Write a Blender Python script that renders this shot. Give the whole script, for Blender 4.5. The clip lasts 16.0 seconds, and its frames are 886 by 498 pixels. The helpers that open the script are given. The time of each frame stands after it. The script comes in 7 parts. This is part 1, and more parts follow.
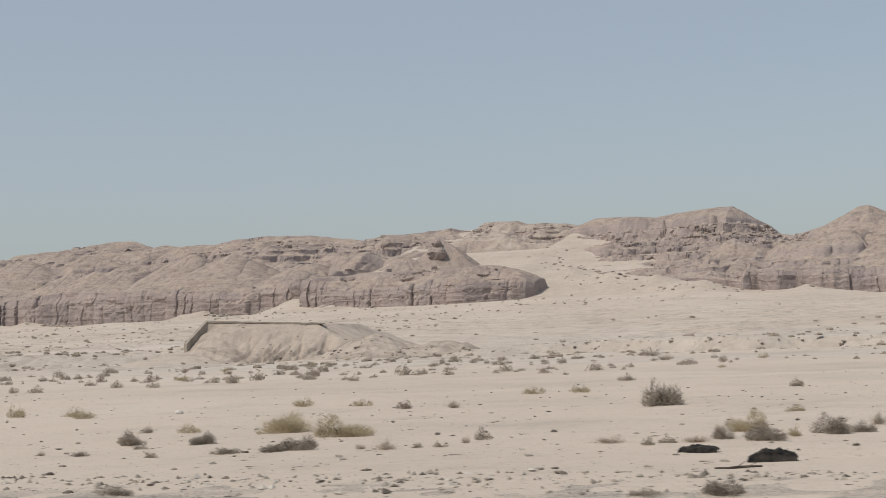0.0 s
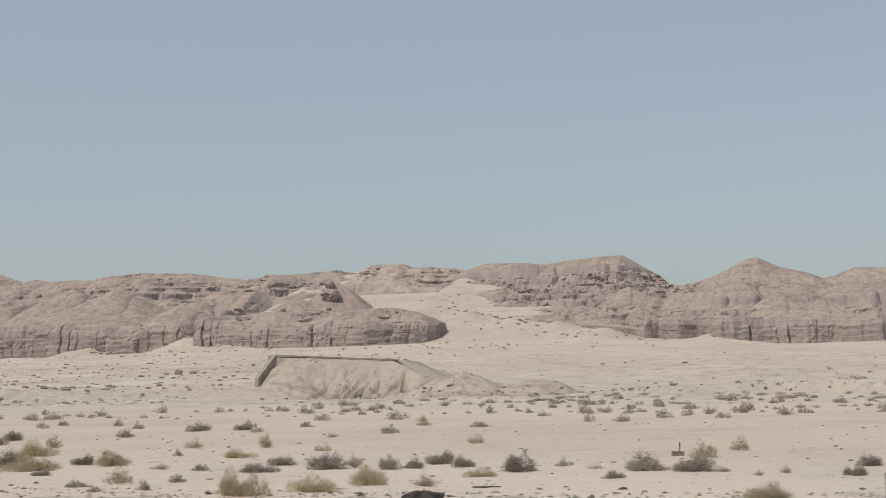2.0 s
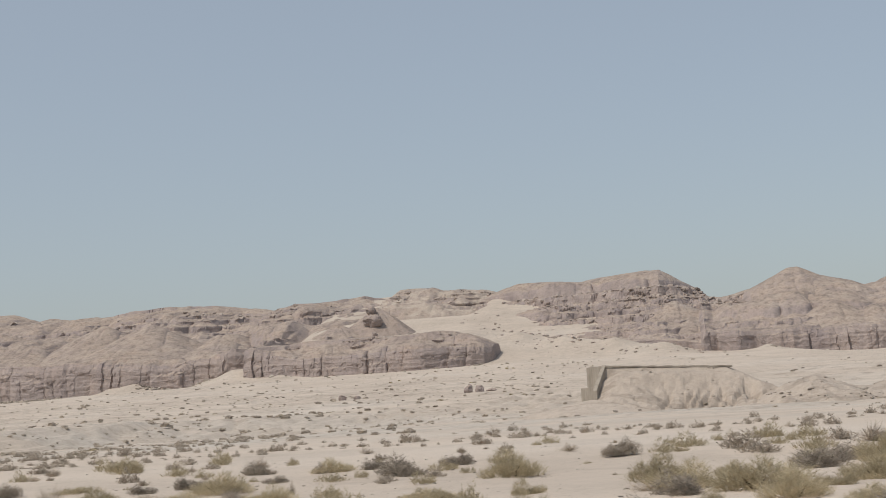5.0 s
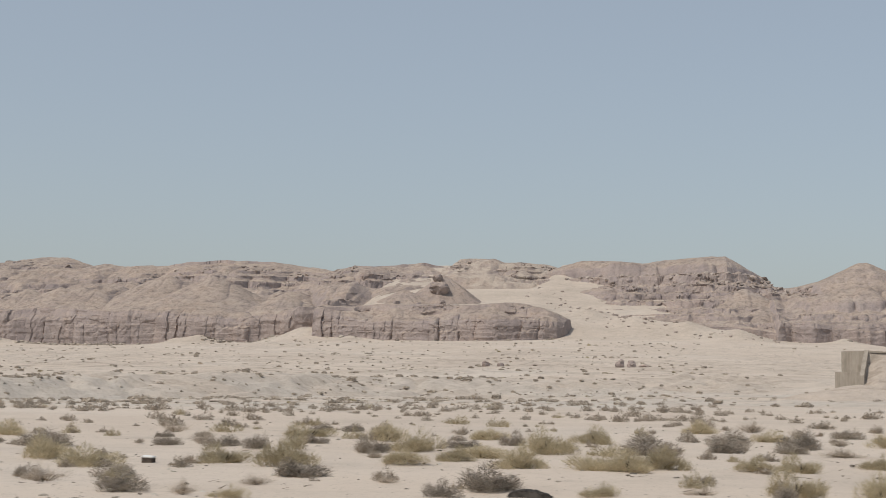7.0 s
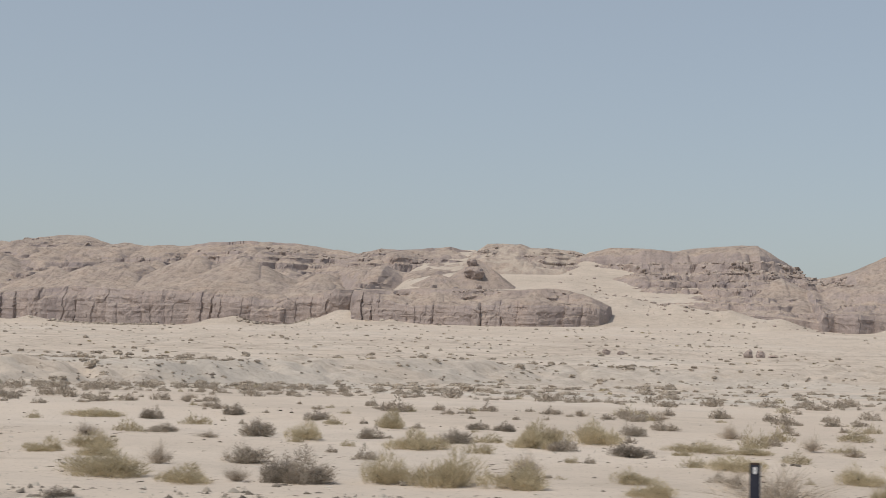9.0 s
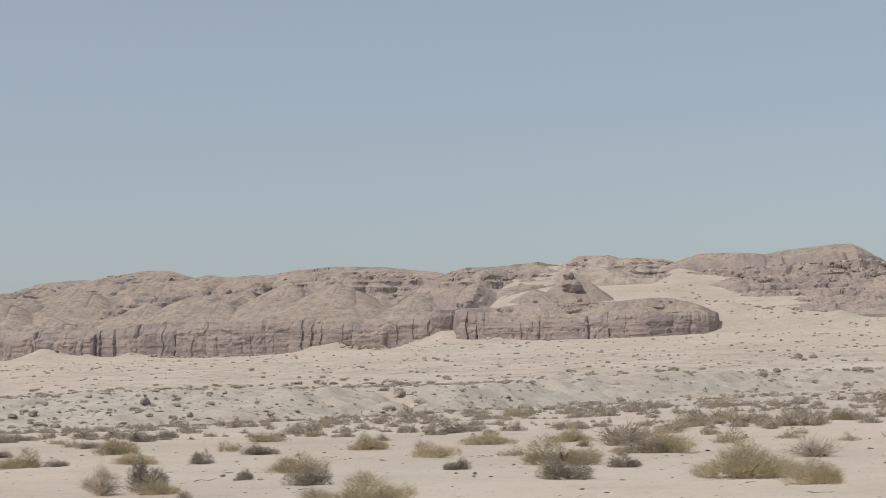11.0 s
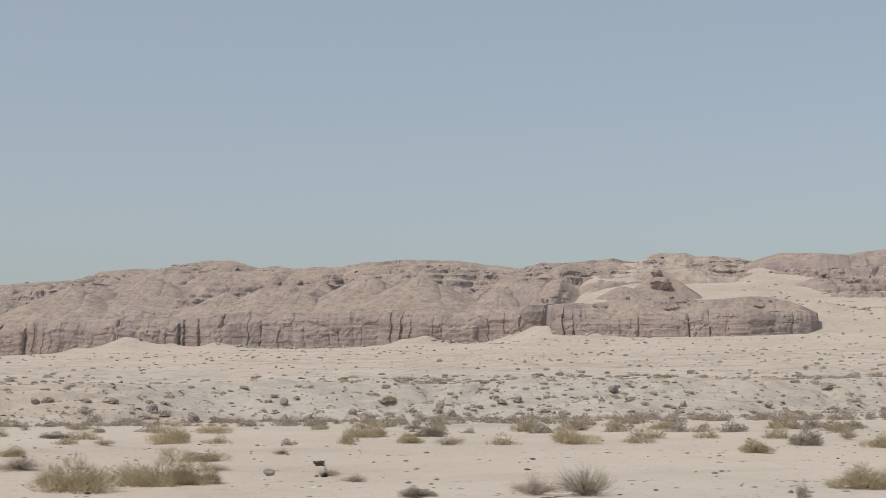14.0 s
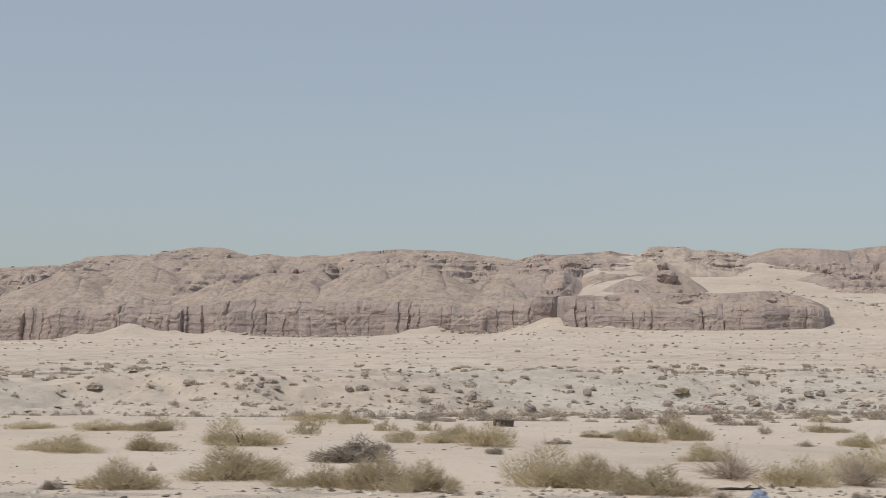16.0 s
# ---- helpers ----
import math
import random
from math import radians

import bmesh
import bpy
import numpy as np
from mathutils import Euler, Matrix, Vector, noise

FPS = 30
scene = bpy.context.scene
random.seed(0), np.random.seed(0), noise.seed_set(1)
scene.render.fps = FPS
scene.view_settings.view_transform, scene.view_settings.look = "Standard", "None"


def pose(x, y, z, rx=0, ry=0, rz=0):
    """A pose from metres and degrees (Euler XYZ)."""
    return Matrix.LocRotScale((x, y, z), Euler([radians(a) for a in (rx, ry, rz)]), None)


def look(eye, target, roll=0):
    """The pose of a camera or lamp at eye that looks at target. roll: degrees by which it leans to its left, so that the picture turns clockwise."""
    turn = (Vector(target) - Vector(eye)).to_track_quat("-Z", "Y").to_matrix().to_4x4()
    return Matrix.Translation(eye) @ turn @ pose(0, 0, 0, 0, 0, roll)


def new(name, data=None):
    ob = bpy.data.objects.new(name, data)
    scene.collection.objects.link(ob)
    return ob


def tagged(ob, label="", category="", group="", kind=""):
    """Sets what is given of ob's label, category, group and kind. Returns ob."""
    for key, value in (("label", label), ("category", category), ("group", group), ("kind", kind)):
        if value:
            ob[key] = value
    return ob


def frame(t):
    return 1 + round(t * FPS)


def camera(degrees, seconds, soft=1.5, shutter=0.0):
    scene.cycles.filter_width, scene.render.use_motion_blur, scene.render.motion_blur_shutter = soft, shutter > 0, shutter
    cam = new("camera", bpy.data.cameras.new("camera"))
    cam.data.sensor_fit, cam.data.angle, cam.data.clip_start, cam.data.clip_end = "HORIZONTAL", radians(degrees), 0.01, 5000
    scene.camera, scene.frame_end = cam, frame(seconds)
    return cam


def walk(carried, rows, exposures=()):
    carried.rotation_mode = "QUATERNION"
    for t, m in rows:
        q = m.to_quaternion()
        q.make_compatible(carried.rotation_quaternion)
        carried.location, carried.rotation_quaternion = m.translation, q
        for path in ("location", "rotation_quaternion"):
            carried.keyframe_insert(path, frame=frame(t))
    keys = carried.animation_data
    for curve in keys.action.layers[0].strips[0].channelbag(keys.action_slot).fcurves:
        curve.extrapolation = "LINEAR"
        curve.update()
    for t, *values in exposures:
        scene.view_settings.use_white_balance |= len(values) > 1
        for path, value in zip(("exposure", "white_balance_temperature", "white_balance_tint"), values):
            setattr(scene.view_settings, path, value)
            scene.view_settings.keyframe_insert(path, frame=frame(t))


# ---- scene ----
# ---- camera and its drive past the cliffs ----
cam = camera(31.52, 16.0, soft=0.9, shutter=0.06)
EYE_H = 2.5
# seconds, place along the road, heading to the left, pitch, roll
DRIVE = [
    (0.0, 1.95, 16.819, 3.462, -2.045), (0.5, -11.41, 15.989, 4.453, -2.417),
    (1.0, -25.45, 13.295, 4.864, -2.556), (1.5, -37.43, 11.703, 4.646, -1.313),
    (2.0, -51.23, 10.692, 4.953, -0.980), (2.5, -63.97, 10.117, 4.911, -1.273),
    (3.0, -77.42, 10.231, 4.981, -0.692), (3.2, -82.62, 11.490, 5.544, -1.692),
    (5.3, -133.67, 8.455, 5.832, -3.311), (5.5, -138.58, 7.388, 4.955, -2.336),
    (6.0, -150.80, 7.735, 4.118, -1.259), (6.5, -162.72, 9.088, 4.855, -0.909),
    (7.0, -175.08, 9.389, 4.827, 0.625), (7.2, -179.91, 11.770, 5.175, -1.470),
    (7.5, -186.67, 11.491, 4.932, -1.411), (8.0, -199.63, 10.021, 4.113, 1.013),
    (8.5, -211.89, 9.048, 4.400, 1.075), (9.0, -224.95, 8.469, 4.257, 1.519),
    (9.2, -229.87, 9.584, 4.184, 1.126), (11.3, -280.85, 9.718, 5.023, -1.579),
    (11.5, -285.50, 9.627, 5.013, -1.042), (12.0, -298.21, 9.681, 4.850, -1.428),
    (12.5, -310.39, 9.821, 4.554, -1.170), (13.0, -323.28, 9.759, 4.587, -0.659),
    (13.5, -334.64, 9.560, 4.534, -0.612), (14.0, -347.61, 9.712, 4.794, -0.455),
    (14.5, -359.74, 9.364, 4.491, 0.329), (15.0, -372.78, 9.123, 4.960, -0.570),
    (15.5, -384.27, 8.252, 4.271, 0.035), (16.0, -397.52, 7.711, 4.455, 0.228),
]


def drive_pose(x, heading, pitch, roll):
    a, p = radians(heading), radians(pitch)
    eye = Vector((x, 0.0, EYE_H))
    ahead = Vector((-math.sin(a) * math.cos(p), math.cos(a) * math.cos(p), math.sin(p)))
    return look(eye, eye + 100 * ahead, roll)


walk(cam, [(t, drive_pose(x, h, p, r)) for t, x, h, p, r in DRIVE], exposures=[(0.0, -0.02, 6720, 11), (16.0, -0.02, 6720, 11)])

# ---- daylight: a high sun over a dusty sky ----
SUN_ELEVATION, SUN_FROM = radians(56), Vector((-0.70, -0.72, 0.0)).normalized()
to_sun = SUN_FROM * math.cos(SUN_ELEVATION) + Vector((0, 0, math.sin(SUN_ELEVATION)))
world = bpy.data.worlds.new("dusty_sky")
scene.world = world
world.use_nodes = True
wt = world.node_tree
sky = wt.nodes.new("ShaderNodeTexSky")
sky.sky_type, sky.sun_disc = "NISHITA", False
sky.sun_elevation = SUN_ELEVATION
sky.sun_rotation = math.atan2(SUN_FROM.x, SUN_FROM.y)
sky.altitude, sky.air_density, sky.dust_density, sky.ozone_density = 100, 1.0, 2.2, 1.6
# wind-blown dust pales the whole sky evenly
haze = wt.nodes.new("ShaderNodeMix")
haze.data_type = "RGBA"
haze.inputs[0].default_value, haze.inputs[7].default_value = 0.6, (2.36, 2.64, 2.83, 1)
wt.links.new(sky.outputs["Color"], haze.inputs[6])
wt.links.new(haze.outputs[2], wt.nodes["Background"].inputs["Color"])
wt.nodes["Background"].inputs["Strength"].default_value = 0.15
sun = new("sun", bpy.data.lights.new("sun", "SUN"))
sun.data.energy, sun.data.angle, sun.data.color = 2.4, radians(0.6), (1.0, 0.95, 0.87)
sun.matrix_world = look(to_sun * 500, (0, 0, 0))


# ---- materials ----
def material(name, build, roughness=0.9, bump=0.0, metallic=0.0):
    """A principled material. build(nodes, links) returns its colour socket and, or None, a height socket."""
    m = bpy.data.materials.new(name)
    m.use_nodes = True
    nt = m.node_tree
    bsdf = nt.nodes["Principled BSDF"]
    bsdf.inputs["Roughness"].default_value = roughness
    bsdf.inputs["Metallic"].default_value = metallic
    bsdf.inputs["Specular IOR Level"].default_value = 0.25
    col, height = build(nt)
    nt.links.new(col, bsdf.inputs["Base Color"])
    if height is not None:
        b = nt.nodes.new("ShaderNodeBump")
        b.inputs["Strength"].default_value, b.inputs["Distance"].default_value = 1.0, bump
        nt.links.new(height, b.inputs["Height"])
        nt.links.new(b.outputs["Normal"], bsdf.inputs["Normal"])
    return m


def tex(nt, scale, detail=4.0, rough=0.55, stretch=(1, 1, 1), own=False):
    """Noise in metres of the world (or of the thing itself): scale is waves a metre."""
    c = nt.nodes.new("ShaderNodeTexCoord" if own else "ShaderNodeNewGeometry")
    mp = nt.nodes.new("ShaderNodeMapping")
    mp.inputs["Scale"].default_value = stretch
    nt.links.new(c.outputs["Object" if own else "Position"], mp.inputs["Vector"])
    n = nt.nodes.new("ShaderNodeTexNoise")
    n.inputs["Scale"].default_value, n.inputs["Detail"].default_value, n.inputs["Roughness"].default_value = scale, detail, rough
    nt.links.new(mp.outputs["Vector"], n.inputs["Vector"])
    return n.outputs["Fac"]


def ramp(nt, fac, stops):
    r = nt.nodes.new("ShaderNodeValToRGB")
    while len(r.color_ramp.elements) < len(stops):
        r.color_ramp.elements.new(0.5)
    for e, (p, c) in zip(r.color_ramp.elements, stops):
        e.position, e.color = p, (*c, 1) if len(c) == 3 else c
    nt.links.new(fac, r.inputs["Fac"])
    return r.outputs["Color"]


def blend(nt, a, b, fac, mode="MIX"):
    m = nt.nodes.new("ShaderNodeMix")
    m.data_type, m.blend_type = "RGBA", mode
    for sock, v in ((m.inputs[6], a), (m.inputs[7], b), (m.inputs[0], fac)):
        if isinstance(v, (int, float)):
            sock.default_value = v
        elif isinstance(v, tuple):
            sock.default_value = (*v, 1)
        else:
            nt.links.new(v, sock)
    return m.outputs[2]


def calc(nt, op, a, b=0.0, clamp=False):
    m = nt.nodes.new("ShaderNodeMath")
    m.operation, m.use_clamp = op, clamp
    for sock, v in ((m.inputs[0], a), (m.inputs[1], b)):
        if isinstance(v, (int, float)):
            sock.default_value = v
        else:
            nt.links.new(v, sock)
    return m.outputs[0]


def sand_colour(nt, stones=0.42, washed=0.72):
    broad = tex(nt, 0.018, 5, 0.6)
    patch = tex(nt, 0.16, 6, 0.68)
    fine = tex(nt, 2.2, 5, 0.65)
    grit = tex(nt, 11.0, 3, 0.6)
    c = ramp(nt, broad, [(0.3, (0.49, 0.417, 0.348)), (0.5, (0.538, 0.462, 0.386)), (0.7, (0.565, 0.498, 0.428))])
    worn = tex(nt, 0.05, 6, 0.7, (0.8, 1, 1))
    c = blend(nt, c, ramp(nt, worn, [(0.40, (0.80, 0.80, 0.80)), (0.5, (1, 1, 1)), (0.62, (1.08, 1.07, 1.06))]), 0.36, "MULTIPLY")
    pos = nt.nodes.new("ShaderNodeNewGeometry")
    psep = nt.nodes.new("ShaderNodeSeparateXYZ")
    nt.links.new(pos.outputs["Position"], psep.inputs[0])
    far = calc(nt, "MULTIPLY", calc(nt, "SUBTRACT", psep.outputs[1], 130.0), 0.01, True)
    # thin dark lines painted in for the shadows of scarps and low scrub
    scarp_shade = ramp(nt, tex(nt, 0.022, 7, 0.62, (0.45, 1.3, 0.3)), [(0.44, (1, 1, 1)), (0.462, (0.62, 0.61, 0.59)), (0.475, (1, 1, 1)), (0.53, (1, 1, 1)), (0.545, (0.66, 0.65, 0.63)), (0.56, (1, 1, 1))])
    c = blend(nt, c, scarp_shade, calc(nt, "MULTIPLY", calc(nt, "MULTIPLY", far, 0.7), calc(nt, "MULTIPLY", calc(nt, "SUBTRACT", 820.0, psep.outputs[1]), 0.005, True)), "MULTIPLY")
    c = blend(nt, c, ramp(nt, patch, [(0.34, (0.68, 0.67, 0.66)), (0.46, (1, 1, 1)), (0.75, (1.06, 1.05, 1.04))]), 0.3, "MULTIPLY")
    c = blend(nt, c, ramp(nt, fine, [(0.25, (0.72, 0.72, 0.70)), (0.45, (1, 1, 1)), (0.8, (1.06, 1.05, 1.04))]), 0.5, "MULTIPLY")
    c = blend(nt, c, ramp(nt, grit, [(0.31, (0.40, 0.38, 0.36)), (0.38, (1, 1, 1)), (0.66, (1, 1, 1)), (0.72, (1.12, 1.12, 1.12))]), 0.7, "MULTIPLY")
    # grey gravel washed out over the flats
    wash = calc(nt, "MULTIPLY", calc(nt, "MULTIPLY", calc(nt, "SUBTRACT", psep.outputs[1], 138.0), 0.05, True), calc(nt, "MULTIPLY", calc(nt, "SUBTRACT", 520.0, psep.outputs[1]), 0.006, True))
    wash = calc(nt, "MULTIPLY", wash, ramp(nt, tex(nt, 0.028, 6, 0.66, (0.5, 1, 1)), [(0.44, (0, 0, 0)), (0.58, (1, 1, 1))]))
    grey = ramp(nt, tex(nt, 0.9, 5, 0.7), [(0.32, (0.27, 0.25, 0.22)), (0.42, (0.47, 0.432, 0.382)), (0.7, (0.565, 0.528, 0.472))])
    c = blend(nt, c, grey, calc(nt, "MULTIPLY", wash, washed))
    # bare stony ground where the surface is cut or steep; its darkening also paints in scarp shade
    geo = nt.nodes.new("ShaderNodeNewGeometry")
    nsep = nt.nodes.new("ShaderNodeSeparateXYZ")
    nt.links.new(geo.outputs["True Normal"], nsep.inputs[0])
    steep = calc(nt, "MULTIPLY", calc(nt, "SUBTRACT", 0.994, nsep.outputs[2]), 34.0, True)
    stony_shade = calc(nt, "MULTIPLY", steep, ramp(nt, tex(nt, 0.25, 6, 0.7), [(0.36, (0.25, 0.25, 0.25)), (0.58, (1, 1, 1))]))
    bare = ramp(nt, tex(nt, 1.2, 6, 0.7), [(0.32, (0.19, 0.165, 0.14)), (0.5, (0.33, 0.285, 0.24)), (0.7, (0.42, 0.37, 0.31))])
    c = blend(nt, c, bare, calc(nt, "MULTIPLY", stony_shade, stones))
    h = calc(nt, "ADD", calc(nt, "MULTIPLY", fine, 0.7), calc(nt, "MULTIPLY", grit, 0.2))
    return c, h


def rock_colour(nt):
    geo = nt.nodes.new("ShaderNodeNewGeometry")
    sep = nt.nodes.new("ShaderNodeSeparateXYZ")
    nt.links.new(geo.outputs["Position"], sep.inputs[0])
    nsep = nt.nodes.new("ShaderNodeSeparateXYZ")
    nt.links.new(geo.outputs["True Normal"], nsep.inputs[0])
    broad = tex(nt, 0.02, 5, 0.6)
    mid = tex(nt, 0.12, 6, 0.65)
    fine = tex(nt, 0.7, 5, 0.7)
    strata = tex(nt, 0.45, 4, 0.6, (0.03, 0.03, 1))
    streak = tex(nt, 0.5, 4, 0.6, (1, 1, 0.06))
    steep = calc(nt, "MULTIPLY", calc(nt, "SUBTRACT", 0.86, nsep.outputs[2]), 4.0, True)
    scree = ramp(nt, broad, [(0.3, (0.35, 0.286, 0.24)), (0.55, (0.39, 0.322, 0.273)), (0.75, (0.425, 0.358, 0.308))])
    scree = blend(nt, scree, ramp(nt, tex(nt, 0.3, 4, 0.7, (1, 0.6, 1)), [(0.40, (0.62, 0.60, 0.60)), (0.50, (1, 1, 1)), (0.62, (1, 1, 1)), (0.70, (1.14, 1.13, 1.11))]), 0.7, "MULTIPLY")
    # bare rock, its tones lifted towards mauve to paint in the distance haze
    bare = ramp(nt, broad, [(0.3, (0.315, 0.264, 0.243)), (0.55, (0.35, 0.296, 0.274)), (0.75, (0.38, 0.324, 0.30))])
    c = blend(nt, scree, bare, steep)
    c = blend(nt, c, ramp(nt, strata, [(0.3, (0.84, 0.83, 0.83)), (0.5, (1, 1, 1)), (0.72, (1.12, 1.12, 1.1))]), 0.28, "MULTIPLY")
    panel = tex(nt, 0.05, 3, 0.6, (1, 1, 0.25))
    c = blend(nt, c, ramp(nt, panel, [(0.36, (0.86, 0.86, 0.90)), (0.5, (1, 1, 1)), (0.64, (1.10, 1.07, 1.04))]), 0.8, "MULTIPLY")
    c = blend(nt, c, ramp(nt, mid, [(0.32, (0.70, 0.69, 0.69)), (0.48, (1, 1, 1)), (0.72, (1.12, 1.11, 1.09))]), 0.6, "MULTIPLY")
    c = blend(nt, c, ramp(nt, fine, [(0.32, (0.6, 0.6, 0.6)), (0.5, (1, 1, 1)), (0.7, (1.1, 1.1, 1.1))]), 0.55, "MULTIPLY")
    c = blend(nt, c, ramp(nt, streak, [(0.3, (0.82, 0.81, 0.80)), (0.5, (1, 1, 1))]), 0.4, "MULTIPLY")
    # wind-blown sand lies on ledges and in the hollows
    flat = calc(nt, "MULTIPLY", calc(nt, "SUBTRACT", nsep.outputs[2], 0.86), 9.0, True)
    dust = calc(nt, "MULTIPLY", flat, ramp(nt, mid, [(0.46, (0, 0, 0)), (0.66, (1, 1, 1))]))
    c = blend(nt, c, (0.47, 0.40, 0.325), calc(nt, "MULTIPLY", dust, 0.5))
    h = calc(nt, "ADD", mid, calc(nt, "ADD", calc(nt, "MULTIPLY", fine, 0.5), calc(nt, "MULTIPLY", strata, 0.6)))
    return c, h


def concrete_colour(nt):
    c = ramp(nt, tex(nt, 0.5, 5, 0.6), [(0.3, (0.31, 0.272, 0.225)), (0.7, (0.40, 0.352, 0.295))])
    c = blend(nt, c, ramp(nt, tex(nt, 0.9, 4, 0.6, (1, 1, 0.15)), [(0.35, (0.7, 0.68, 0.66)), (0.55, (1, 1, 1))]), 0.6, "MULTIPLY")
    return c, tex(nt, 6.0, 4, 0.6)


def earth_colour(nt):
    c, h = sand_colour(nt, 0.12, 0.1)
    return blend(nt, c, ramp(nt, tex(nt, 0.6, 5, 0.65), [(0.3, (0.78, 0.775, 0.78)), (0.7, (0.93, 0.925, 0.93))]), 1.0, "MULTIPLY"), h


EARTH = material("dug_earth", earth_colour, 0.95, 0.08)
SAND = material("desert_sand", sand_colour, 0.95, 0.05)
ROCK = material("weathered_sandstone", rock_colour, 0.95, 0.9)


def pale_rock_colour(nt):
    sand, h = sand_colour(nt)
    rock, h2 = rock_colour(nt)
    return blend(nt, sand, rock, ramp(nt, tex(nt, 0.07, 5, 0.65), [(0.40, (0.15, 0.15, 0.15)), (0.54, (0.9, 0.9, 0.9))])), h2


PALE_ROCK = material("sand_covered_rock", pale_rock_colour, 0.95, 0.6)
CONCRETE = material("weathered_concrete", concrete_colour, 0.9, 0.02)


def plain(lo, hi, scale=6.0, spread=0.15):
    """Colours that wander between two tones, shifted a little from thing to thing."""
    def build(nt):
        n = tex(nt, scale, 4, 0.6, own=True)
        info = nt.nodes.new("ShaderNodeObjectInfo")
        n = calc(nt, "ADD", n, calc(nt, "MULTIPLY", calc(nt, "SUBTRACT", info.outputs["Random"], 0.5), spread * 2))
        return ramp(nt, n, [(0.3, lo), (0.7, hi)]), n
    return build


# ---- building helpers ----
def lattice(seed):
    return np.random.RandomState(seed).rand(256, 256)


LATTICES = {s: lattice(s) for s in range(8)}


def value_noise(x, y, seed=0):
    g = LATTICES[seed % 8]
    xi, yi = np.floor(x).astype(int), np.floor(y).astype(int)
    fx, fy = x - xi, y - yi
    fx, fy = fx * fx * fx * (fx * (6 * fx - 15) + 10), fy * fy * fy * (fy * (6 * fy - 15) + 10)
    x0, x1, y0, y1 = xi % 256, (xi + 1) % 256, yi % 256, (yi + 1) % 256
    return (g[x0, y0] * (1 - fx) + g[x1, y0] * fx) * (1 - fy) + (g[x0, y1] * (1 - fx) + g[x1, y1] * fx) * fy


def fbm(x, y, seed=0, octaves=4, gain=0.5):
    total, amp, norm = 0.0, 1.0, 0.0
    for k in range(octaves):
        total = total + amp * value_noise(x * 2.03**k + 17.3 * k, y * 2.03**k + 9.1 * k, seed + k)
        norm += amp
        amp *= gain
    return total / norm * 2 - 1


def step(a, b, v):
    t = np.clip((v - a) / (b - a), 0, 1)
    return t * t * (3 - 2 * t)


def knots(v, pairs):
    return np.interp(v, [p[0] for p in pairs], [p[1] for p in pairs])


def mesh_grid(name, X, Y, Z, mat, parent=None, smooth=True):
    """One mesh from arrays of rows and columns of points."""
    nr, nc = X.shape
    co = np.stack([X, Y, Z], -1).reshape(-1, 3).astype(np.float32)
    i = np.arange(nr * nc).reshape(nr, nc)
    quads = np.stack([i[:-1, :-1], i[:-1, 1:], i[1:, 1:], i[1:, :-1]], -1).reshape(-1, 4)
    me = bpy.data.meshes.new(name)
    me.vertices.add(len(co))
    me.vertices.foreach_set("co", co.ravel())
    me.loops.add(quads.size)
    me.loops.foreach_set("vertex_index", quads.ravel().astype(np.int32))
    me.polygons.add(len(quads))
    me.polygons.foreach_set("loop_start", np.arange(0, quads.size, 4, dtype=np.int32))
    me.update(calc_edges=True)
    me.polygons.foreach_set("use_smooth", np.full(len(quads), smooth))
    me.materials.append(mat)
    ob = new(name, me)
    ob.parent = parent
    return ob


def part(name, bm, mat, parent=None, label="", smooth=False):
    me = bpy.data.meshes.new(name)
    bm.to_mesh(me)
    bm.free()
    for p in me.polygons:
        p.use_smooth = smooth
    me.materials.append(mat)
    ob = new(name, me)
    ob.parent = parent
    return tagged(ob, label)


# ---- the lie of the land ----
BANK_FOOT = [(-1800, 138), (-560, 146), (-450, 152), (-430, 172), (-413, 186), (-393, 200), (-345, 212), (-324, 232), (-308, 285), (-277, 334),
             (-257, 368), (-217, 378), (-180, 400), (640, 420)]
CHANNEL = [(-1800, 3.0), (-340, 3.0), (-220, 3.2), (-185, 1.8), (-140, 0.4), (640, 0.2)]
FAR_RISE = [(0, 0.1), (30, 0.12), (60, 0.0), (120, 0.0), (300, 0.8), (430, 2.2), (525, 7.0), (700, 14.5), (900, 22.7), (1147, 33.0), (1510, 54.5),
            (1640, 46.0), (2500, 40.0), (9000, 40.0)]
LEVEL = [(-1300, 13), (-921, 11), (-760, 7.5), (-640, 5.5), (-520, 4.0), (-475, 0), (-70, 0), (-25, 4.0), (80, 5.5), (640, 6)]
SCARP = [(-110, 292), (-80, 262), (-60, 230), (-40, 227), (-20, 215), (30, 208), (120, 204)]
# sand heaps under the cliffs: place, height
SAND_CONES = [(-806, 1189, 13.0), (-852, 1192, 3.5), (-732, 1188, 6.0), (-564, 1182, 8.5), (-582, 1180, 3.5), (-480, 1166, 9.0), (-468, 1158, 4.0),
              (-430, 1126, 4.5), (-502, 1178, 3.5), (-770, 1194, 3.0), (-148, 1156, 8.0), (-185, 1170, 9.0), (-225, 1190, 8.0), (-262, 1225, 7.0), (-75, 1152, 4.0)]


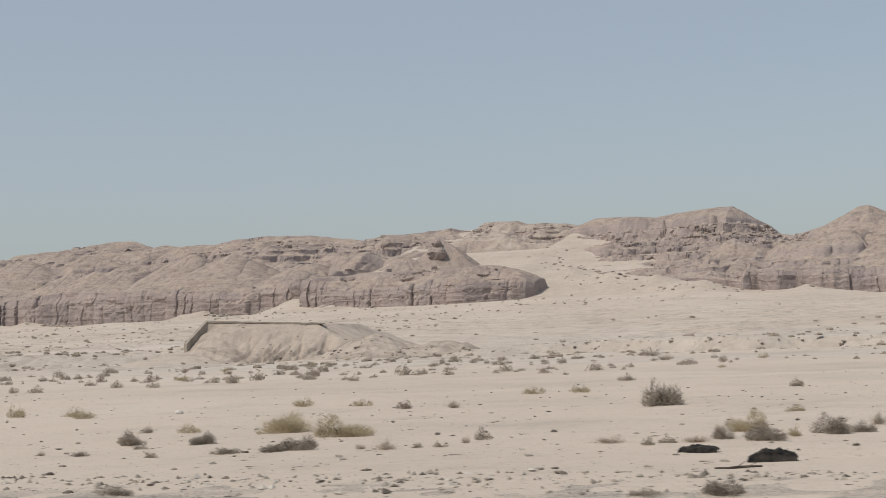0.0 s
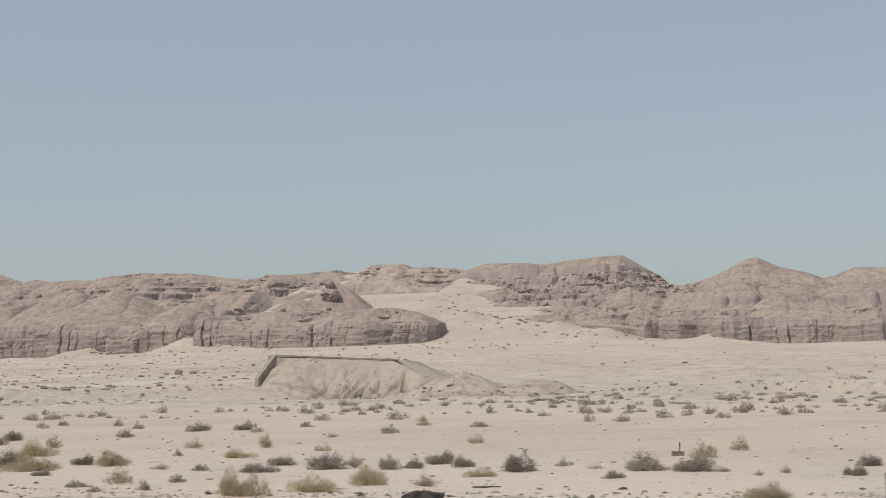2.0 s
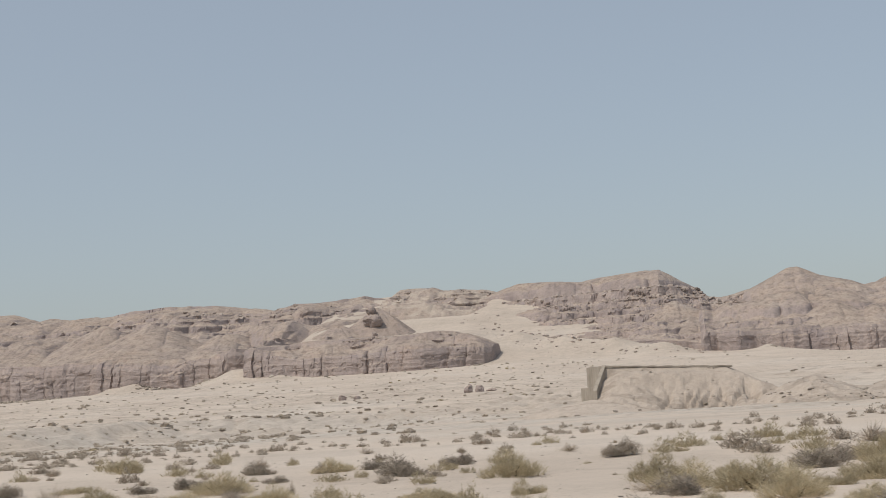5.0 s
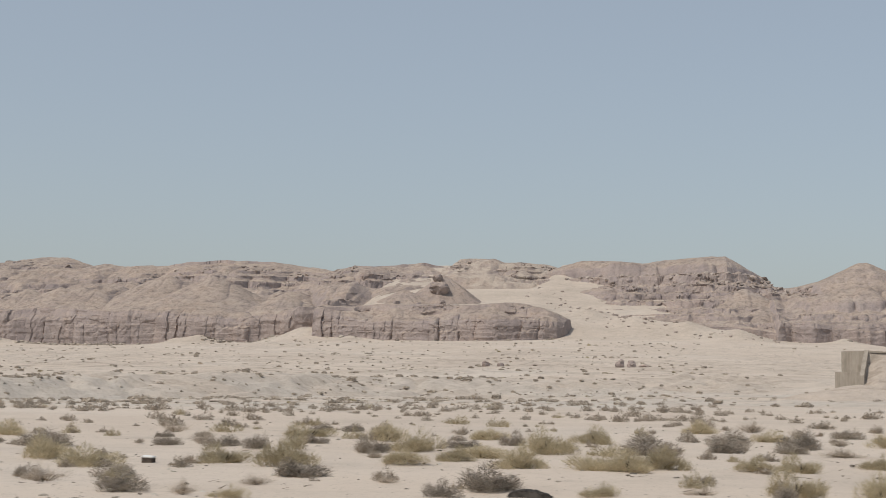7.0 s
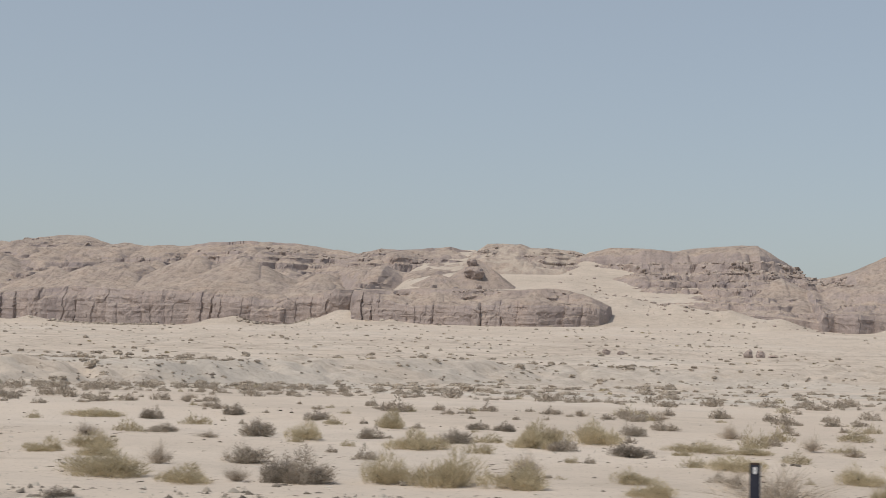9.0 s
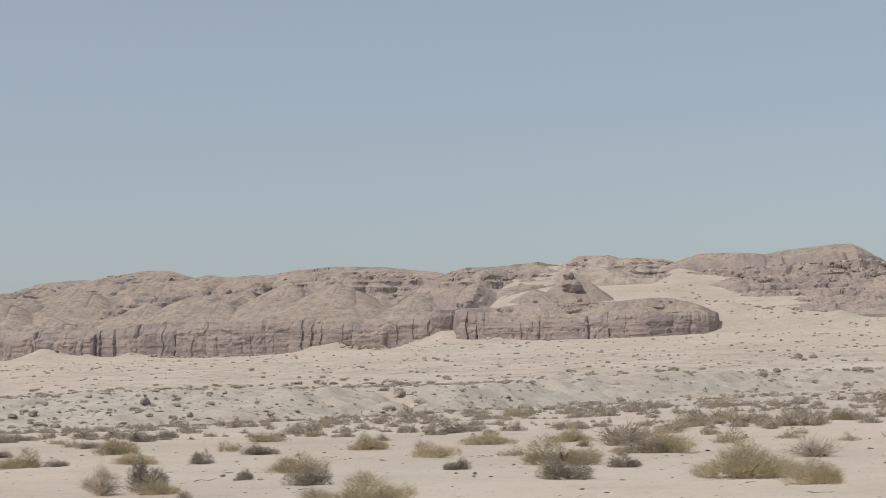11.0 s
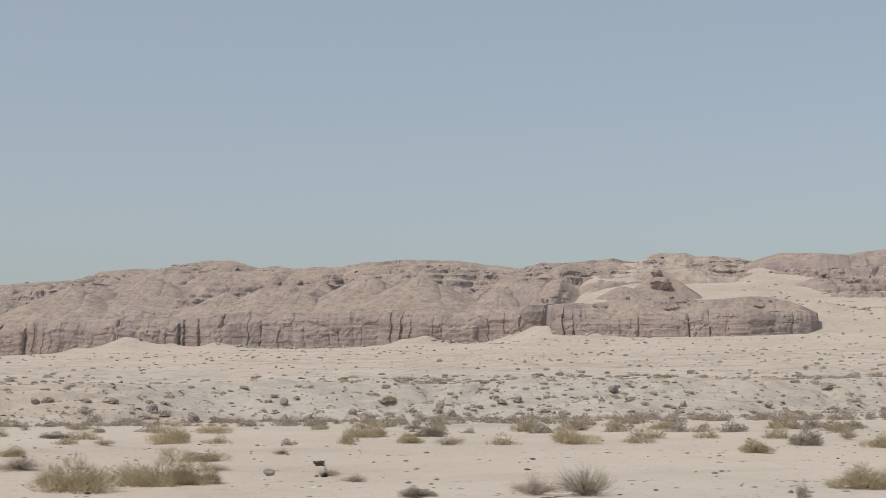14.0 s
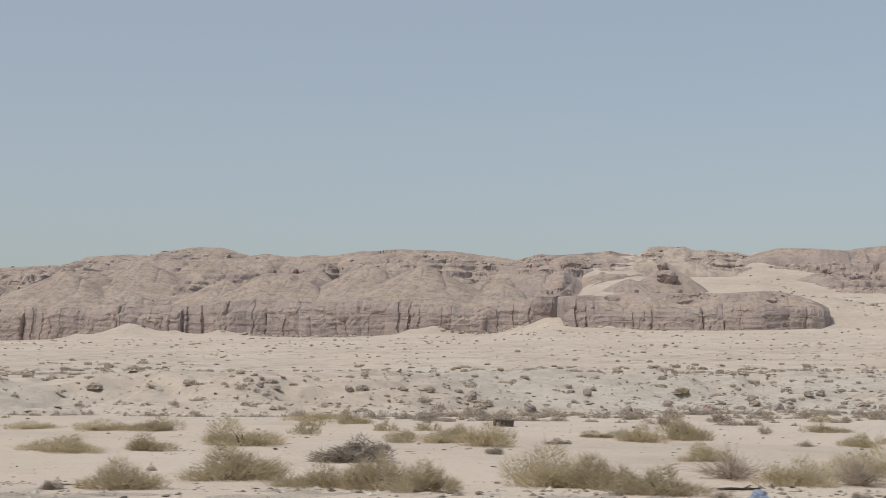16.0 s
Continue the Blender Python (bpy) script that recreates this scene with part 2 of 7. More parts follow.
def ground(x, y):
    """Height of the desert floor."""
    x, y = np.asarray(x, float), np.asarray(y, float)
    foot = knots(x, BANK_FOOT) + 9 * fbm(x / 38, y / 200, 1, 3)
    bank = step(0, 50, y - foot)
    low = knots(x, CHANNEL)
    z = knots(y, FAR_RISE) - low * np.clip((y - 72) / (foot - 72), 0, 1) ** 1.2 * (1 - bank)
    z = z + bank * 1.0 * (1 - step(70, 240, y - foot))
    near_bank = step(2, 16, y - foot) * (1 - step(38, 85, y - foot))
    q = 3.2 * fbm(x / 22, y / 30, 2, 4) + (y - foot) / 22
    shelf = np.floor(q) + step(0.90, 0.99, q - np.floor(q))
    crack = np.exp(-(fbm(x / 16, y / 24, 3, 3) / 0.10) ** 2) + 0.8 * np.exp(-(fbm(x / 11 + 40, y / 15, 6, 3) / 0.12) ** 2)
    z = z + (0.5 * (shelf - 0.6) + 0.5 * fbm(x / 3.5, y / 4, 7, 3) - 1.2 * crack * step(0.35, 0.5, value_noise(x / 19, y / 19, 5))) * near_bank * step(0.3, 1.6, low)
    # the plain levels out before the cliffs to the west and the east
    z = z - knots(x, LEVEL) * step(620, 1185, y) * (1 - step(1290, 1400, y))
    # a worn hollow before the embankment
    hollow = np.exp(-(((x + 112) / 48) ** 4) - ((y - 280) / 34) ** 4)
    z = z - 1.0 * hollow
    # a low terrace, cut off in an eroded scarp, east of the embankment
    brink = knots(x, SCARP) + 5 * fbm(x / 13, 0 * x + 4, 5, 4)
    z = z + knots(x, [(-98, 0), (-84, 0.8), (-70, 1.2), (-40, 1.8), (-5, 1.5), (60, 1.3), (120, 0)]) * step(0, 1.8, y - brink) * (1 - step(12, 90, y - brink)) * (1 + 0.3 * fbm(x / 9, y / 9, 3, 3))
    # sand that pours through the gap in the hills
    tongue = step(-492, -430, x + 0.10 * (y - 1200)) * (1 - step(-205, -100, x))
    bowl = step(-418, -396, x) * (1 - step(-332, -304, x))
    z = z + tongue * (0.163 * np.clip(y - 1130, 0, 372) - 0.16 * bowl * np.clip(y - 1360, 0, 142))
    # sand banked up behind the bluff
    z = z + step(-482, -462, x) * (1 - step(-312, -276, x)) * knots(y, [(1160, 0), (1205, 5.5), (1245, 6.0), (1300, 1.0), (1320, 0)])
    for cx, cy, ch in SAND_CONES:
        d = np.hypot(x - cx, y - cy)
        z = z + np.where(d < 140, ch * np.exp(-(d / (1.8 * ch + 2)) ** 1.15), 0)
    # low scarps where water has cut the surface
    cut = fbm(x / 95, y / 34, 7, 4)
    far_cut = step(150, 260, y) * (1 - step(900, 1080, y)) * (1 - 0.85 * hollow)
    for level in (-0.4, -0.3, -0.2, -0.12, -0.04, 0.05, 0.14, 0.24, 0.34):
        z = z + 0.55 * far_cut * (step(-0.008, 0.008, cut - level) - step(-0.09, 0.09, cut - level))
    nick = fbm(x / 14, y / 4.5, 6, 4)
    for level in (-0.3, -0.1, 0.08, 0.25):
        z = z + 0.07 * (1 - step(60, 110, y)) * (step(-0.015, 0.015, nick - level) - step(-0.15, 0.15, nick - level))
    # hummocks, ripples and blown sand, broader with distance
    z = z + 0.10 * fbm(x / 5.0, y / 3.0, 3, 4) * (1 - step(15, 26, 40 - y))
    z = z + 0.28 * fbm(x / 26, y / 15, 4, 4) * step(25, 70, y)
    calm = 1 - step(980, 1110, y)
    z = z + 1.3 * fbm(x / 70, y / 34, 5, 4) * step(240, 480, y) * calm + 1.2 * fbm(x / 150, y / 90, 6, 3) * step(500, 800, y) * calm + 2.0 * fbm(x / 90, y / 190, 2, 2) * (1 - calm)
    return z


def spaced(stops):
    out = []
    for a, b, n in stops:
        out.append(np.linspace(a, b, n, endpoint=False))
    return np.concatenate(out + [[stops[-1][1]]])


gx = spaced([(-4500, -1200, 45), (-1200, -480, 300), (-480, 60, 440), (60, 340, 50), (340, 4500, 45)])
gy = np.concatenate([spaced([(-4500, -60, 20), (-60, 12, 24)])[:-1], np.geomspace(12, 140, 120)[:-1], np.geomspace(140, 760, 280)[:-1], np.geomspace(760, 1640, 110), [1800, 2400, 3200, 4600]])
GX, GY = np.meshgrid(gx, gy)
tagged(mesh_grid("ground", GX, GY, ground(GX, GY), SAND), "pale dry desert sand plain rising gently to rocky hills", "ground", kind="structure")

# ---- the hills and their cliffs ----
def billow(x, y, seed=0, octaves=2):
    """Rounded crests with sharp valleys between them, 0 to 1."""
    total, amp, norm = 0.0, 1.0, 0.0
    for k in range(octaves):
        total = total + amp * np.sqrt(np.abs(value_noise(x * 2.2**k + 13.7 * k, y * 2.2**k + 5.3 * k, seed + k) * 2 - 1))
        norm += amp
        amp *= 0.4
    return total / norm


def panels(x, x0, x1, width, seed, depth, cleft):
    """Rock panels side by side along a cliff. For each place: how far its panel stands out, how high it reaches (1.3: to the top) and how deep a crack opens there."""
    r = np.random.RandomState(seed)
    edges = [x0]
    while edges[-1] < x1:
        edges.append(edges[-1] + width * (0.4 + 1.6 * r.rand() ** 1.6))
    edges = np.array(edges)
    n = len(edges)
    deep = depth * r.rand(n) ** 1.1
    high = np.where(r.rand(n) < 0.35, 0.5 + 0.35 * r.rand(n), 1.3)
    skew = r.uniform(-1, 1, n)
    k = np.clip(np.searchsorted(edges, x) - 1, 0, n - 2)
    w = edges[k + 1] - edges[k]
    u = (x - edges[k]) / w
    near = np.minimum(u, 1 - u) * w
    out = deep[k] * (0.7 + 0.3 * step(0.0, 3.0, near)) + 0.20 * skew[k] * (u - 0.5) * w
    open_ = r.rand(n)
    cut = np.where(u < 0.5, open_[k], open_[np.minimum(k + 1, n - 1)])
    crack = np.exp(-((near / 0.9) ** 2)) * np.clip((cut - 1 + cleft) * 5, 0, 1)
    return out, high[k], crack


def layered(z, beds):
    """Heights stepped by hard beds that lie level: each bed (height, thickness) breaks off steeply."""
    src, dst = [-100.0], [-100.0]
    for b, h in beds:
        src += [b - 0.55 * h, b - 0.10 * h, b + 0.10 * h, b + 0.75 * h]
        dst += [b - 0.55 * h, b - 0.42 * h, b + 0.58 * h, b + 0.75 * h]
    return np.interp(z, src + [400.0], dst + [400.0])


BEDS = [(55, 3.0), (61, 3.6), (67.5, 4.6), (74.5, 6.0), (82, 4.0), (88.5, 6.5), (96, 5.0), (103, 3.4), (108.5, 3.0), (113, 2.6), (117, 2.4), (122, 2.6), (127, 2.4)]
HILL_ROCK = []


def range_of_hills(name, x0, x1, dx, foot, base, top, ridge_y, ridge_z, seed, label, gully=1.0, rows_face=30, rows_slope=210, back=70, col=24.0, mat=None, jut=4.6, lip=3.5, cleft=0.22, chasm=3.6,
                   fade=(0.1, 0.1), wander=4.0, bury=0.0, bare=0.0, beds=BEDS, bands=(), outcrops=(), spurs=(), rims=(), gullies=(), rise=((0, 0), (0.10, 0.06), (0.32, 0.30), (0.5, 0.50), (0.8, 0.84), (1, 1))):
    """A cliff at the foot; over it a slope of scree from which level beds of rock break out; a ridge line, then down behind.
    bands: heights between which the rock lies bare, how bare, and from where to where; outcrops: x, share of the slope, half width, how bare;
    spurs: x, share of the slope, height and steepness of a cone of scree; gullies: x and share of the slope at both ends, width and depth; rims: stretches of the ridge with a broken ledge."""
    x = np.arange(x0, x1 + dx, dx)
    yf, zb, zt, yr, zr = knots(x, foot), knots(x, base), knots(x, top), knots(x, ridge_y), knots(x, ridge_z)
    zb = np.where(x > bury, np.maximum(zb, ground(x, yf) - 1.0), zb) if bury else zb
    zt = np.maximum(zt, zb + 0.3)
    yf = yf + wander * fbm(x / 55, 0 * x + 3, seed, 3) + 0.5 * wander * fbm(x / 14, 0 * x + 8, seed + 1, 3) * (wander > 5)
    zr = zr + 0.7 * fbm(x / 9, 0 * x + 7, seed + 2, 3)
    tall = step(1.5, 6, zt - zb)
    zt_even = zt + tall * 1.5 * fbm(x / 40, 0 * x + 5, seed + 3, 2)
    zt = zt + tall * (1.6 * fbm(x / 20, 0 * x + 5, seed + 3, 3) + 0.8 * fbm(x / 4, 0 * x + 2, seed + 1, 3))
    rows = []
    for f in np.concatenate([[-0.35], np.linspace(0, 1, rows_face)]):
        g = max(f, 0.0)
        z = zb - 2 + (zt - zb + 2) * f if f >= 0 else zb - 14
        lean = 1.6 * fbm(x / 30, z / 9, seed + 2, 3) * tall
        big, high, crack = panels(x + lean, x0, x1, col, seed, jut, cleft)
        small, high2, crack2 = panels(x + 1.6 * lean, x0 - 3.0, x1, col * 0.42, seed + 1, jut * 0.25, cleft)
        jag = 0.08 * fbm(x / 5, 0 * x + 4 * g, seed + 3, 3)
        low = 1 - 0.85 * step(0.0, 0.10, g + jag - high)
        low2 = 1 - 0.9 * step(0.0, 0.08, g + jag - high2)
        split = np.maximum(crack, 0.45 * crack2 * step(0.45, 0.6, value_noise(x / 9, z / 6, seed + 5))) * (0.15 + 0.85 * step(0.32, 0.6, value_noise(x / 4.0, z / 5.0, seed)))
        # thin level beds: each sets back a little, and catches the light on its top
        q = z / 4.2 + 0.7 * fbm(x / 30, 0 * x + 6, seed + 4, 3)
        setback = 0.42 * (np.floor(q) + step(0.72, 1.0, q - np.floor(q)) - zb / 4.2)
        y = yf + setback + lip * float(step(0.76, 1.04, np.array(g))) - (big * low + small * low2) * tall + chasm * split * tall * (1 - 0.5 * g)
        flake = value_noise(x / 6.5 + 2 * fbm(x / 9, z / 9, seed, 2), z / 4.5, seed + 6)
        y = y + tall * (0.22 * fbm(x / 2.6, z / 2.0, seed + 4, 3) + 0.8 * step(0.64, 0.74, flake) * (0.3 + 0.7 * g) - 0.5 * step(0.34, 0.24, flake))
        rows.append((x, y, z - tall * 1.4 * split * g))
    y_top, notch = rows[-1][1], split * tall
    y_even = yf + 5.0
    S = np.linspace(0, 1, rows_slope)[1:, None]
    seat = step(0, 0.05, S)
    Y = (y_top * (1 - seat) + y_even * seat) * (1 - S) + yr * S
    X = x[None, :] + 0 * S
    ZF = zt * (1 - seat) + zt_even * seat
    prof = np.array(rise)
    SW = np.clip(S + (0.07 * fbm(X / 48, Y / 150 + 2, seed + 4, 3) + 0.02 * fbm(X / 11, Y / 60, seed + 7, 2)) * np.sin(math.pi * S), 0, 1)
    line = ZF + (zr - ZF) * np.interp(S, prof[:, 0], prof[:, 1])
    lin = ZF + (zr - ZF) * np.interp(SW, prof[:, 0], prof[:, 1])
    warp = 22 * fbm(X / 60, Y / 60, seed + 1, 3)
    amp = gully * np.sin(math.pi * np.minimum(1, S * 1.0)) ** 0.7
    land = lin + amp * (17 * (billow((X + warp) / 84, Y / 230 + 3, seed + 2, 1) - 0.66) + 7.5 * (billow((X + 0.6 * warp) / 26, Y / 120, seed + 3, 2) - 0.66)
                        + 5.0 * fbm(X / 75, Y / 60, seed + 6, 2))
    for xa, sa, xb, sb, wide, deep in gullies:
        mid = xa + (xb - xa) * (S - sa) / (sb - sa) + 5 * fbm(S * 9, 0 * X + xa, seed, 3)
        land = land - deep * np.exp(-np.abs(X - mid) / wide) * step(sa - 0.06, sa, S) * (1 - step(sb - 0.15, sb + 0.05, S))
    # how far the rock lies bare of scree
    show = bare + 4.6 * fbm(X / 66, Y / 50 + 5, seed + 5, 3) + 1.3 * fbm(X / 13, Y / 12, seed + 2, 3)
    for lo, hi, much, xa, xb in bands:
        show = show + much * step(lo - 2, lo + 1, land) * (1 - step(hi - 1, hi + 2, land)) * step(0, 12, X - xa) * step(0, 12, xb - X)
    for ox, os, ow, much in outcrops:
        show = show + much * np.exp(-((X - ox) / ow) ** 4 - ((S - os) / 0.075) ** 4)
        land = land - 0.35 * much * np.exp(-((X - ox) / ow) ** 2 - ((S - os + 0.10) / 0.06) ** 2)
    rock = layered(land + 0.7 * fbm(X / 15, Y / 15, seed + 3, 3), beds)
    blocky = value_noise(X / 6.5 + 1.5 * fbm(X / 10, Y / 10, seed, 2), Y / 7, seed + 1)
    rock = rock + (1.3 * (step(0.36, 0.56, blocky) - 0.5) + 0.8 * fbm(X / 4.0, Y / 5.0, seed + 1, 3)) * step(-0.5, 2.5, show)
    scree = land - 1.6 * show + 0.45 * fbm(X / 9, Y / 14, seed + 5, 4) - 0.5 * amp * (1 - billow((X + 0.4 * warp) / 7.5, Y / 60, seed + 6, 1))
    for cx, cs, ch, steep in spurs:
        j, i = int(round(cs * (rows_slope - 2))), int(np.argmin(np.abs(x - cx)))
        d = np.hypot((X - X[j, i]) * (1 + 0.10 * fbm(X / 20, Y / 30, seed, 2)), (Y - Y[j, i]) * 0.85)
        cone = line[j, i] + ch - steep * np.sqrt(d * d + 9) - 1.6 * (1 - billow((X - X[j, i]) / (4 + 0.16 * d), d / 90, seed + 2, 1)) * np.minimum(1, d / 15)
        scree = np.maximum(scree, np.where(cone > scree - 3, cone, -99))
    Z = np.maximum(scree, rock)
    proud = step(0.0, 1.2, rock - scree) * (S < 0.90)
    ease = S ** 10
    Z = Z * (1 - ease) + line * ease
    for a, b in rims:
        near = step(0, 6, X - a) * step(0, 6, b - X) * step(0.25, 0.6, value_noise(X / 16, 0 * X, seed + 5) + 0.1)
        edge = 0.968 + 0.016 * fbm(X / 14, 0 * X + 1, seed, 2)
        Z = np.where(S < edge, Z - near * 1.5 * step(edge - 0.07, edge - 0.005, S), Z + near * np.maximum(zr - 0.2 - Z, 0))
    Z = Z - 3.5 * notch * np.clip(1 - S / 0.16, 0, 1)
    Z = Z * seat + np.minimum(Z, ZF + 1.0) * (1 - seat)
    limit = np.maximum(zr + (Y - yr) * 0.088, line - 30) + 0.3
    Z = np.where(S < 1, np.minimum(Z, limit), zr)
    # hollows and overhangs weather into the bare rock
    Y = Y - proud * seat * np.sin(math.pi * S) ** 0.5 * (1.7 * fbm(X / 8, Z / 3.2, seed + 1, 3) + 2.0 * (step(0.40, 0.55, value_noise(X / 9, Z / 3.6, seed + 2)) - 0.5))
    fx, fy, fz = (np.stack([r[k] for r in rows]) for k in range(3))
    B = np.linspace(0, 1, 8)[1:, None]
    bx, by, bz = x[None, :] + 0 * B, yr + back * B, zr - 34 * B ** 1.3
    GXX, GYY, GZZ = np.vstack([fx, X, bx]), np.vstack([fy, Y, by]), np.vstack([fz, Z, bz])
    up = np.clip((np.arange(len(GXX)) - rows_face - 1) / rows_slope, 0, 1)[:, None]
    ends = np.minimum(step(0, fade[0] * (1 - 0.75 * up), GXX - x0), step(0, fade[1] * (1 - 0.75 * up), x1 - GXX))
    GZZ = np.where(ends < 1, (ground(GXX, GYY) - 2) * (1 - ends) + GZZ * ends, GZZ)
    HILL_ROCK.append((X, Y, GZZ[rows_face + 1:rows_face + rows_slope], proud))
    ob = mesh_grid(name, GXX, GYY, GZZ, mat or ROCK, smooth=False)
    nrm = np.zeros(len(ob.data.polygons) * 3, np.float32)
    ob.data.polygons.foreach_get("normal", nrm)
    ob.data.polygons.foreach_set("use_smooth", np.abs(nrm[2::3]) > 0.80)
    return tagged(ob, label, "hills", kind="structure")


range_of_hills("hills_west", -1300, -388, 0.75,
               [(-1800, 1220), (-921, 1212), (-800, 1204), (-640, 1196), (-564, 1191), (-516, 1190), (-491, 1190), (-484, 1194), (-474, 1204), (-464, 1262), (-446, 1318), (-424, 1350), (-400, 1382), (-388, 1410)],
               [(-1800, 22), (-921, 25), (-760, 29), (-500, 31.5), (-362, 50)],
               [(-1800, 50), (-922, 51), (-824, 53), (-800, 49.5), (-711, 58.5), (-650, 56.5), (-560, 52.5), (-528, 50.5), (-505, 53), (-486, 60.5), (-460, 60),
                (-430, 66), (-362, 74)],
               [(-1800, 1650), (-890, 1617), (-737, 1556), (-641, 1505), (-500, 1490), (-362, 1495)],
               [(-1800, 108), (-1230, 106), (-1124, 111), (-1037, 115), (-1027, 112), (-1010, 115), (-991, 124), (-952, 126), (-932, 124), (-913, 124), (-897, 131),
                (-885, 133), (-851, 132), (-816, 121.5), (-796, 122.5), (-757, 117.5), (-738, 119), (-720, 117.5), (-688, 120.5), (-640, 120.5), (-590, 118),
                (-559, 113.5), (-528, 109), (-506, 113.5), (-475, 113.5), (-440, 117), (-425, 114), (-408, 112), (-388, 108)], 11,
               "long gullied brown sandstone hills above a columned cliff", fade=(0.1, 16), bury=-490, bare=-1.4, chasm=2.8, gullies=((-648, 0.16, -708, 0.92, 8, 17), (-856, 0.2, -884, 0.6, 9, 9), (-484, 0.2, -525, 0.6, 9, 11), (-955, 0.2, -985, 0.9, 8, 9), (-575, 0.5, -560, 0.95, 7, 6)), rims=((-1250, -1020), (-745, -720), (-712, -585), (-520, -410)),
               outcrops=((-864, 0.25, 20, 8), (-806, 0.22, 24, 7), (-785, 0.52, 22, 7), (-826, 0.42, 26, 5), (-660, 0.30, 18, 12), (-620, 0.24, 18, 6), (-545, 0.30, 26, 8),
                         (-479, 0.25, 9, 6), (-455, 0.6, 34, 4), (-960, 0.3, 24, 4), (-1010, 0.5, 40, 4)),
               spurs=((-917, 0.30, 20, 0.46), (-765, 0.30, 10, 0.50), (-730, 0.28, 10, 0.52), (-706, 0.26, 9, 0.50), (-690, 0.24, 9, 0.52), (-592, 0.36, 16, 0.44), (-838, 0.16, 9, 0.48),
                      (-640, 0.40, 14, 0.5), (-870, 0.50, 12, 0.45), (-520, 0.26, 10, 0.46), (-1040, 0.3, 16, 0.46)))
range_of_hills("bluff", -471, -271, 0.5,
               [(-471, 1178), (-463, 1148), (-440, 1136), (-372, 1128), (-322, 1123), (-298, 1130), (-279, 1142), (-274, 1150), (-271, 1164)],
               [(-480, 31), (-396, 31), (-342, 31.5), (-289, 34), (-265, 36)],
               [(-467, 51), (-450, 49), (-432, 47), (-414, 45), (-330, 46), (-292, 46), (-271, 45)],
               [(-467, 1190), (-320, 1172), (-287, 1168), (-271, 1174)],
               [(-467, 59), (-459, 60), (-438, 59.5), (-418, 61.5), (-345, 60.5), (-320, 62), (-306, 61), (-292, 58), (-279, 53), (-271, 49)], 23,
               "low flat-topped sandstone bluff with clefts in its face", gully=0.30, fade=(0.1, 3), rows_slope=90, back=26, col=25.0, jut=3.0, lip=1.0, cleft=0.62, chasm=2.6, bare=-2.4,
               beds=[(49, 2.0), (53, 2.4), (57, 2.0)], outcrops=((-447, 0.4, 9, 5), (-428, 0.5, 5, 6), (-375, 0.5, 14, 3)), spurs=((-402, 0.5, 4, 0.5), (-330, 0.5, 4, 0.45)),
               rise=((0, 0), (0.22, 0.10), (0.45, 0.48), (0.62, 0.86), (1, 1)))
range_of_hills("hills_east", -336, 380, 0.75,
               [(-336, 1440), (-314, 1360), (-280, 1265), (-232, 1204), (-150, 1172), (-118, 1166), (-104, 1168), (-59, 1157), (-3, 1152), (78, 1150), (640, 1150)],
               [(-336, 92), (-314, 78), (-280, 52), (-232, 48), (-150, 44), (-124, 40), (-120, 36), (-75, 38), (-59, 33), (-31, 29), (24, 29), (640, 28)],
               [(-336, 93), (-314, 79), (-280, 53), (-232, 49), (-150, 45), (-122, 41), (-119, 47.5), (-75, 45.5), (-30, 44), (43, 44.5), (640, 45)],
               [(-336, 1505), (-165, 1425), (-39, 1385), (640, 1360)],
               [(-336, 108), (-318, 109), (-299, 114), (-286, 117), (-254, 116), (-228, 113), (-194, 116), (-167, 117), (-154, 116.5), (-134, 104), (-121, 97), (-112, 89), (-101, 87),
                (-76, 92), (-56, 101), (-44, 107), (-36, 108), (-18, 99.5), (1, 95), (20, 88.5), (29, 90), (45, 97), (80, 95), (130, 84), (190, 96), (300, 102), (640, 100)], 37,
               "brown sandstone hills with a mesa and a pointed peak", gully=0.5, wander=12.0, fade=(26, 0.1), jut=3.0, lip=2.0, cleft=0.10, bare=-0.8, rims=((-172, -148),),
               beds=[(46, 3), (52, 4.5), (58.5, 4.5), (65.5, 5.0), (73, 5.5), (81, 5.0), (91, 8.0), (104, 2.0)], bands=((84, 96, 5.0, -340, -108), (99, 125, -4.0, -340, -108), (58, 130, -3.5, -112, 400), (46, 57, 2.6, -100, 400), (77, 83, 6.5, -122, -78)),
               outcrops=((-200, 0.14, 60, 4.5), (-215, 0.34, 80, 5.0), (-190, 0.52, 70, 4.0), (-160, 0.62, 45, 4.0), (-48, 0.05, 12, 4), (-98, 0.6, 22, 4)),
               spurs=((-141, 0.5, 8, 0.5), (-96, 0.40, 8, 0.46), (-60, 0.5, 10, 0.42), (-75, 0.3, 6, 0.42), (-20, 0.36, 8, 0.42), (10, 0.3, 8, 0.42), (-128, 0.28, 6, 0.5)),
               rise=((0, 0), (0.10, 0.08), (0.3, 0.27), (0.5, 0.46), (0.66, 0.60), (0.72, 0.70), (1, 1)))
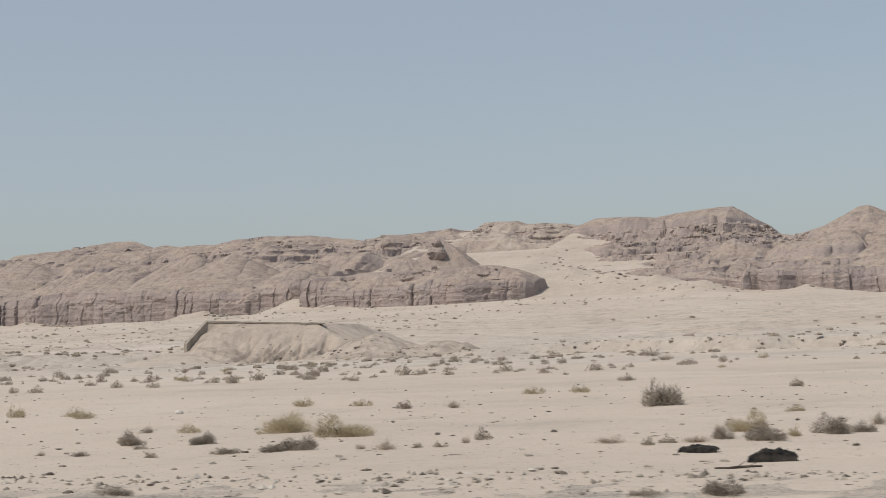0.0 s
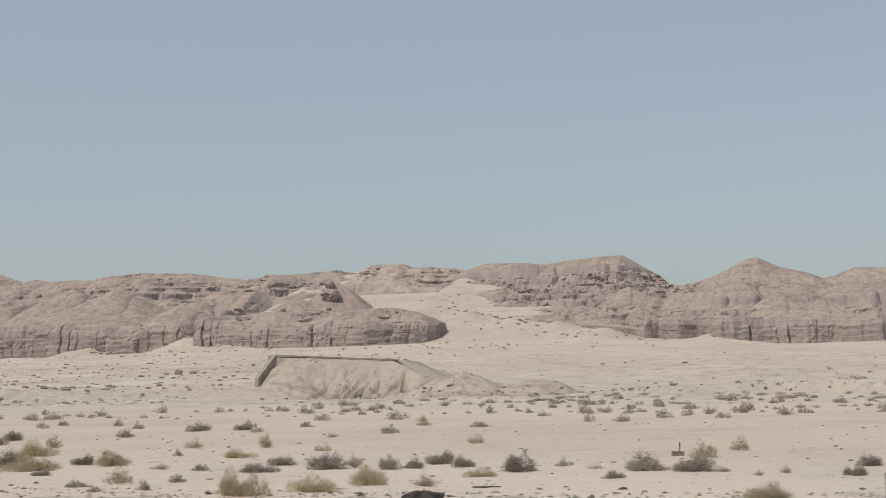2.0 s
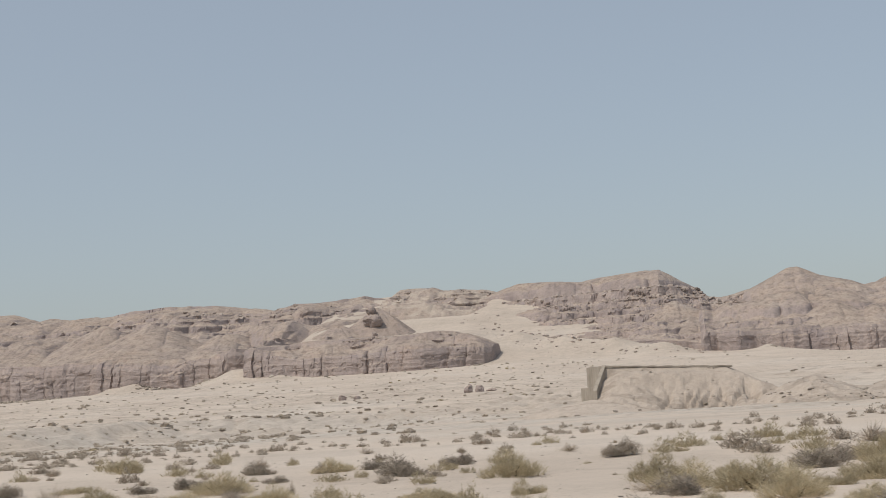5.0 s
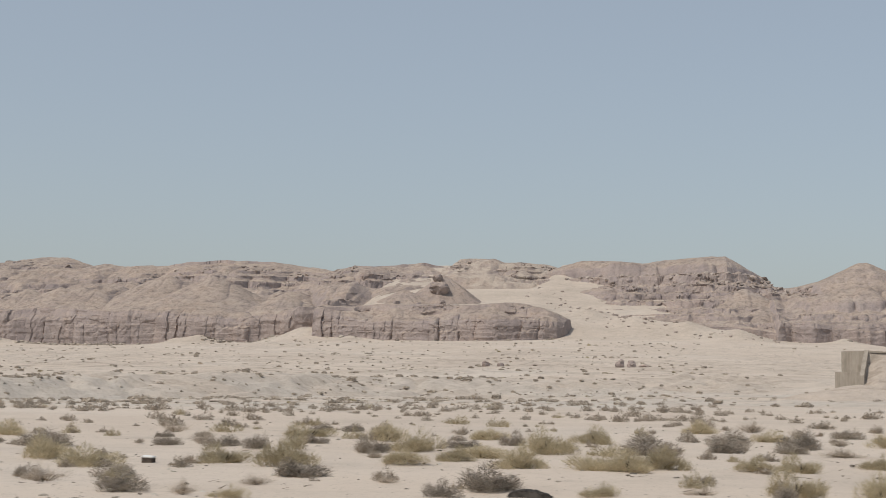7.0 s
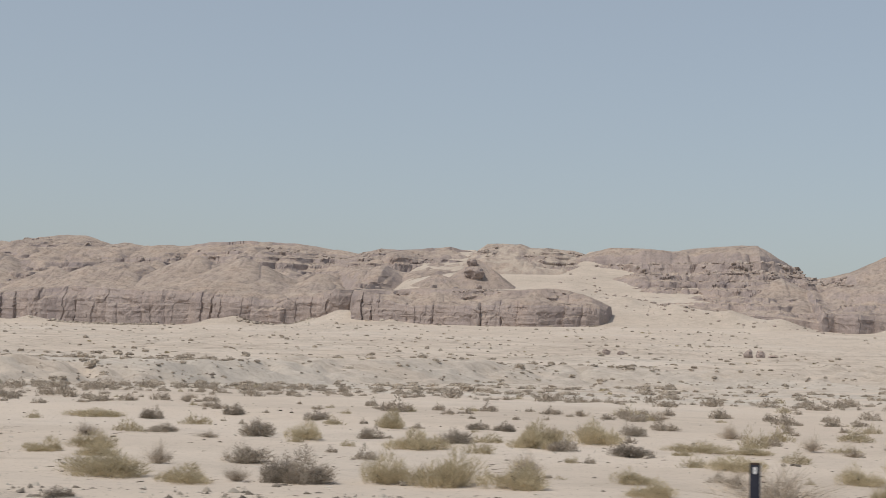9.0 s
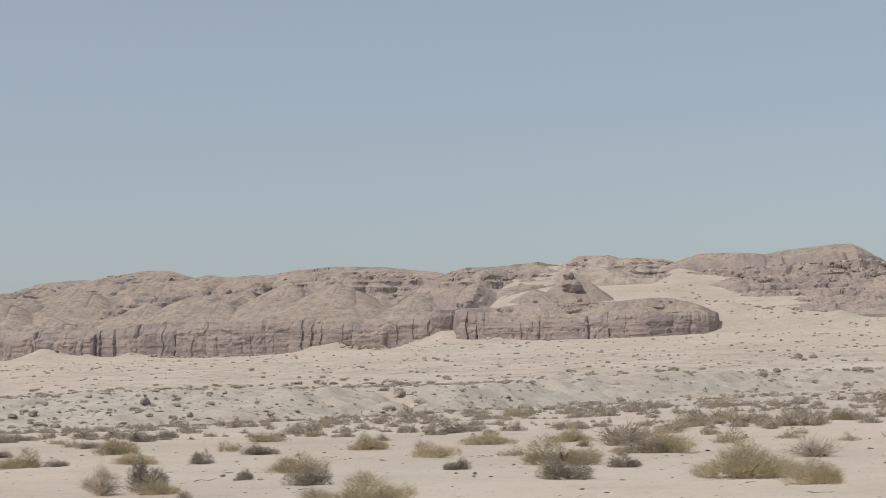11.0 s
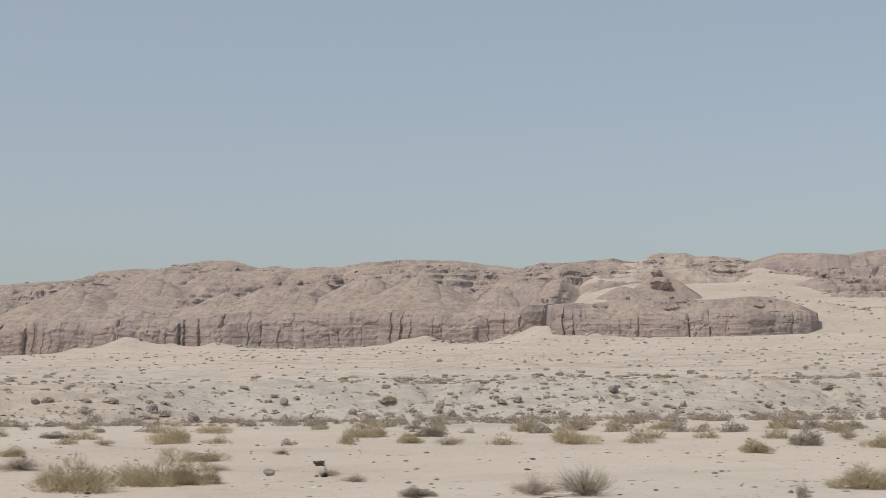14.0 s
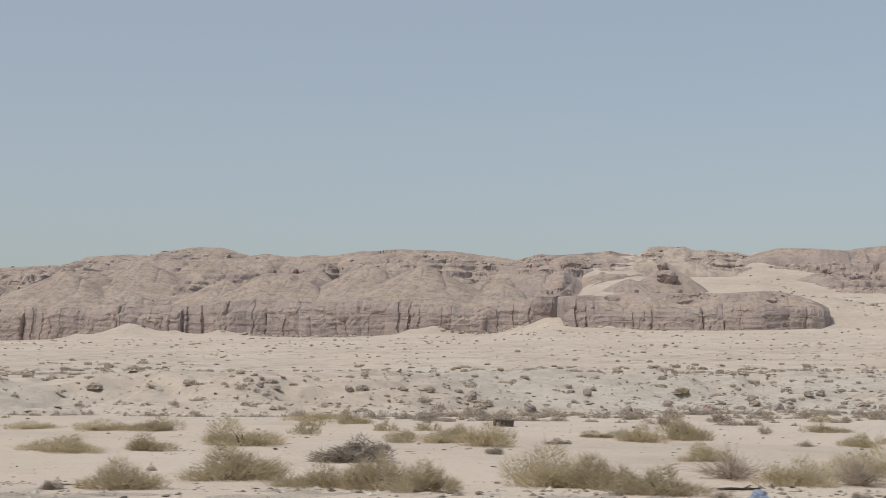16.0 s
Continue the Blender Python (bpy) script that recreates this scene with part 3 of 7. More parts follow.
range_of_hills("hill_pale", -424, -296, 0.6,
               [(-424, 1372), (-370, 1362), (-306, 1400)], [(-424, 74), (-306, 78)], [(-424, 75), (-306, 79)],
               [(-424, 1478), (-306, 1500)],
               [(-424, 110), (-413, 112), (-403, 119), (-392, 120.5), (-371, 120), (-362, 117), (-344, 117), (-322, 115), (-308, 111.5), (-296, 108)], 51,
               "pale sand-covered hill at the head of a gully", gully=0.45, fade=(20, 9), rows_face=4, rows_slope=130, col=20, mat=PALE_ROCK, bare=-0.6,
               beds=[(94, 2.5), (99, 3.0), (104, 3.0), (109, 3.0), (113.5, 2.4), (117, 2.0)], rims=((-404, -366), (-352, -338), (-324, -312)),
               outcrops=((-355, 0.7, 10, 5), (-330, 0.45, 16, 4), (-400, 0.75, 10, 3)))


def rock_cone(name, cx, cy, base, height, radius, seed, label, mat):
    """A weathered conical hill with rills down its sides."""
    ang = np.linspace(0, 2 * math.pi, 161)
    rad = np.linspace(0.0, 1.0, 60)
    A, R = np.meshgrid(ang, rad)
    rr = radius * R * (1 + 0.14 * fbm(np.cos(A) * 2 + 5, np.sin(A) * 2 + 5, seed, 3))
    X, Y = cx + rr * np.cos(A), cy + rr * np.sin(A)
    Z = base + height * (1 - R) + R * (1 - R) * 7 * (billow(np.cos(A) * 3 + 9, np.sin(A) * 3 + R, seed, 2) - 0.6) + 0.5 * fbm(X / 6, Y / 6, seed, 3) - 1.5 * np.exp(-R * 12)
    return tagged(mesh_grid(name, X, Y, Z - 2 * R, mat, smooth=True), label, "hill", kind="structure")


rock_cone("knoll", -388, 1294, 67, 25.5, 37, 3, "pyramid-shaped rock knoll rising out of blown sand", ROCK)
rock_cone("low_knoll", -418, 1278, 64, 15, 36, 6, "low cone of scree on a sandy hillside", ROCK)


# ---- gravel verge of the road ----
def gravel_colour(nt):
    c = ramp(nt, tex(nt, 0.5, 5, 0.6), [(0.3, (0.34, 0.302, 0.26)), (0.7, (0.46, 0.41, 0.355))])
    c = blend(nt, c, ramp(nt, tex(nt, 1.6, 5, 0.7, (0.12, 1, 1)), [(0.38, (0.62, 0.62, 0.62)), (0.48, (1, 1, 1)), (0.66, (1.15, 1.14, 1.12))]), 0.8, "MULTIPLY")
    g = tex(nt, 14.0, 4, 0.7)
    c = blend(nt, c, (0.53, 0.455, 0.38), ramp(nt, tex(nt, 0.45, 6, 0.7, (0.5, 1, 1)), [(0.42, (0, 0, 0)), (0.56, (0.9, 0.9, 0.9))]))
    c = blend(nt, c, ramp(nt, g, [(0.3, (0.45, 0.44, 0.43)), (0.5, (1, 1, 1)), (0.7, (1.3, 1.28, 1.25))]), 0.8, "MULTIPLY")
    return c, g


GRAVEL = material("grey_gravel", gravel_colour, 0.95, 0.05)
VERGE_EDGE = [(-480, 31), (-392, 31.2), (-365, 29.8), (-330, 28), (-285, 28), (-240, 26), (-200, 27), (-154, 29), (-110, 31), (-75, 35.5), (-40, 31), (-9, 26.5), (60, 26)]
vx = np.arange(-480, 60.4, 0.4)
edge = knots(vx, VERGE_EDGE) + 1.6 * fbm(vx / 6, 0 * vx + 2, 3, 5)
vr = np.linspace(0, 1, 26)[:, None]
VX, VY = vx[None, :] + 0 * vr, 8 + (edge[None, :] - 8) * vr
VZ = ground(VX, VY) + 0.035 * step(0.0, 2.5, edge[None, :] - VY) - 0.02 + 0.05 * fbm(VX * 1.6, VY * 1.6, 5, 3)
tagged(mesh_grid("gravel_verge", VX, VY, VZ, GRAVEL), "strip of grey gravel along the roadside", "verge", kind="structure")

# ---- the old embankment with its concrete abutment ----
mx, my = np.arange(-164, -78, 0.45), np.arange(278, 362, 0.45)
MX, MY = np.meshgrid(mx, my)
lip = 307.2 + (MX + 144) * 0.22
top = 9.0 - (np.clip(MX, -144, -119) + 144) * 0.052
run = lip - MY
slip = MX - 0.30 * run
rill = 1 - billow(slip / 8.0, MY / 60, 3, 1) * 1.15
fine_rill = 1 - billow(slip / 3.4, MY / 40, 5, 1) * 1.15
front = top - 0.76 * np.minimum(run, 8) - 0.46 * np.clip(run - 8, 0, None) - (0.7 * rill + 0.7 * fine_rill + 1.3 * np.clip(fine_rill - 0.35, 0, 1) * step(0.35, 0.6, value_noise(MX / 9, MY / 30, 2))) * step(2.0, 7.0, run) * step(1, 12, MX + 144) - 6.0 * (MX < -150) + 0.9 * step(0.4, 3.5, run) + 0.5 * fbm(MX / 2.5, MY / 3, 5, 3) * step(1, 4, run)
right = top - 0.50 * (MX + 119.5) - 1.4 * (1 - billow(MX / 30, MY / 5, 4, 2))
behind = top - 0.5 * (MY - 340)
MZ = np.minimum(np.minimum(front, top + 0.12 * fbm(MX / 2, MY / 2, 1, 3)), np.minimum(right, behind))
d2 = np.hypot((MX + 104.5) / 1.35, MY - 303)
MZ = np.maximum(MZ, 5.6 - 0.40 * d2 - 1.4 * (1 - billow(MX / 5 + MY / 9, MY / 30, 2, 2)) + 0.4 * fbm(MX / 3, MY / 3, 2, 3))
spoil = np.hypot((MX + 90) / 1.8, MY - 304)
MZ = np.maximum(MZ, 3.8 - 0.3 * spoil - 0.9 * (1 - billow(MX / 6, MY / 9, 7, 2)) + 0.4 * fbm(MX / 3, MY / 3, 4, 3))
bite = np.exp(-(((MX + 126) / 4.5) ** 2) - ((run - 13) / 4.0) ** 2) + 0.7 * np.exp(-(((MX + 117) / 2.2) ** 2) - ((run - 9) / 6.0) ** 2)
MZ = MZ - 1.5 * bite * step(0.4, 0.6, value_noise(MX / 2.2, MY / 2.2, 3)) + 0.22 * fbm(MX / 1.5, MY / 1.5, 6, 3) * step(1, 4, run)
for g in (-133.0, -129.2, -127.6, -126.1, -123.6, -120.2, -115.5):
    groove = MX + 0.34 * run - g - 4.0 + 0.5 * fbm(MX / 3, MY / 3, 3, 2)
    MZ = MZ - 0.75 * np.exp(-(groove / 0.55) ** 2) * step(5.5, 8, run) * (1 - step(13, 17, run))
# the bank ends against the concrete, and sand has drifted up round its foot
ends_at = np.where(MY < 307.4, -145.9 + (np.minimum(MY, 307.4) - 300) * 0.219, -144.3)
MZ = MZ - 1.7 * np.exp(-((MX - ends_at) / 2.4) ** 2) * step(0.0, 1.5, run)
MZ = np.where(MX < ends_at, -4.0, MZ)
MZ = np.maximum(MZ, 2.9 - 0.27 * np.hypot((MX + 146.5) / 1.35, MY - 299) + 0.3 * fbm(MX / 3, MY / 3, 1, 3))
edge_fade = step(0, 7, -79.5 - MX) * step(0, 5, MY - 279) * step(0, 8, 361 - MY)
MZ = (ground(MX, MY) - 0.6) * (1 - edge_fade) + np.maximum(MZ, ground(MX, MY) - 0.6) * edge_fade
tagged(mesh_grid("earth_embankment", MX, MY, MZ, EARTH, smooth=False), "eroded flat-topped earth embankment of pale sand", "embankment", kind="structure")


def prism(bm, outline, z0, z1):
    """An upright block over an outline; z0 and z1 may be numbers or one value a corner."""
    n = len(outline)
    lo = [z0] * n if isinstance(z0, (int, float)) else z0
    hi = [z1] * n if isinstance(z1, (int, float)) else z1
    a = [bm.verts.new((x, y, z)) for (x, y), z in zip(outline, lo)]
    b = [bm.verts.new((x, y, z)) for (x, y), z in zip(outline, hi)]
    bm.faces.new(a[::-1])
    bm.faces.new(b)
    for i in range(n):
        bm.faces.new((a[i], a[(i + 1) % n], b[(i + 1) % n], b[i]))
    bmesh.ops.recalc_face_normals(bm, faces=bm.faces)
    return bm


def bevelled(bm, width):
    bmesh.ops.bevel(bm, geom=list(bm.edges), offset=width, segments=1, affect="EDGES")
    return bm


abutment = tagged(new("bridge_abutment"), "weathered grey concrete abutment holding the end of an earth bank", "abutment")
abutment.location = (-145.0, 308.0, 0.0)


def shifted(outline):
    return [(x + 145.0, y - 308.0) for x, y in outline]


part("face_wall", bevelled(prism(bmesh.new(), shifted([(-144.2, 307.4), (-148.3, 315.2), (-147.3, 315.8), (-143.3, 308.0)]), -1.0, 9.25), 0.06), CONCRETE, abutment)
part("footing", bevelled(prism(bmesh.new(), shifted([(-145.2, 305.9), (-149.6, 314.6), (-148.2, 315.6), (-143.9, 307.2)]), -1.0, 5.2), 0.06), CONCRETE, abutment)
part("wing_wall", bevelled(prism(bmesh.new(), shifted([(-146.3, 300.0), (-144.7, 307.3), (-143.9, 307.2), (-145.5, 299.8)]), -1.0, [4.5, 9.4, 9.4, 4.5]), 0.05), CONCRETE, abutment)
deck = bmesh.new()
prism(deck, [(-144.1, 306.8), (-119.6, 312.2), (-119.9, 313.8), (-144.3, 309.0)], [8.85, 7.62, 7.62, 8.85], [9.18, 7.92, 7.92, 9.18])
bmesh.ops.subdivide_edges(deck, edges=[e for e in deck.edges if e.calc_length() > 10], cuts=40)
for v in deck.verts:
    v.co.z += 0.10 * (noise.noise(v.co * 0.7)) + (0.14 * noise.noise(v.co * 1.9) if v.co.y < lip.min() + 0.22 * (v.co.x + 144) + 3 else 0)
    v.co.y += 0.25 * noise.noise(v.co * 0.5 + Vector((3, 1, 7)))


# ---- small shapes ----
def rock_mesh(name, seed, rough=0.35, flat=0.6, cuts=2, sharp=True, chips=5):
    bm = bmesh.new()
    bmesh.ops.create_icosphere(bm, subdivisions=cuts, radius=0.5)
    off = Vector((seed * 3.7, seed * 1.3, seed * 2.1))
    for v in bm.verts:
        n = noise.noise(v.co * 2.2 + off) + 0.5 * noise.noise(v.co * 5 + off)
        v.co *= 1 + rough * n
        v.co.z *= flat
    r = random.Random(seed)
    if sharp:
        for _ in range(chips):
            d = Vector((r.uniform(-1, 1), r.uniform(-1, 1), r.uniform(-0.6, 1))).normalized()
            for v in bm.verts:
                over = v.co.dot(d) - 0.33 * r.uniform(0.8, 1.2) * (flat if abs(d.z) > 0.7 else 1)
                if over > 0:
                    v.co -= d * over * 0.9
    low = min(v.co.z for v in bm.verts)
    for v in bm.verts:
        v.co.z -= low * 0.75
    me = bpy.data.meshes.new(name)
    bm.to_mesh(me)
    bm.free()
    return me


def settle(x, y, sink=0.02):
    return float(ground(x, y)) - sink


def thing(name, me, mat, x, y, size, turn, label, category, group="", sink=0.02, tilt=(0, 0)):
    """One loose thing of a single mesh, set down on the ground; size: its length, depth and height."""
    if not me.materials:
        me.materials.append(mat)
    ob = new(name, me)
    ob.matrix_basis = pose(x, y, settle(x, y, sink), tilt[0], tilt[1], turn) @ Matrix.Diagonal((*size, 1))
    return tagged(ob, label, category, group)


# ---- shrubs ----
STEM = material("woody_stem", plain((0.07, 0.055, 0.04), (0.15, 0.12, 0.09), 12.0), 0.9)


def twig_colour(lo, hi):
    """Each twig has a tone of its own, and clumps of them drift lighter and darker."""
    def build(nt):
        n = tex(nt, 3.5, 4, 0.6, own=True)
        info = nt.nodes.new("ShaderNodeObjectInfo")
        geo = nt.nodes.new("ShaderNodeNewGeometry")
        n = calc(nt, "ADD", n, calc(nt, "MULTIPLY", calc(nt, "SUBTRACT", info.outputs["Random"], 0.5), 0.35))
        n = calc(nt, "ADD", n, calc(nt, "MULTIPLY", calc(nt, "SUBTRACT", geo.outputs["Random Per Island"], 0.5), 0.5))
        return ramp(nt, n, [(0.2, lo), (0.8, hi)]), None
    return build


def leafy(m, share):
    """Thin twigs and dry leaves let part of the light through."""
    nt = m.node_tree
    bsdf, out = nt.nodes["Principled BSDF"], nt.nodes["Material Output"]
    thin, mix = nt.nodes.new("ShaderNodeBsdfTranslucent"), nt.nodes.new("ShaderNodeMixShader")
    mix.inputs[0].default_value = share
    nt.links.new(bsdf.inputs["Base Color"].links[0].from_socket, thin.inputs["Color"])
    nt.links.new(bsdf.outputs[0], mix.inputs[1])
    nt.links.new(thin.outputs[0], mix.inputs[2])
    nt.links.new(mix.outputs[0], out.inputs["Surface"])
    return m


OLIVE = leafy(material("olive_twigs", twig_colour((0.385, 0.33, 0.225), (0.645, 0.555, 0.385)), 0.9), 0.45)
DARK = leafy(material("dark_twigs", twig_colour((0.25, 0.217, 0.18), (0.47, 0.41, 0.34)), 0.9), 0.25)
SCRUB = leafy(material("far_scrub", twig_colour((0.32, 0.277, 0.228), (0.58, 0.503, 0.415)), 0.9), 0.25)
GREY = leafy(material("dry_grey_twigs", twig_colour((0.35, 0.30, 0.245), (0.64, 0.55, 0.45)), 0.9), 0.35)


def blades(points, tips, widths, rng):
    """Slender tapered twigs."""
    n = len(points)
    side = np.cross(tips - points, rng.normal(size=(n, 3)))
    side /= np.linalg.norm(side, axis=1, keepdims=True) + 1e-9
    w = widths[:, None]
    v = np.stack([points - side * w * 0.5, points + side * w * 0.5, tips], 1).reshape(-1, 3)
    return v, [(3 * k, 3 * k + 1, 3 * k + 2) for k in range(n)]


def shrub_parts(kind, seed, n):
    """Vertices and faces of a shrub one metre wide and one high: its twigs, and its woody stems."""
    rng = np.random.RandomState(seed)
    lobes = rng.randint(11, 17)
    la = rng.uniform(0, 2 * math.pi, lobes)
    lr = 0.42 * rng.rand(lobes) ** 0.6
    lob = np.column_stack([lr * np.cos(la), lr * np.sin(la), rng.uniform(0.30, 0.85, lobes) * (1 - 0.6 * lr)])
    lob[0] = (rng.uniform(-0.2, 0.2), rng.uniform(-0.2, 0.2), 0.95)
    size = rng.uniform(0.10, 0.23, lobes)
    pick = rng.choice(lobes, n, p=size ** 2 * (0.4 + lob[:, 2]) / (size ** 2 * (0.4 + lob[:, 2])).sum())
    ang, r = rng.uniform(0, 2 * math.pi, n), np.sqrt(rng.rand(n))
    ox, oy = size[pick] * r * np.cos(ang), size[pick] * r * np.sin(ang)
    px, py = lob[pick, 0] + ox, lob[pick, 1] + oy
    crown = lob[pick, 2] * np.sqrt(np.clip(1 - 0.75 * r * r, 0.05, 1))
    fat = 1.0 if n > 700 else 2.3 if n > 300 else 3.0
    if kind == "g":
        start = np.column_stack([px * 0.35, py * 0.35, 0.02 + 0.1 * rng.rand(n)])
        tip = np.column_stack([px * 1.15, py * 1.15, crown * rng.uniform(0.55, 1.1, n)])
        hair = rng.rand(n) < 0.65
        start[hair] = start[hair] + (tip[hair] - start[hair]) * rng.uniform(0.35, 0.7, (hair.sum(), 1))
        tip[hair] += rng.normal(size=(hair.sum(), 3)) * 0.10
        wid = rng.uniform(0.005, 0.010, n) * fat
    else:
        # fine twigs fill the crown from its shell inwards, thickest near the top
        level = rng.uniform(0.0, 1.0, n) ** (0.55 if kind == "o" else 0.7)
        root = np.column_stack([px * 0.92, py * 0.92, crown * level * 0.8])
        lean = np.column_stack([2.0 * ox + 0.35 * px, 2.0 * oy + 0.35 * py, np.full(n, 0.75 if kind == "o" else 0.5)]) + 0.24 * rng.normal(size=(n, 3))
        lean /= np.linalg.norm(lean, axis=1, keepdims=True)
        reach = (rng.uniform(0.08, 0.26, n) if kind == "o" else rng.uniform(0.08, 0.22, n)) * 1.0
        start, tip = root - lean * reach[:, None] * 0.35, root + lean * reach[:, None] * 0.65
        start[:, 2] = np.maximum(start[:, 2], 0.0)
        wid = (rng.uniform(0.005, 0.010, n) if kind == "o" else rng.uniform(0.008, 0.017, n)) * fat
    tip[:, 2] = np.maximum(tip[:, 2], 0.03)
    v, f = blades(start, tip, wid, rng)
    v = v - [np.percentile(v[:, 0], 50), np.percentile(v[:, 1], 50), 0]
    v = v / [np.percentile(np.abs(v[:, 0]), 96) * 2, np.percentile(np.abs(v[:, 1]), 96) * 2, np.percentile(v[:, 2], 97)]
    m = 7
    a = rng.uniform(0, 2 * math.pi, m)
    sv, sf = [(0.0, 0.0, -0.06)], []
    for k in range(m):
        ca, sa, hi = math.cos(a[k]), math.sin(a[k]), rng.uniform(0.35, 0.7)
        o = len(sv)
        sv += [(0.17 * ca - 0.02 * sa, 0.17 * sa + 0.02 * ca, hi * 0.5), (0.17 * ca + 0.02 * sa, 0.17 * sa - 0.02 * ca, hi * 0.5), (0.34 * ca, 0.31 * sa, hi)]
        sf += [(0, o, o + 1), (o, o + 2, o + 1)]
    return v, f, sv, sf


def raw_mesh(name, v, f, mat):
    me = bpy.data.meshes.new(name)
    me.from_pydata([tuple(p) for p in v], [], f)
    me.materials.append(mat)
    return me


SHRUB_KINDS = {"o": ("olive_shrub", OLIVE, "olive-green broom-like desert shrub on pale sand"),
               "d": ("dark_shrub", DARK, "low dense dark brown desert shrub on sand"),
               "g": ("dry_bush", GREY, "dry grey leafless bush of thin twigs on sand")}
VARIANTS = {}
for kind, (nm, mt, lb) in SHRUB_KINDS.items():
    VARIANTS[kind] = []
    for q in range(7):
        v, f, sv, sf = shrub_parts(kind, 100 * ord(kind) + q, {"o": 3000, "d": 2200, "g": 1000}[kind])
        VARIANTS[kind].append((raw_mesh("foliage", v, f, mt), raw_mesh("woody_base", sv, sf, STEM)))
SHRUB_RNG = random.Random(8)


def shrub(kind, x, y, w, h):
    """A shrub w metres wide and h high: its twigs and its stems."""
    nm, mt, lb = SHRUB_KINDS[kind]
    root = tagged(new(nm), lb, "shrub", nm.replace("_", " ") + "s on the plain")
    root.matrix_basis = pose(x, y, settle(x, y, 0.03), 0, 0, SHRUB_RNG.uniform(-35, 35) + 180 * SHRUB_RNG.randint(0, 1)) @ Matrix.Diagonal((w * 1.04, w * 0.9, h * 0.86, 1))
    fol, stem = SHRUB_RNG.choice(VARIANTS[kind])
    for n, me in (("foliage", fol), ("woody_base", stem)):
        new(n, me).parent = root


SMALL = {k: [] for k in SHRUB_KINDS}


def small_shrub(kind, x, y, w, h):
    # far off, the olive kind is rare
    SMALL["d" if kind == "o" and y > 98 and int(x * 7) % 4 else kind].append((x, y, w, h))


def clump(kind, seed):
    """A far shrub, one metre across: a low uneven heart with twigs standing out of it."""
    rng = np.random.RandomState(seed)
    v, f = [], []
    for ring, (r, h) in enumerate(((0.46, 0.0), (0.42, 0.42), (0.20, 0.72))):
        for j in range(7):
            a = 2 * math.pi * (j + 0.5 * ring) / 7
            k = rng.uniform(0.7, 1.15)
            v.append((r * k * math.cos(a), r * k * math.sin(a), h * rng.uniform(0.65, 1.25)))
    v.append((0.0, 0.0, 0.7))
    for ring in range(2):
        for j in range(7):
            f.append((ring * 7 + j, ring * 7 + (j + 1) % 7, ring * 7 + 7 + (j + 1) % 7, ring * 7 + 7 + j))
    f += [(14 + j, 14 + (j + 1) % 7, 21) for j in range(7)]
    n = 64
    a, r = rng.uniform(0, 2 * math.pi, n), np.sqrt(rng.rand(n)) * 0.42
    root = np.column_stack([r * np.cos(a), r * np.sin(a), 0.62 * np.sqrt(1 - 3.5 * np.minimum(r, 0.5) ** 2)])
    tip = root + np.column_stack([0.10 * np.cos(a), 0.10 * np.sin(a), rng.uniform(0.08, 0.30, n)]) + 0.06 * rng.normal(size=(n, 3))
    bv, bf = blades(root * [1, 1, 0.6], tip, rng.uniform(0.03, 0.06, n), rng)
    f = f + [tuple(i + len(v) for i in q) for q in bf]
    return np.vstack([np.array(v), bv]), f


FULLER = {k: [shrub_parts(k, 900 + ord(k) + q, 560)[:2] for q in range(4)] for k in SHRUB_KINDS}
MEDIUM = {k: [shrub_parts(k, 700 + ord(k) + q, 300)[:2] for q in range(5)] for k in SHRUB_KINDS}
SIMPLE = {k: [clump(k, 300 + ord(k) + q) for q in range(6)] for k in SHRUB_KINDS}


def grow_small(kind, name, label):
    """All the small far shrubs of a kind in one mesh."""
    rng = random.Random(ord(kind))
    vs, fs, n = [], [], 0
    xs = np.array([s[0] for s in SMALL[kind]])
    zs = ground(xs, np.array([s[1] for s in SMALL[kind]]))
    for (x, y, w, h), z in zip(SMALL[kind], zs):
        v, f = rng.choice(FULLER[kind] if y < 98 else MEDIUM[kind] if y < 190 else SIMPLE[kind])
        w = w * 0.85 if 98 < y < 190 else w
        a = rng.uniform(0, 6.28)
        c, s = math.cos(a), math.sin(a)
        p = np.column_stack([(v[:, 0] * c - v[:, 1] * s) * w * 1.05 + x, (v[:, 0] * s + v[:, 1] * c) * w * 0.9 + y, v[:, 2] * h + z - 0.03])
        vs.append(p)
        fs += [tuple(i + n for i in q) for q in f]
        n += len(v)
    me = raw_mesh(name, np.vstack(vs), fs, SCRUB if kind == "d" else SHRUB_KINDS[kind][1])
    tagged(new(name, me), label, "scrub", kind="stuff")


# shrubs: kind, place, width and height
shrub("g", 0.8, 41.2, 0.40, 0.37)
shrub("d", 0.5, 38.8, 0.57, 0.26)
shrub("d", -0.1, 38.0, 0.87, 0.43)
shrub("d", -1.1, 24.0, 0.62, 0.27)
shrub("d", -1.5, 35.5, 0.79, 0.38)
shrub("d", -2.2, 23.8, 0.44, 0.13)
shrub("o", -2.3, 39.5, 0.88, 0.51)
shrub("d", -2.5, 35.8, 0.48, 0.35)
shrub("g", -2.9, 34.8, 0.64, 0.18)
shrub("g", -4.9, 35.0, 0.78, 0.19)
shrub("d", -6.8, 55.2, 1.35, 0.79)
shrub("g", -8.6, 36.2, 0.22, 0.22)
shrub("g", -10.2, 35.0, 0.49, 0.29)
shrub("g", -10.9, 35.2, 0.24, 0.19)
shrub("d", -11.6, 24.5, 0.68, 0.20)
shrub("d", -12.3, 35.2, 0.52, 0.32)
shrub("d", -12.9, 35.2, 0.98, 0.29)
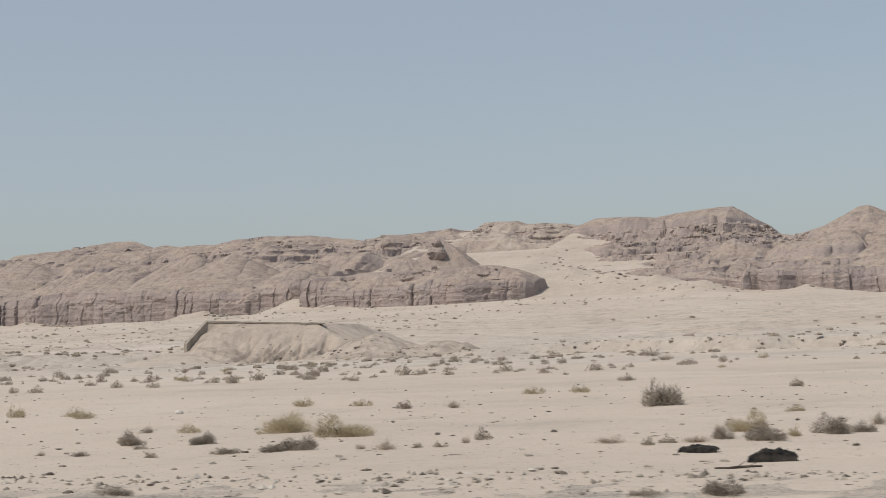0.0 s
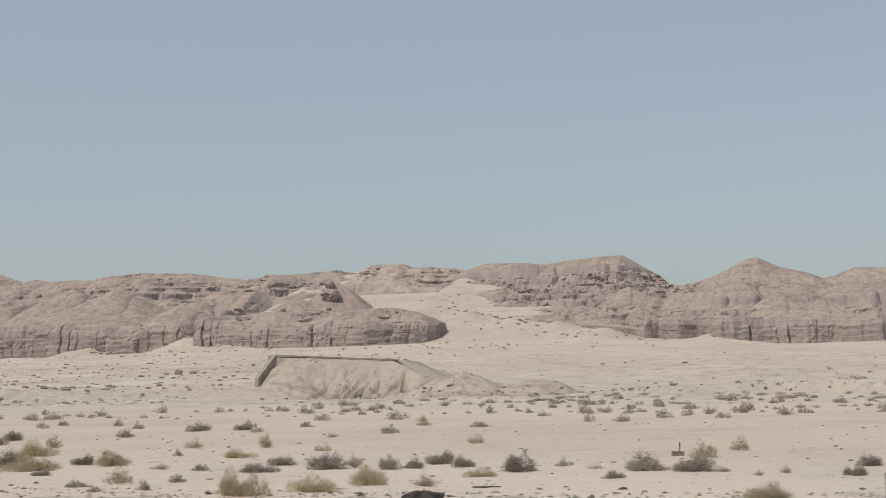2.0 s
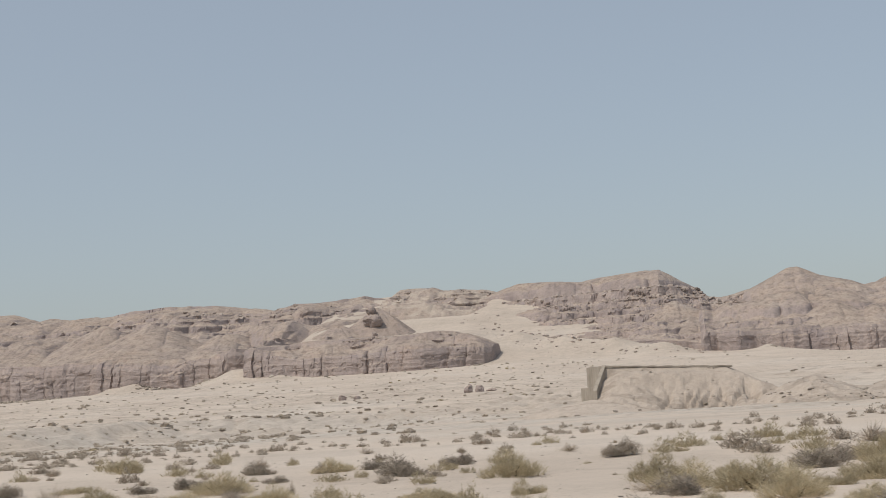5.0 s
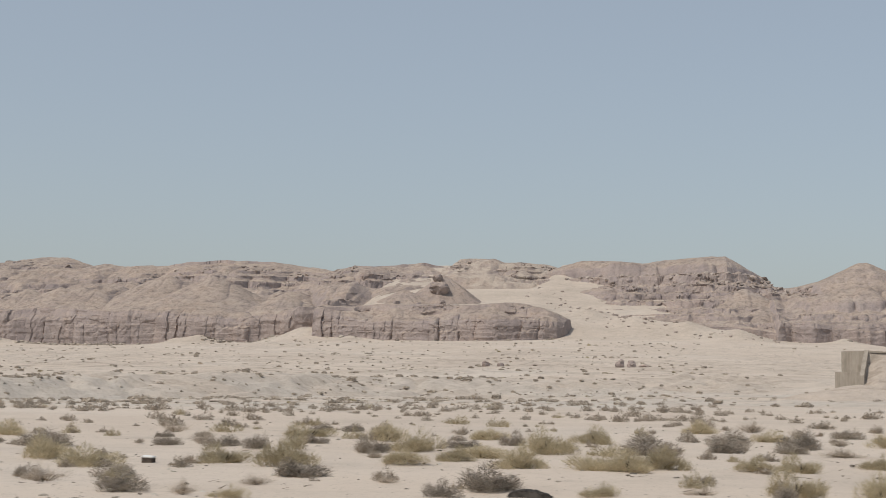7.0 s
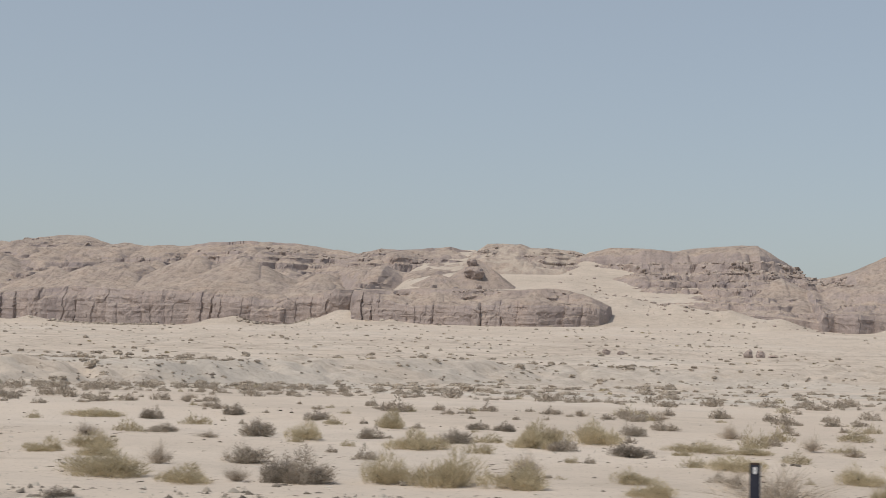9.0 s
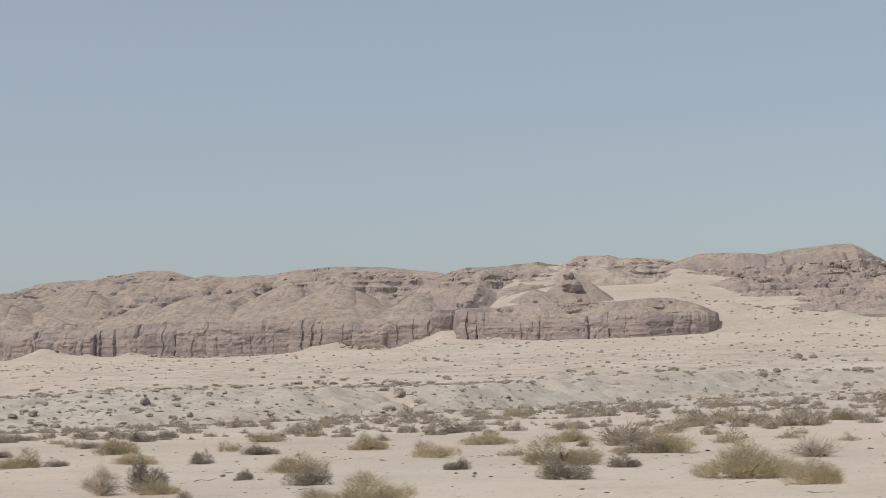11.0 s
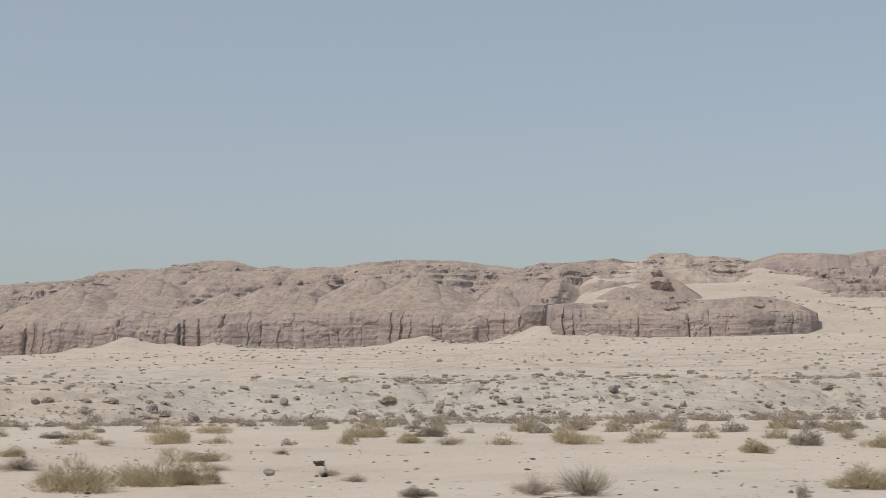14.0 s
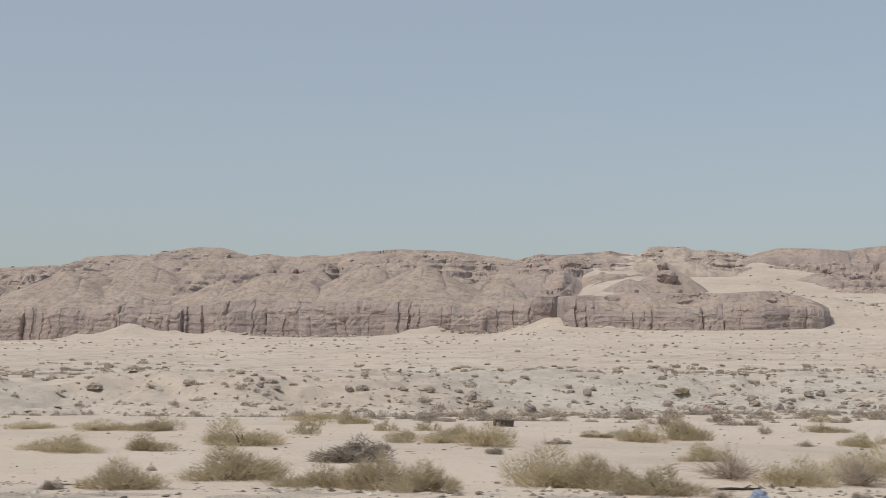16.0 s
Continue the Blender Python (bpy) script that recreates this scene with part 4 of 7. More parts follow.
shrub("o", -13.1, 39.8, 1.47, 0.57)
shrub("d", -14.2, 34.8, 0.64, 0.16)
shrub("g", -15.1, 57.0, 0.55, 0.30)
shrub("o", -16.1, 43.2, 1.52, 0.59)
shrub("d", -16.1, 37.5, 0.58, 0.31)
shrub("d", -17.7, 34.0, 0.38, 0.15)
shrub("d", -18.4, 37.8, 0.64, 0.37)
shrub("g", -18.9, 34.2, 0.28, 0.13)
shrub("g", -21.1, 44.0, 0.49, 0.27)
shrub("o", -25.0, 36.8, 1.50, 0.58)
shrub("o", -28.6, 36.2, 1.41, 0.60)
shrub("o", -29.3, 34.2, 1.14, 0.49)
shrub("o", -31.2, 36.2, 2.08, 0.71)
shrub("g", -33.0, 37.2, 0.39, 0.25)
shrub("g", -33.5, 51.8, 0.58, 0.31)
shrub("g", -34.3, 38.8, 0.29, 0.21)
shrub("g", -35.9, 39.8, 0.29, 0.21)
shrub("g", -36.8, 48.0, 0.61, 0.25)
shrub("g", -38.6, 42.5, 0.47, 0.35)
shrub("g", -39.6, 45.5, 0.51, 0.28)
shrub("g", -41.5, 40.8, 0.33, 0.43)
shrub("d", -42.6, 39.0, 0.64, 0.38)
shrub("o", -42.8, 46.8, 1.04, 0.60)
shrub("d", -43.7, 39.8, 0.59, 0.30)
shrub("d", -43.8, 43.0, 0.48, 0.23)
shrub("o", -43.9, 51.2, 1.06, 0.66)
shrub("d", -46.0, 41.8, 1.24, 0.41)
shrub("d", -47.9, 44.2, 0.56, 0.33)
shrub("d", -48.5, 41.2, 0.52, 0.31)
shrub("g", -50.2, 42.2, 0.31, 0.26)
shrub("o", -50.8, 31.0, 0.92, 0.40)
shrub("g", -50.9, 41.2, 0.31, 0.16)
shrub("g", -51.8, 43.0, 0.38, 0.20)
shrub("d", -52.6, 43.0, 0.99, 0.49)
shrub("d", -53.9, 43.2, 0.99, 0.52)
shrub("d", -54.4, 39.0, 0.43, 0.21)
shrub("d", -57.5, 43.5, 0.87, 0.49)
shrub("o", -58.0, 40.5, 0.81, 0.24)
shrub("g", -58.7, 36.8, 0.60, 0.31)
shrub("d", -59.4, 46.0, 0.61, 0.35)
shrub("o", -60.2, 37.2, 0.88, 0.51)
shrub("d", -60.8, 45.5, 0.57, 0.31)
shrub("d", -60.8, 49.8, 0.81, 0.41)
shrub("o", -61.0, 35.0, 1.04, 0.34)
shrub("d", -61.4, 44.8, 0.53, 0.41)
shrub("o", -62.5, 33.8, 0.70, 0.59)
shrub("g", -62.6, 45.5, 0.51, 0.45)
shrub("d", -63.4, 45.2, 1.01, 0.48)
shrub("d", -65.1, 44.0, 0.98, 0.27)
shrub("d", -66.2, 50.0, 0.85, 0.34)
shrub("g", -66.2, 34.8, 0.39, 0.21)
shrub("d", -67.5, 36.8, 0.55, 0.19)
shrub("o", -69.2, 54.5, 1.09, 0.33)
shrub("g", -69.2, 47.0, 0.63, 0.25)
shrub("g", -71.1, 75.2, 0.56, 0.28)
shrub("d", -71.9, 44.2, 0.49, 0.23)
shrub("o", -72.2, 50.2, 1.19, 0.49)
shrub("g", -72.9, 37.5, 0.67, 0.45)
shrub("d", -73.3, 50.5, 0.64, 0.34)
shrub("o", -73.4, 46.5, 1.55, 0.56)
shrub("d", -75.7, 50.0, 1.19, 0.57)
shrub("o", -77.0, 39.8, 1.12, 0.54)
shrub("o", -77.7, 56.0, 1.25, 0.59)
shrub("d", -78.6, 35.8, 0.53, 0.27)
shrub("d", -80.3, 36.0, 0.80, 0.30)
shrub("d", -80.7, 90.5, 1.07, 0.41)
shrub("g", -81.0, 41.8, 0.46, 0.19)
shrub("o", -82.0, 52.0, 1.04, 0.63)
shrub("o", -83.1, 42.0, 0.84, 0.57)
shrub("d", -83.8, 91.5, 1.36, 0.55)
shrub("o", -84.6, 58.2, 1.30, 0.35)
shrub("d", -84.9, 51.8, 0.65, 0.35)
shrub("g", -84.9, 42.5, 0.79, 0.26)
shrub("d", -85.9, 51.5, 0.65, 0.39)
shrub("d", -86.2, 70.0, 0.88, 0.42)
shrub("d", -86.5, 40.8, 0.63, 0.46)
shrub("o", -86.8, 36.8, 1.23, 0.56)
shrub("d", -87.5, 42.0, 0.47, 0.25)
shrub("o", -87.8, 51.5, 2.10, 0.51)
shrub("d", -88.8, 77.0, 0.97, 0.52)
shrub("g", -89.4, 63.8, 0.71, 0.34)
shrub("o", -89.6, 37.0, 0.96, 0.64)
shrub("o", -90.2, 35.8, 1.46, 0.41)
shrub("g", -90.8, 60.2, 0.89, 0.59)
shrub("g", -91.7, 34.2, 0.76, 0.16)
shrub("o", -93.3, 57.5, 1.49, 0.39)
shrub("o", -93.9, 35.2, 1.31, 0.48)
shrub("o", -93.9, 43.0, 1.28, 0.46)
shrub("o", -95.6, 44.0, 0.82, 0.40)
shrub("o", -97.1, 56.5, 1.68, 0.38)
shrub("o", -98.2, 44.2, 0.98, 0.30)
shrub("o", -100.8, 60.2, 1.34, 0.46)
shrub("g", -101.5, 57.8, 0.64, 0.52)
shrub("d", -102.0, 56.2, 0.63, 0.30)
shrub("d", -102.7, 69.8, 0.78, 0.42)
shrub("o", -104.0, 59.0, 2.08, 0.58)
shrub("d", -112.3, 93.2, 1.38, 0.49)
shrub("d", -129.9, 68.5, 1.52, 0.67)
shrub("g", -132.8, 76.8, 0.85, 0.41)
shrub("o", -133.3, 57.2, 1.91, 1.00)
shrub("o", -133.7, 43.5, 0.97, 0.36)
shrub("g", -133.9, 61.0, 1.13, 0.51)
shrub("o", -134.5, 45.8, 1.36, 0.31)
shrub("g", -134.5, 32.5, 0.60, 0.37)
shrub("d", -137.0, 68.5, 1.27, 0.52)
shrub("g", -138.2, 37.8, 0.84, 0.71)
shrub("d", -138.6, 63.0, 1.78, 0.81)
shrub("o", -139.3, 46.0, 1.71, 0.49)
shrub("d", -139.5, 33.2, 1.60, 0.50)
shrub("o", -140.2, 38.8, 1.21, 0.53)
shrub("d", -141.0, 69.8, 1.19, 0.47)
shrub("o", -141.7, 45.0, 1.27, 0.54)
shrub("o", -142.9, 69.8, 1.66, 0.63)
shrub("d", -143.3, 61.5, 0.91, 0.28)
shrub("o", -143.6, 54.8, 1.95, 0.74)
shrub("g", -144.9, 51.2, 0.95, 0.39)
shrub("d", -146.0, 58.5, 1.08, 0.49)
shrub("d", -146.6, 70.2, 1.30, 0.58)
shrub("o", -146.6, 50.8, 1.51, 0.61)
shrub("g", -147.2, 39.2, 0.58, 0.21)
shrub("d", -147.3, 57.0, 0.93, 0.34)
shrub("g", -148.2, 50.5, 1.12, 0.76)
shrub("g", -148.3, 67.8, 0.40, 0.26)
shrub("g", -148.5, 77.2, 1.15, 0.64)
shrub("g", -148.8, 33.0, 0.98, 0.62)
shrub("o", -149.0, 39.5, 1.11, 0.48)
shrub("g", -149.9, 50.2, 0.82, 0.49)
shrub("o", -150.1, 34.8, 1.67, 0.79)
shrub("g", -150.1, 90.0, 0.67, 0.41)
shrub("o", -150.8, 33.0, 0.73, 0.50)
shrub("o", -151.0, 59.5, 1.76, 0.27)
shrub("d", -152.0, 50.0, 0.93, 0.42)
shrub("o", -152.0, 42.5, 1.42, 0.58)
shrub("d", -152.4, 48.2, 0.61, 0.26)
shrub("d", -153.2, 58.0, 1.16, 0.53)
shrub("g", -153.6, 43.0, 0.80, 0.33)
shrub("d", -154.2, 37.5, 0.56, 0.20)
shrub("g", -154.6, 35.2, 0.39, 0.13)
shrub("o", -154.9, 58.0, 1.29, 0.79)
shrub("d", -154.9, 53.0, 0.59, 0.36)
shrub("d", -155.4, 45.0, 0.83, 0.37)
shrub("g", -156.4, 34.2, 0.38, 0.26)
shrub("o", -156.6, 53.0, 1.57, 0.80)
shrub("d", -156.7, 41.0, 0.46, 0.28)
shrub("d", -157.1, 34.2, 1.02, 0.41)
shrub("o", -158.4, 56.8, 1.26, 0.51)
shrub("o", -158.9, 41.5, 1.54, 0.56)
shrub("o", -158.9, 86.5, 1.80, 0.92)
shrub("d", -159.0, 29.0, 0.97, 0.57)
shrub("g", -159.1, 74.0, 0.66, 0.34)
shrub("o", -159.1, 51.8, 1.34, 0.59)
shrub("d", -159.4, 35.8, 1.19, 0.41)
shrub("d", -159.9, 59.2, 1.45, 0.67)
shrub("o", -160.7, 45.2, 1.01, 0.41)
shrub("o", -160.8, 53.2, 2.17, 0.72)
shrub("d", -161.0, 37.8, 1.54, 0.43)
shrub("d", -161.6, 33.8, 0.88, 0.33)
shrub("o", -162.2, 58.5, 2.17, 0.97)
shrub("o", -162.4, 41.8, 1.39, 0.38)
shrub("o", -162.7, 52.5, 2.04, 0.79)
shrub("d", -162.8, 29.0, 0.86, 0.35)
shrub("o", -163.1, 46.2, 1.03, 0.45)
shrub("g", -164.1, 65.0, 1.45, 0.69)
shrub("o", -164.9, 44.8, 1.33, 0.37)
shrub("o", -165.0, 32.8, 0.85, 0.50)
shrub("o", -166.2, 35.2, 1.31, 0.85)
shrub("d", -166.7, 35.8, 0.53, 0.41)
shrub("d", -167.2, 70.0, 1.04, 0.37)
shrub("g", -167.2, 35.5, 0.53, 0.21)
shrub("o", -167.6, 64.0, 1.66, 0.68)
shrub("o", -167.9, 40.0, 0.89, 0.39)
shrub("d", -168.1, 79.5, 1.47, 0.48)
shrub("d", -168.8, 33.5, 1.12, 0.33)
shrub("g", -169.6, 65.5, 0.73, 0.35)
shrub("o", -169.8, 49.0, 1.02, 0.44)
shrub("g", -170.2, 57.0, 1.48, 0.39)
shrub("g", -170.4, 80.0, 0.89, 0.48)
shrub("o", -170.8, 37.2, 1.24, 0.42)
shrub("d", -171.3, 62.8, 1.40, 0.71)
shrub("o", -171.4, 33.5, 0.99, 0.63)
shrub("d", -171.8, 59.8, 1.11, 0.45)
shrub("o", -172.1, 72.2, 1.61, 0.49)
shrub("o", -172.3, 46.2, 1.03, 0.56)
shrub("g", -172.4, 86.8, 1.29, 0.79)
shrub("o", -173.0, 35.5, 1.18, 0.64)
shrub("d", -173.3, 34.2, 0.51, 0.34)
shrub("o", -173.6, 44.8, 1.00, 0.44)
shrub("d", -174.0, 64.5, 1.53, 0.63)
shrub("d", -174.3, 58.2, 1.30, 0.53)
shrub("g", -175.0, 89.0, 1.32, 0.94)
shrub("d", -175.0, 38.5, 0.43, 0.20)
shrub("g", -175.1, 35.5, 0.79, 0.30)
shrub("o", -175.2, 81.5, 1.51, 0.68)
shrub("o", -176.2, 45.0, 1.33, 0.68)
shrub("d", -176.9, 55.0, 1.84, 0.71)
shrub("o", -177.1, 43.8, 1.30, 0.60)
shrub("o", -177.2, 33.8, 0.75, 0.28)
shrub("d", -177.4, 69.0, 1.02, 0.37)
shrub("o", -177.9, 44.5, 1.65, 0.67)
shrub("o", -179.5, 66.2, 1.62, 0.75)
shrub("d", -179.7, 34.8, 1.24, 0.55)
shrub("o", -180.2, 44.8, 1.33, 0.68)
shrub("o", -180.3, 53.5, 1.59, 0.81)
shrub("d", -180.4, 58.2, 1.30, 0.48)
shrub("d", -180.5, 33.0, 0.73, 0.37)
shrub("o", -182.2, 51.0, 1.70, 0.46)
shrub("g", -182.3, 36.0, 0.53, 0.19)
shrub("o", -182.4, 46.8, 1.04, 0.46)
shrub("d", -182.7, 64.2, 0.95, 0.58)
shrub("o", -183.7, 45.2, 1.17, 0.41)
shrub("d", -184.2, 59.8, 1.33, 0.41)
shrub("o", -184.4, 30.5, 0.68, 0.25)
shrub("o", -184.7, 71.0, 1.58, 0.54)
shrub("o", -185.1, 55.2, 1.64, 0.71)
shrub("g", -185.2, 35.2, 0.65, 0.24)
shrub("d", -185.3, 39.5, 1.17, 0.45)
shrub("g", -185.6, 31.2, 0.58, 0.35)
shrub("d", -186.3, 53.5, 1.19, 0.61)
shrub("o", -186.6, 43.0, 1.43, 0.81)
shrub("d", -187.3, 32.2, 0.96, 0.41)
shrub("o", -188.5, 66.5, 1.48, 0.80)
shrub("o", -188.6, 43.8, 1.30, 0.56)
shrub("d", -189.2, 37.0, 1.10, 0.39)
shrub("g", -189.8, 33.8, 0.88, 0.41)
shrub("d", -190.5, 62.2, 0.83, 0.38)
shrub("d", -190.6, 54.0, 0.92, 0.49)
shrub("d", -191.0, 40.5, 0.45, 0.24)
shrub("o", -191.6, 41.2, 1.68, 0.56)
shrub("d", -191.7, 37.0, 0.55, 0.31)
shrub("g", -192.2, 35.5, 0.66, 0.48)
shrub("d", -192.4, 56.0, 1.25, 0.42)
shrub("d", -193.0, 80.5, 1.01, 0.43)
shrub("o", -193.2, 72.0, 2.14, 0.65)
shrub("g", -193.8, 57.8, 0.86, 0.52)
shrub("o", -194.1, 44.0, 1.31, 0.67)
shrub("d", -194.8, 81.0, 1.08, 0.43)
shrub("d", -194.9, 56.8, 0.97, 0.39)
shrub("o", -195.5, 33.8, 1.38, 0.89)
shrub("o", -196.1, 48.5, 1.08, 0.51)
shrub("d", -196.6, 66.5, 0.74, 0.30)
shrub("o", -197.0, 45.0, 1.33, 0.34)
shrub("o", -197.5, 36.8, 0.82, 0.50)
shrub("g", -197.8, 34.2, 0.76, 0.28)
shrub("d", -198.0, 65.5, 0.73, 0.30)
shrub("d", -198.9, 55.0, 2.04, 0.58)
shrub("g", -199.4, 29.8, 1.99, 0.79)
shrub("d", -199.6, 34.5, 0.64, 0.21)
shrub("o", -200.0, 42.5, 1.10, 0.39)
shrub("o", -200.6, 29.8, 0.99, 0.56)
shrub("g", -200.6, 74.2, 1.21, 0.62)
shrub("o", -201.5, 37.5, 1.53, 0.57)
shrub("d", -201.7, 56.0, 1.04, 0.38)
shrub("o", -202.7, 52.0, 1.54, 0.71)
shrub("d", -202.8, 33.2, 0.49, 0.25)
shrub("o", -202.8, 47.2, 1.40, 0.39)
shrub("o", -203.5, 40.5, 1.20, 0.55)
shrub("o", -204.3, 31.2, 1.22, 0.61)
shrub("o", -204.3, 35.5, 1.32, 0.62)
shrub("o", -205.0, 64.8, 1.92, 0.69)
shrub("o", -205.1, 56.5, 1.26, 0.43)
shrub("o", -205.4, 31.0, 1.21, 0.73)
shrub("g", -205.4, 27.2, 0.51, 0.25)
shrub("o", -205.7, 43.8, 0.97, 0.26)
shrub("d", -206.5, 54.5, 1.01, 0.74)
shrub("o", -207.4, 45.0, 1.17, 0.51)
shrub("o", -207.7, 49.2, 1.10, 0.48)
shrub("g", -207.8, 30.0, 0.56, 0.23)
shrub("o", -208.3, 27.0, 0.90, 0.39)
shrub("d", -208.4, 64.8, 0.96, 0.29)
shrub("o", -209.1, 34.8, 1.16, 0.55)
shrub("d", -210.0, 27.8, 1.65, 0.69)
shrub("d", -210.2, 53.8, 0.68, 0.33)
shrub("g", -210.3, 34.0, 0.38, 0.21)
shrub("o", -211.0, 52.5, 1.17, 0.48)
shrub("g", -211.1, 26.8, 0.75, 0.34)
shrub("o", -211.4, 40.5, 1.50, 0.55)
shrub("o", -211.6, 64.8, 1.20, 0.44)
shrub("o", -211.8, 45.0, 1.67, 0.41)
shrub("d", -212.0, 34.2, 0.38, 0.21)
shrub("d", -212.1, 27.0, 0.80, 0.39)
shrub("d", -212.5, 34.2, 0.38, 0.18)
shrub("g", -212.6, 39.2, 0.44, 0.21)
shrub("d", -213.0, 31.0, 0.57, 0.14)
shrub("d", -213.2, 41.2, 0.61, 0.31)
shrub("g", -213.2, 34.8, 0.57, 0.34)
shrub("o", -214.5, 52.2, 1.16, 0.43)
shrub("o", -214.9, 40.5, 1.20, 0.43)
shrub("g", -215.2, 37.5, 0.70, 0.28)
shrub("o", -215.6, 30.5, 1.70, 0.44)
shrub("o", -216.4, 54.8, 1.95, 0.83)
shrub("g", -217.9, 51.8, 0.58, 0.78)
shrub("g", -218.1, 30.2, 0.56, 0.32)
shrub("o", -218.8, 41.0, 1.44, 0.46)
shrub("d", -219.2, 30.5, 0.45, 0.30)
shrub("g", -219.3, 29.0, 0.54, 0.48)
shrub("g", -219.3, 36.5, 0.54, 0.39)
shrub("g", -220.5, 52.5, 0.66, 0.56)
shrub("o", -220.9, 35.8, 0.93, 0.41)
shrub("o", -221.1, 29.2, 0.61, 0.66)
shrub("o", -222.6, 48.8, 1.08, 0.29)
shrub("g", -222.7, 63.0, 1.07, 0.67)
shrub("g", -223.1, 28.5, 2.01, 0.71)
shrub("o", -223.4, 38.8, 1.29, 0.38)
shrub("g", -223.6, 34.2, 0.76, 0.36)
shrub("o", -224.2, 49.2, 1.64, 0.34)
shrub("g", -225.1, 66.8, 0.99, 0.35)
shrub("o", -225.3, 29.8, 0.88, 0.31)
shrub("o", -225.8, 34.2, 0.76, 0.31)
shrub("d", -226.1, 44.5, 1.15, 0.37)
shrub("d", -226.5, 62.8, 0.93, 0.43)
shrub("o", -227.5, 53.2, 1.58, 0.72)
shrub("o", -227.9, 31.0, 1.26, 0.52)
shrub("d", -228.2, 46.2, 0.86, 0.35)
shrub("g", -228.4, 37.2, 0.69, 0.51)
shrub("o", -229.1, 46.5, 1.03, 0.60)
shrub("o", -229.2, 52.8, 1.56, 0.72)
shrub("o", -229.4, 31.5, 1.28, 0.71)
shrub("o", -230.7, 31.5, 0.89, 0.60)
shrub("d", -231.4, 47.2, 0.98, 0.43)
shrub("d", -231.5, 62.8, 0.79, 0.33)
shrub("o", -232.1, 44.2, 1.48, 0.57)
shrub("d", -232.2, 31.0, 1.03, 0.66)
shrub("d", -232.8, 63.2, 0.84, 0.33)
shrub("d", -232.8, 30.8, 0.57, 0.53)
shrub("g", -233.6, 30.8, 0.46, 0.35)
shrub("o", -234.4, 30.0, 1.00, 0.39)
shrub("d", -235.0, 36.8, 1.04, 0.42)
shrub("d", -235.1, 52.2, 0.85, 0.43)
shrub("d", -235.2, 25.5, 0.47, 0.19)
shrub("o", -236.1, 62.2, 1.15, 0.80)
shrub("o", -236.2, 47.5, 1.06, 0.54)
shrub("o", -236.3, 30.8, 1.60, 0.53)
shrub("g", -236.7, 35.2, 0.65, 0.53)
shrub("d", -237.9, 48.5, 1.08, 0.51)
shrub("o", -238.8, 36.8, 0.82, 0.42)
shrub("g", -238.8, 46.0, 0.68, 0.24)
shrub("o", -240.2, 40.2, 1.04, 0.46)
shrub("d", -240.3, 67.2, 1.00, 0.46)
shrub("o", -240.7, 38.0, 0.85, 0.37)
shrub("d", -241.8, 50.8, 0.94, 0.27)
shrub("g", -242.7, 46.2, 0.86, 0.42)
shrub("d", -244.8, 70.0, 0.88, 0.48)
shrub("d", -247.4, 65.8, 0.98, 0.50)
shrub("o", -250.0, 66.5, 2.22, 0.35)
shrub("o", -279.9, 64.8, 1.44, 0.64)
shrub("d", -281.2, 44.0, 0.65, 0.33)
shrub("g", -282.6, 33.5, 0.99, 0.30)
shrub("o", -283.1, 63.2, 1.88, 0.53)
shrub("o", -283.3, 52.2, 1.55, 0.47)
shrub("d", -283.8, 37.5, 0.97, 0.51)
shrub("g", -285.2, 59.8, 0.75, 0.45)
shrub("o", -285.6, 43.2, 1.38, 0.59)
shrub("d", -286.2, 40.0, 0.44, 0.30)
shrub("o", -286.7, 34.8, 0.90, 0.45)
shrub("d", -287.3, 35.8, 0.80, 0.81)
shrub("o", -287.5, 60.8, 1.35, 0.60)
shrub("g", -287.8, 50.0, 0.74, 0.26)
shrub("d", -287.9, 82.2, 1.22, 0.44)
shrub("g", -288.0, 34.8, 0.98, 0.74)
shrub("g", -289.4, 72.2, 0.80, 0.44)
shrub("g", -289.6, 38.0, 0.70, 0.37)
shrub("g", -290.5, 41.0, 0.76, 0.37)
shrub("d", -291.0, 50.5, 0.75, 0.42)
shrub("d", -291.1, 58.0, 1.29, 0.39)
shrub("d", -292.6, 38.2, 0.51, 0.26)
shrub("o", -293.1, 50.0, 1.48, 0.38)
shrub("d", -293.7, 37.8, 1.26, 0.49)
shrub("d", -294.9, 48.0, 0.71, 0.25)
shrub("g", -295.0, 37.2, 1.24, 0.34)
shrub("o", -295.2, 34.5, 0.77, 0.37)
shrub("o", -296.1, 47.8, 1.42, 0.61)
shrub("o", -296.2, 76.0, 2.25, 0.46)
shrub("d", -296.9, 35.0, 1.04, 0.42)
shrub("g", -297.2, 32.0, 0.71, 0.34)
shrub("o", -297.5, 59.5, 1.76, 0.67)
shrub("g", -298.0, 44.5, 0.66, 0.27)
shrub("o", -298.1, 31.5, 1.87, 0.40)
shrub("o", -299.5, 44.8, 1.33, 0.41)
shrub("g", -299.9, 50.5, 0.82, 0.57)
shrub("o", -299.9, 31.8, 1.06, 0.36)
shrub("g", -300.6, 40.8, 1.51, 0.77)
shrub("o", -301.0, 49.5, 1.65, 0.67)
shrub("g", -302.6, 51.2, 0.76, 0.50)
shrub("d", -302.8, 60.0, 1.33, 0.32)
shrub("o", -303.0, 44.5, 0.99, 0.44)
shrub("g", -303.0, 38.0, 0.70, 0.32)
shrub("d", -303.2, 77.2, 1.26, 0.53)
shrub("d", -303.3, 70.8, 1.05, 0.37)
shrub("d", -303.5, 32.2, 1.32, 0.27)
shrub("g", -304.2, 39.2, 0.58, 0.42)
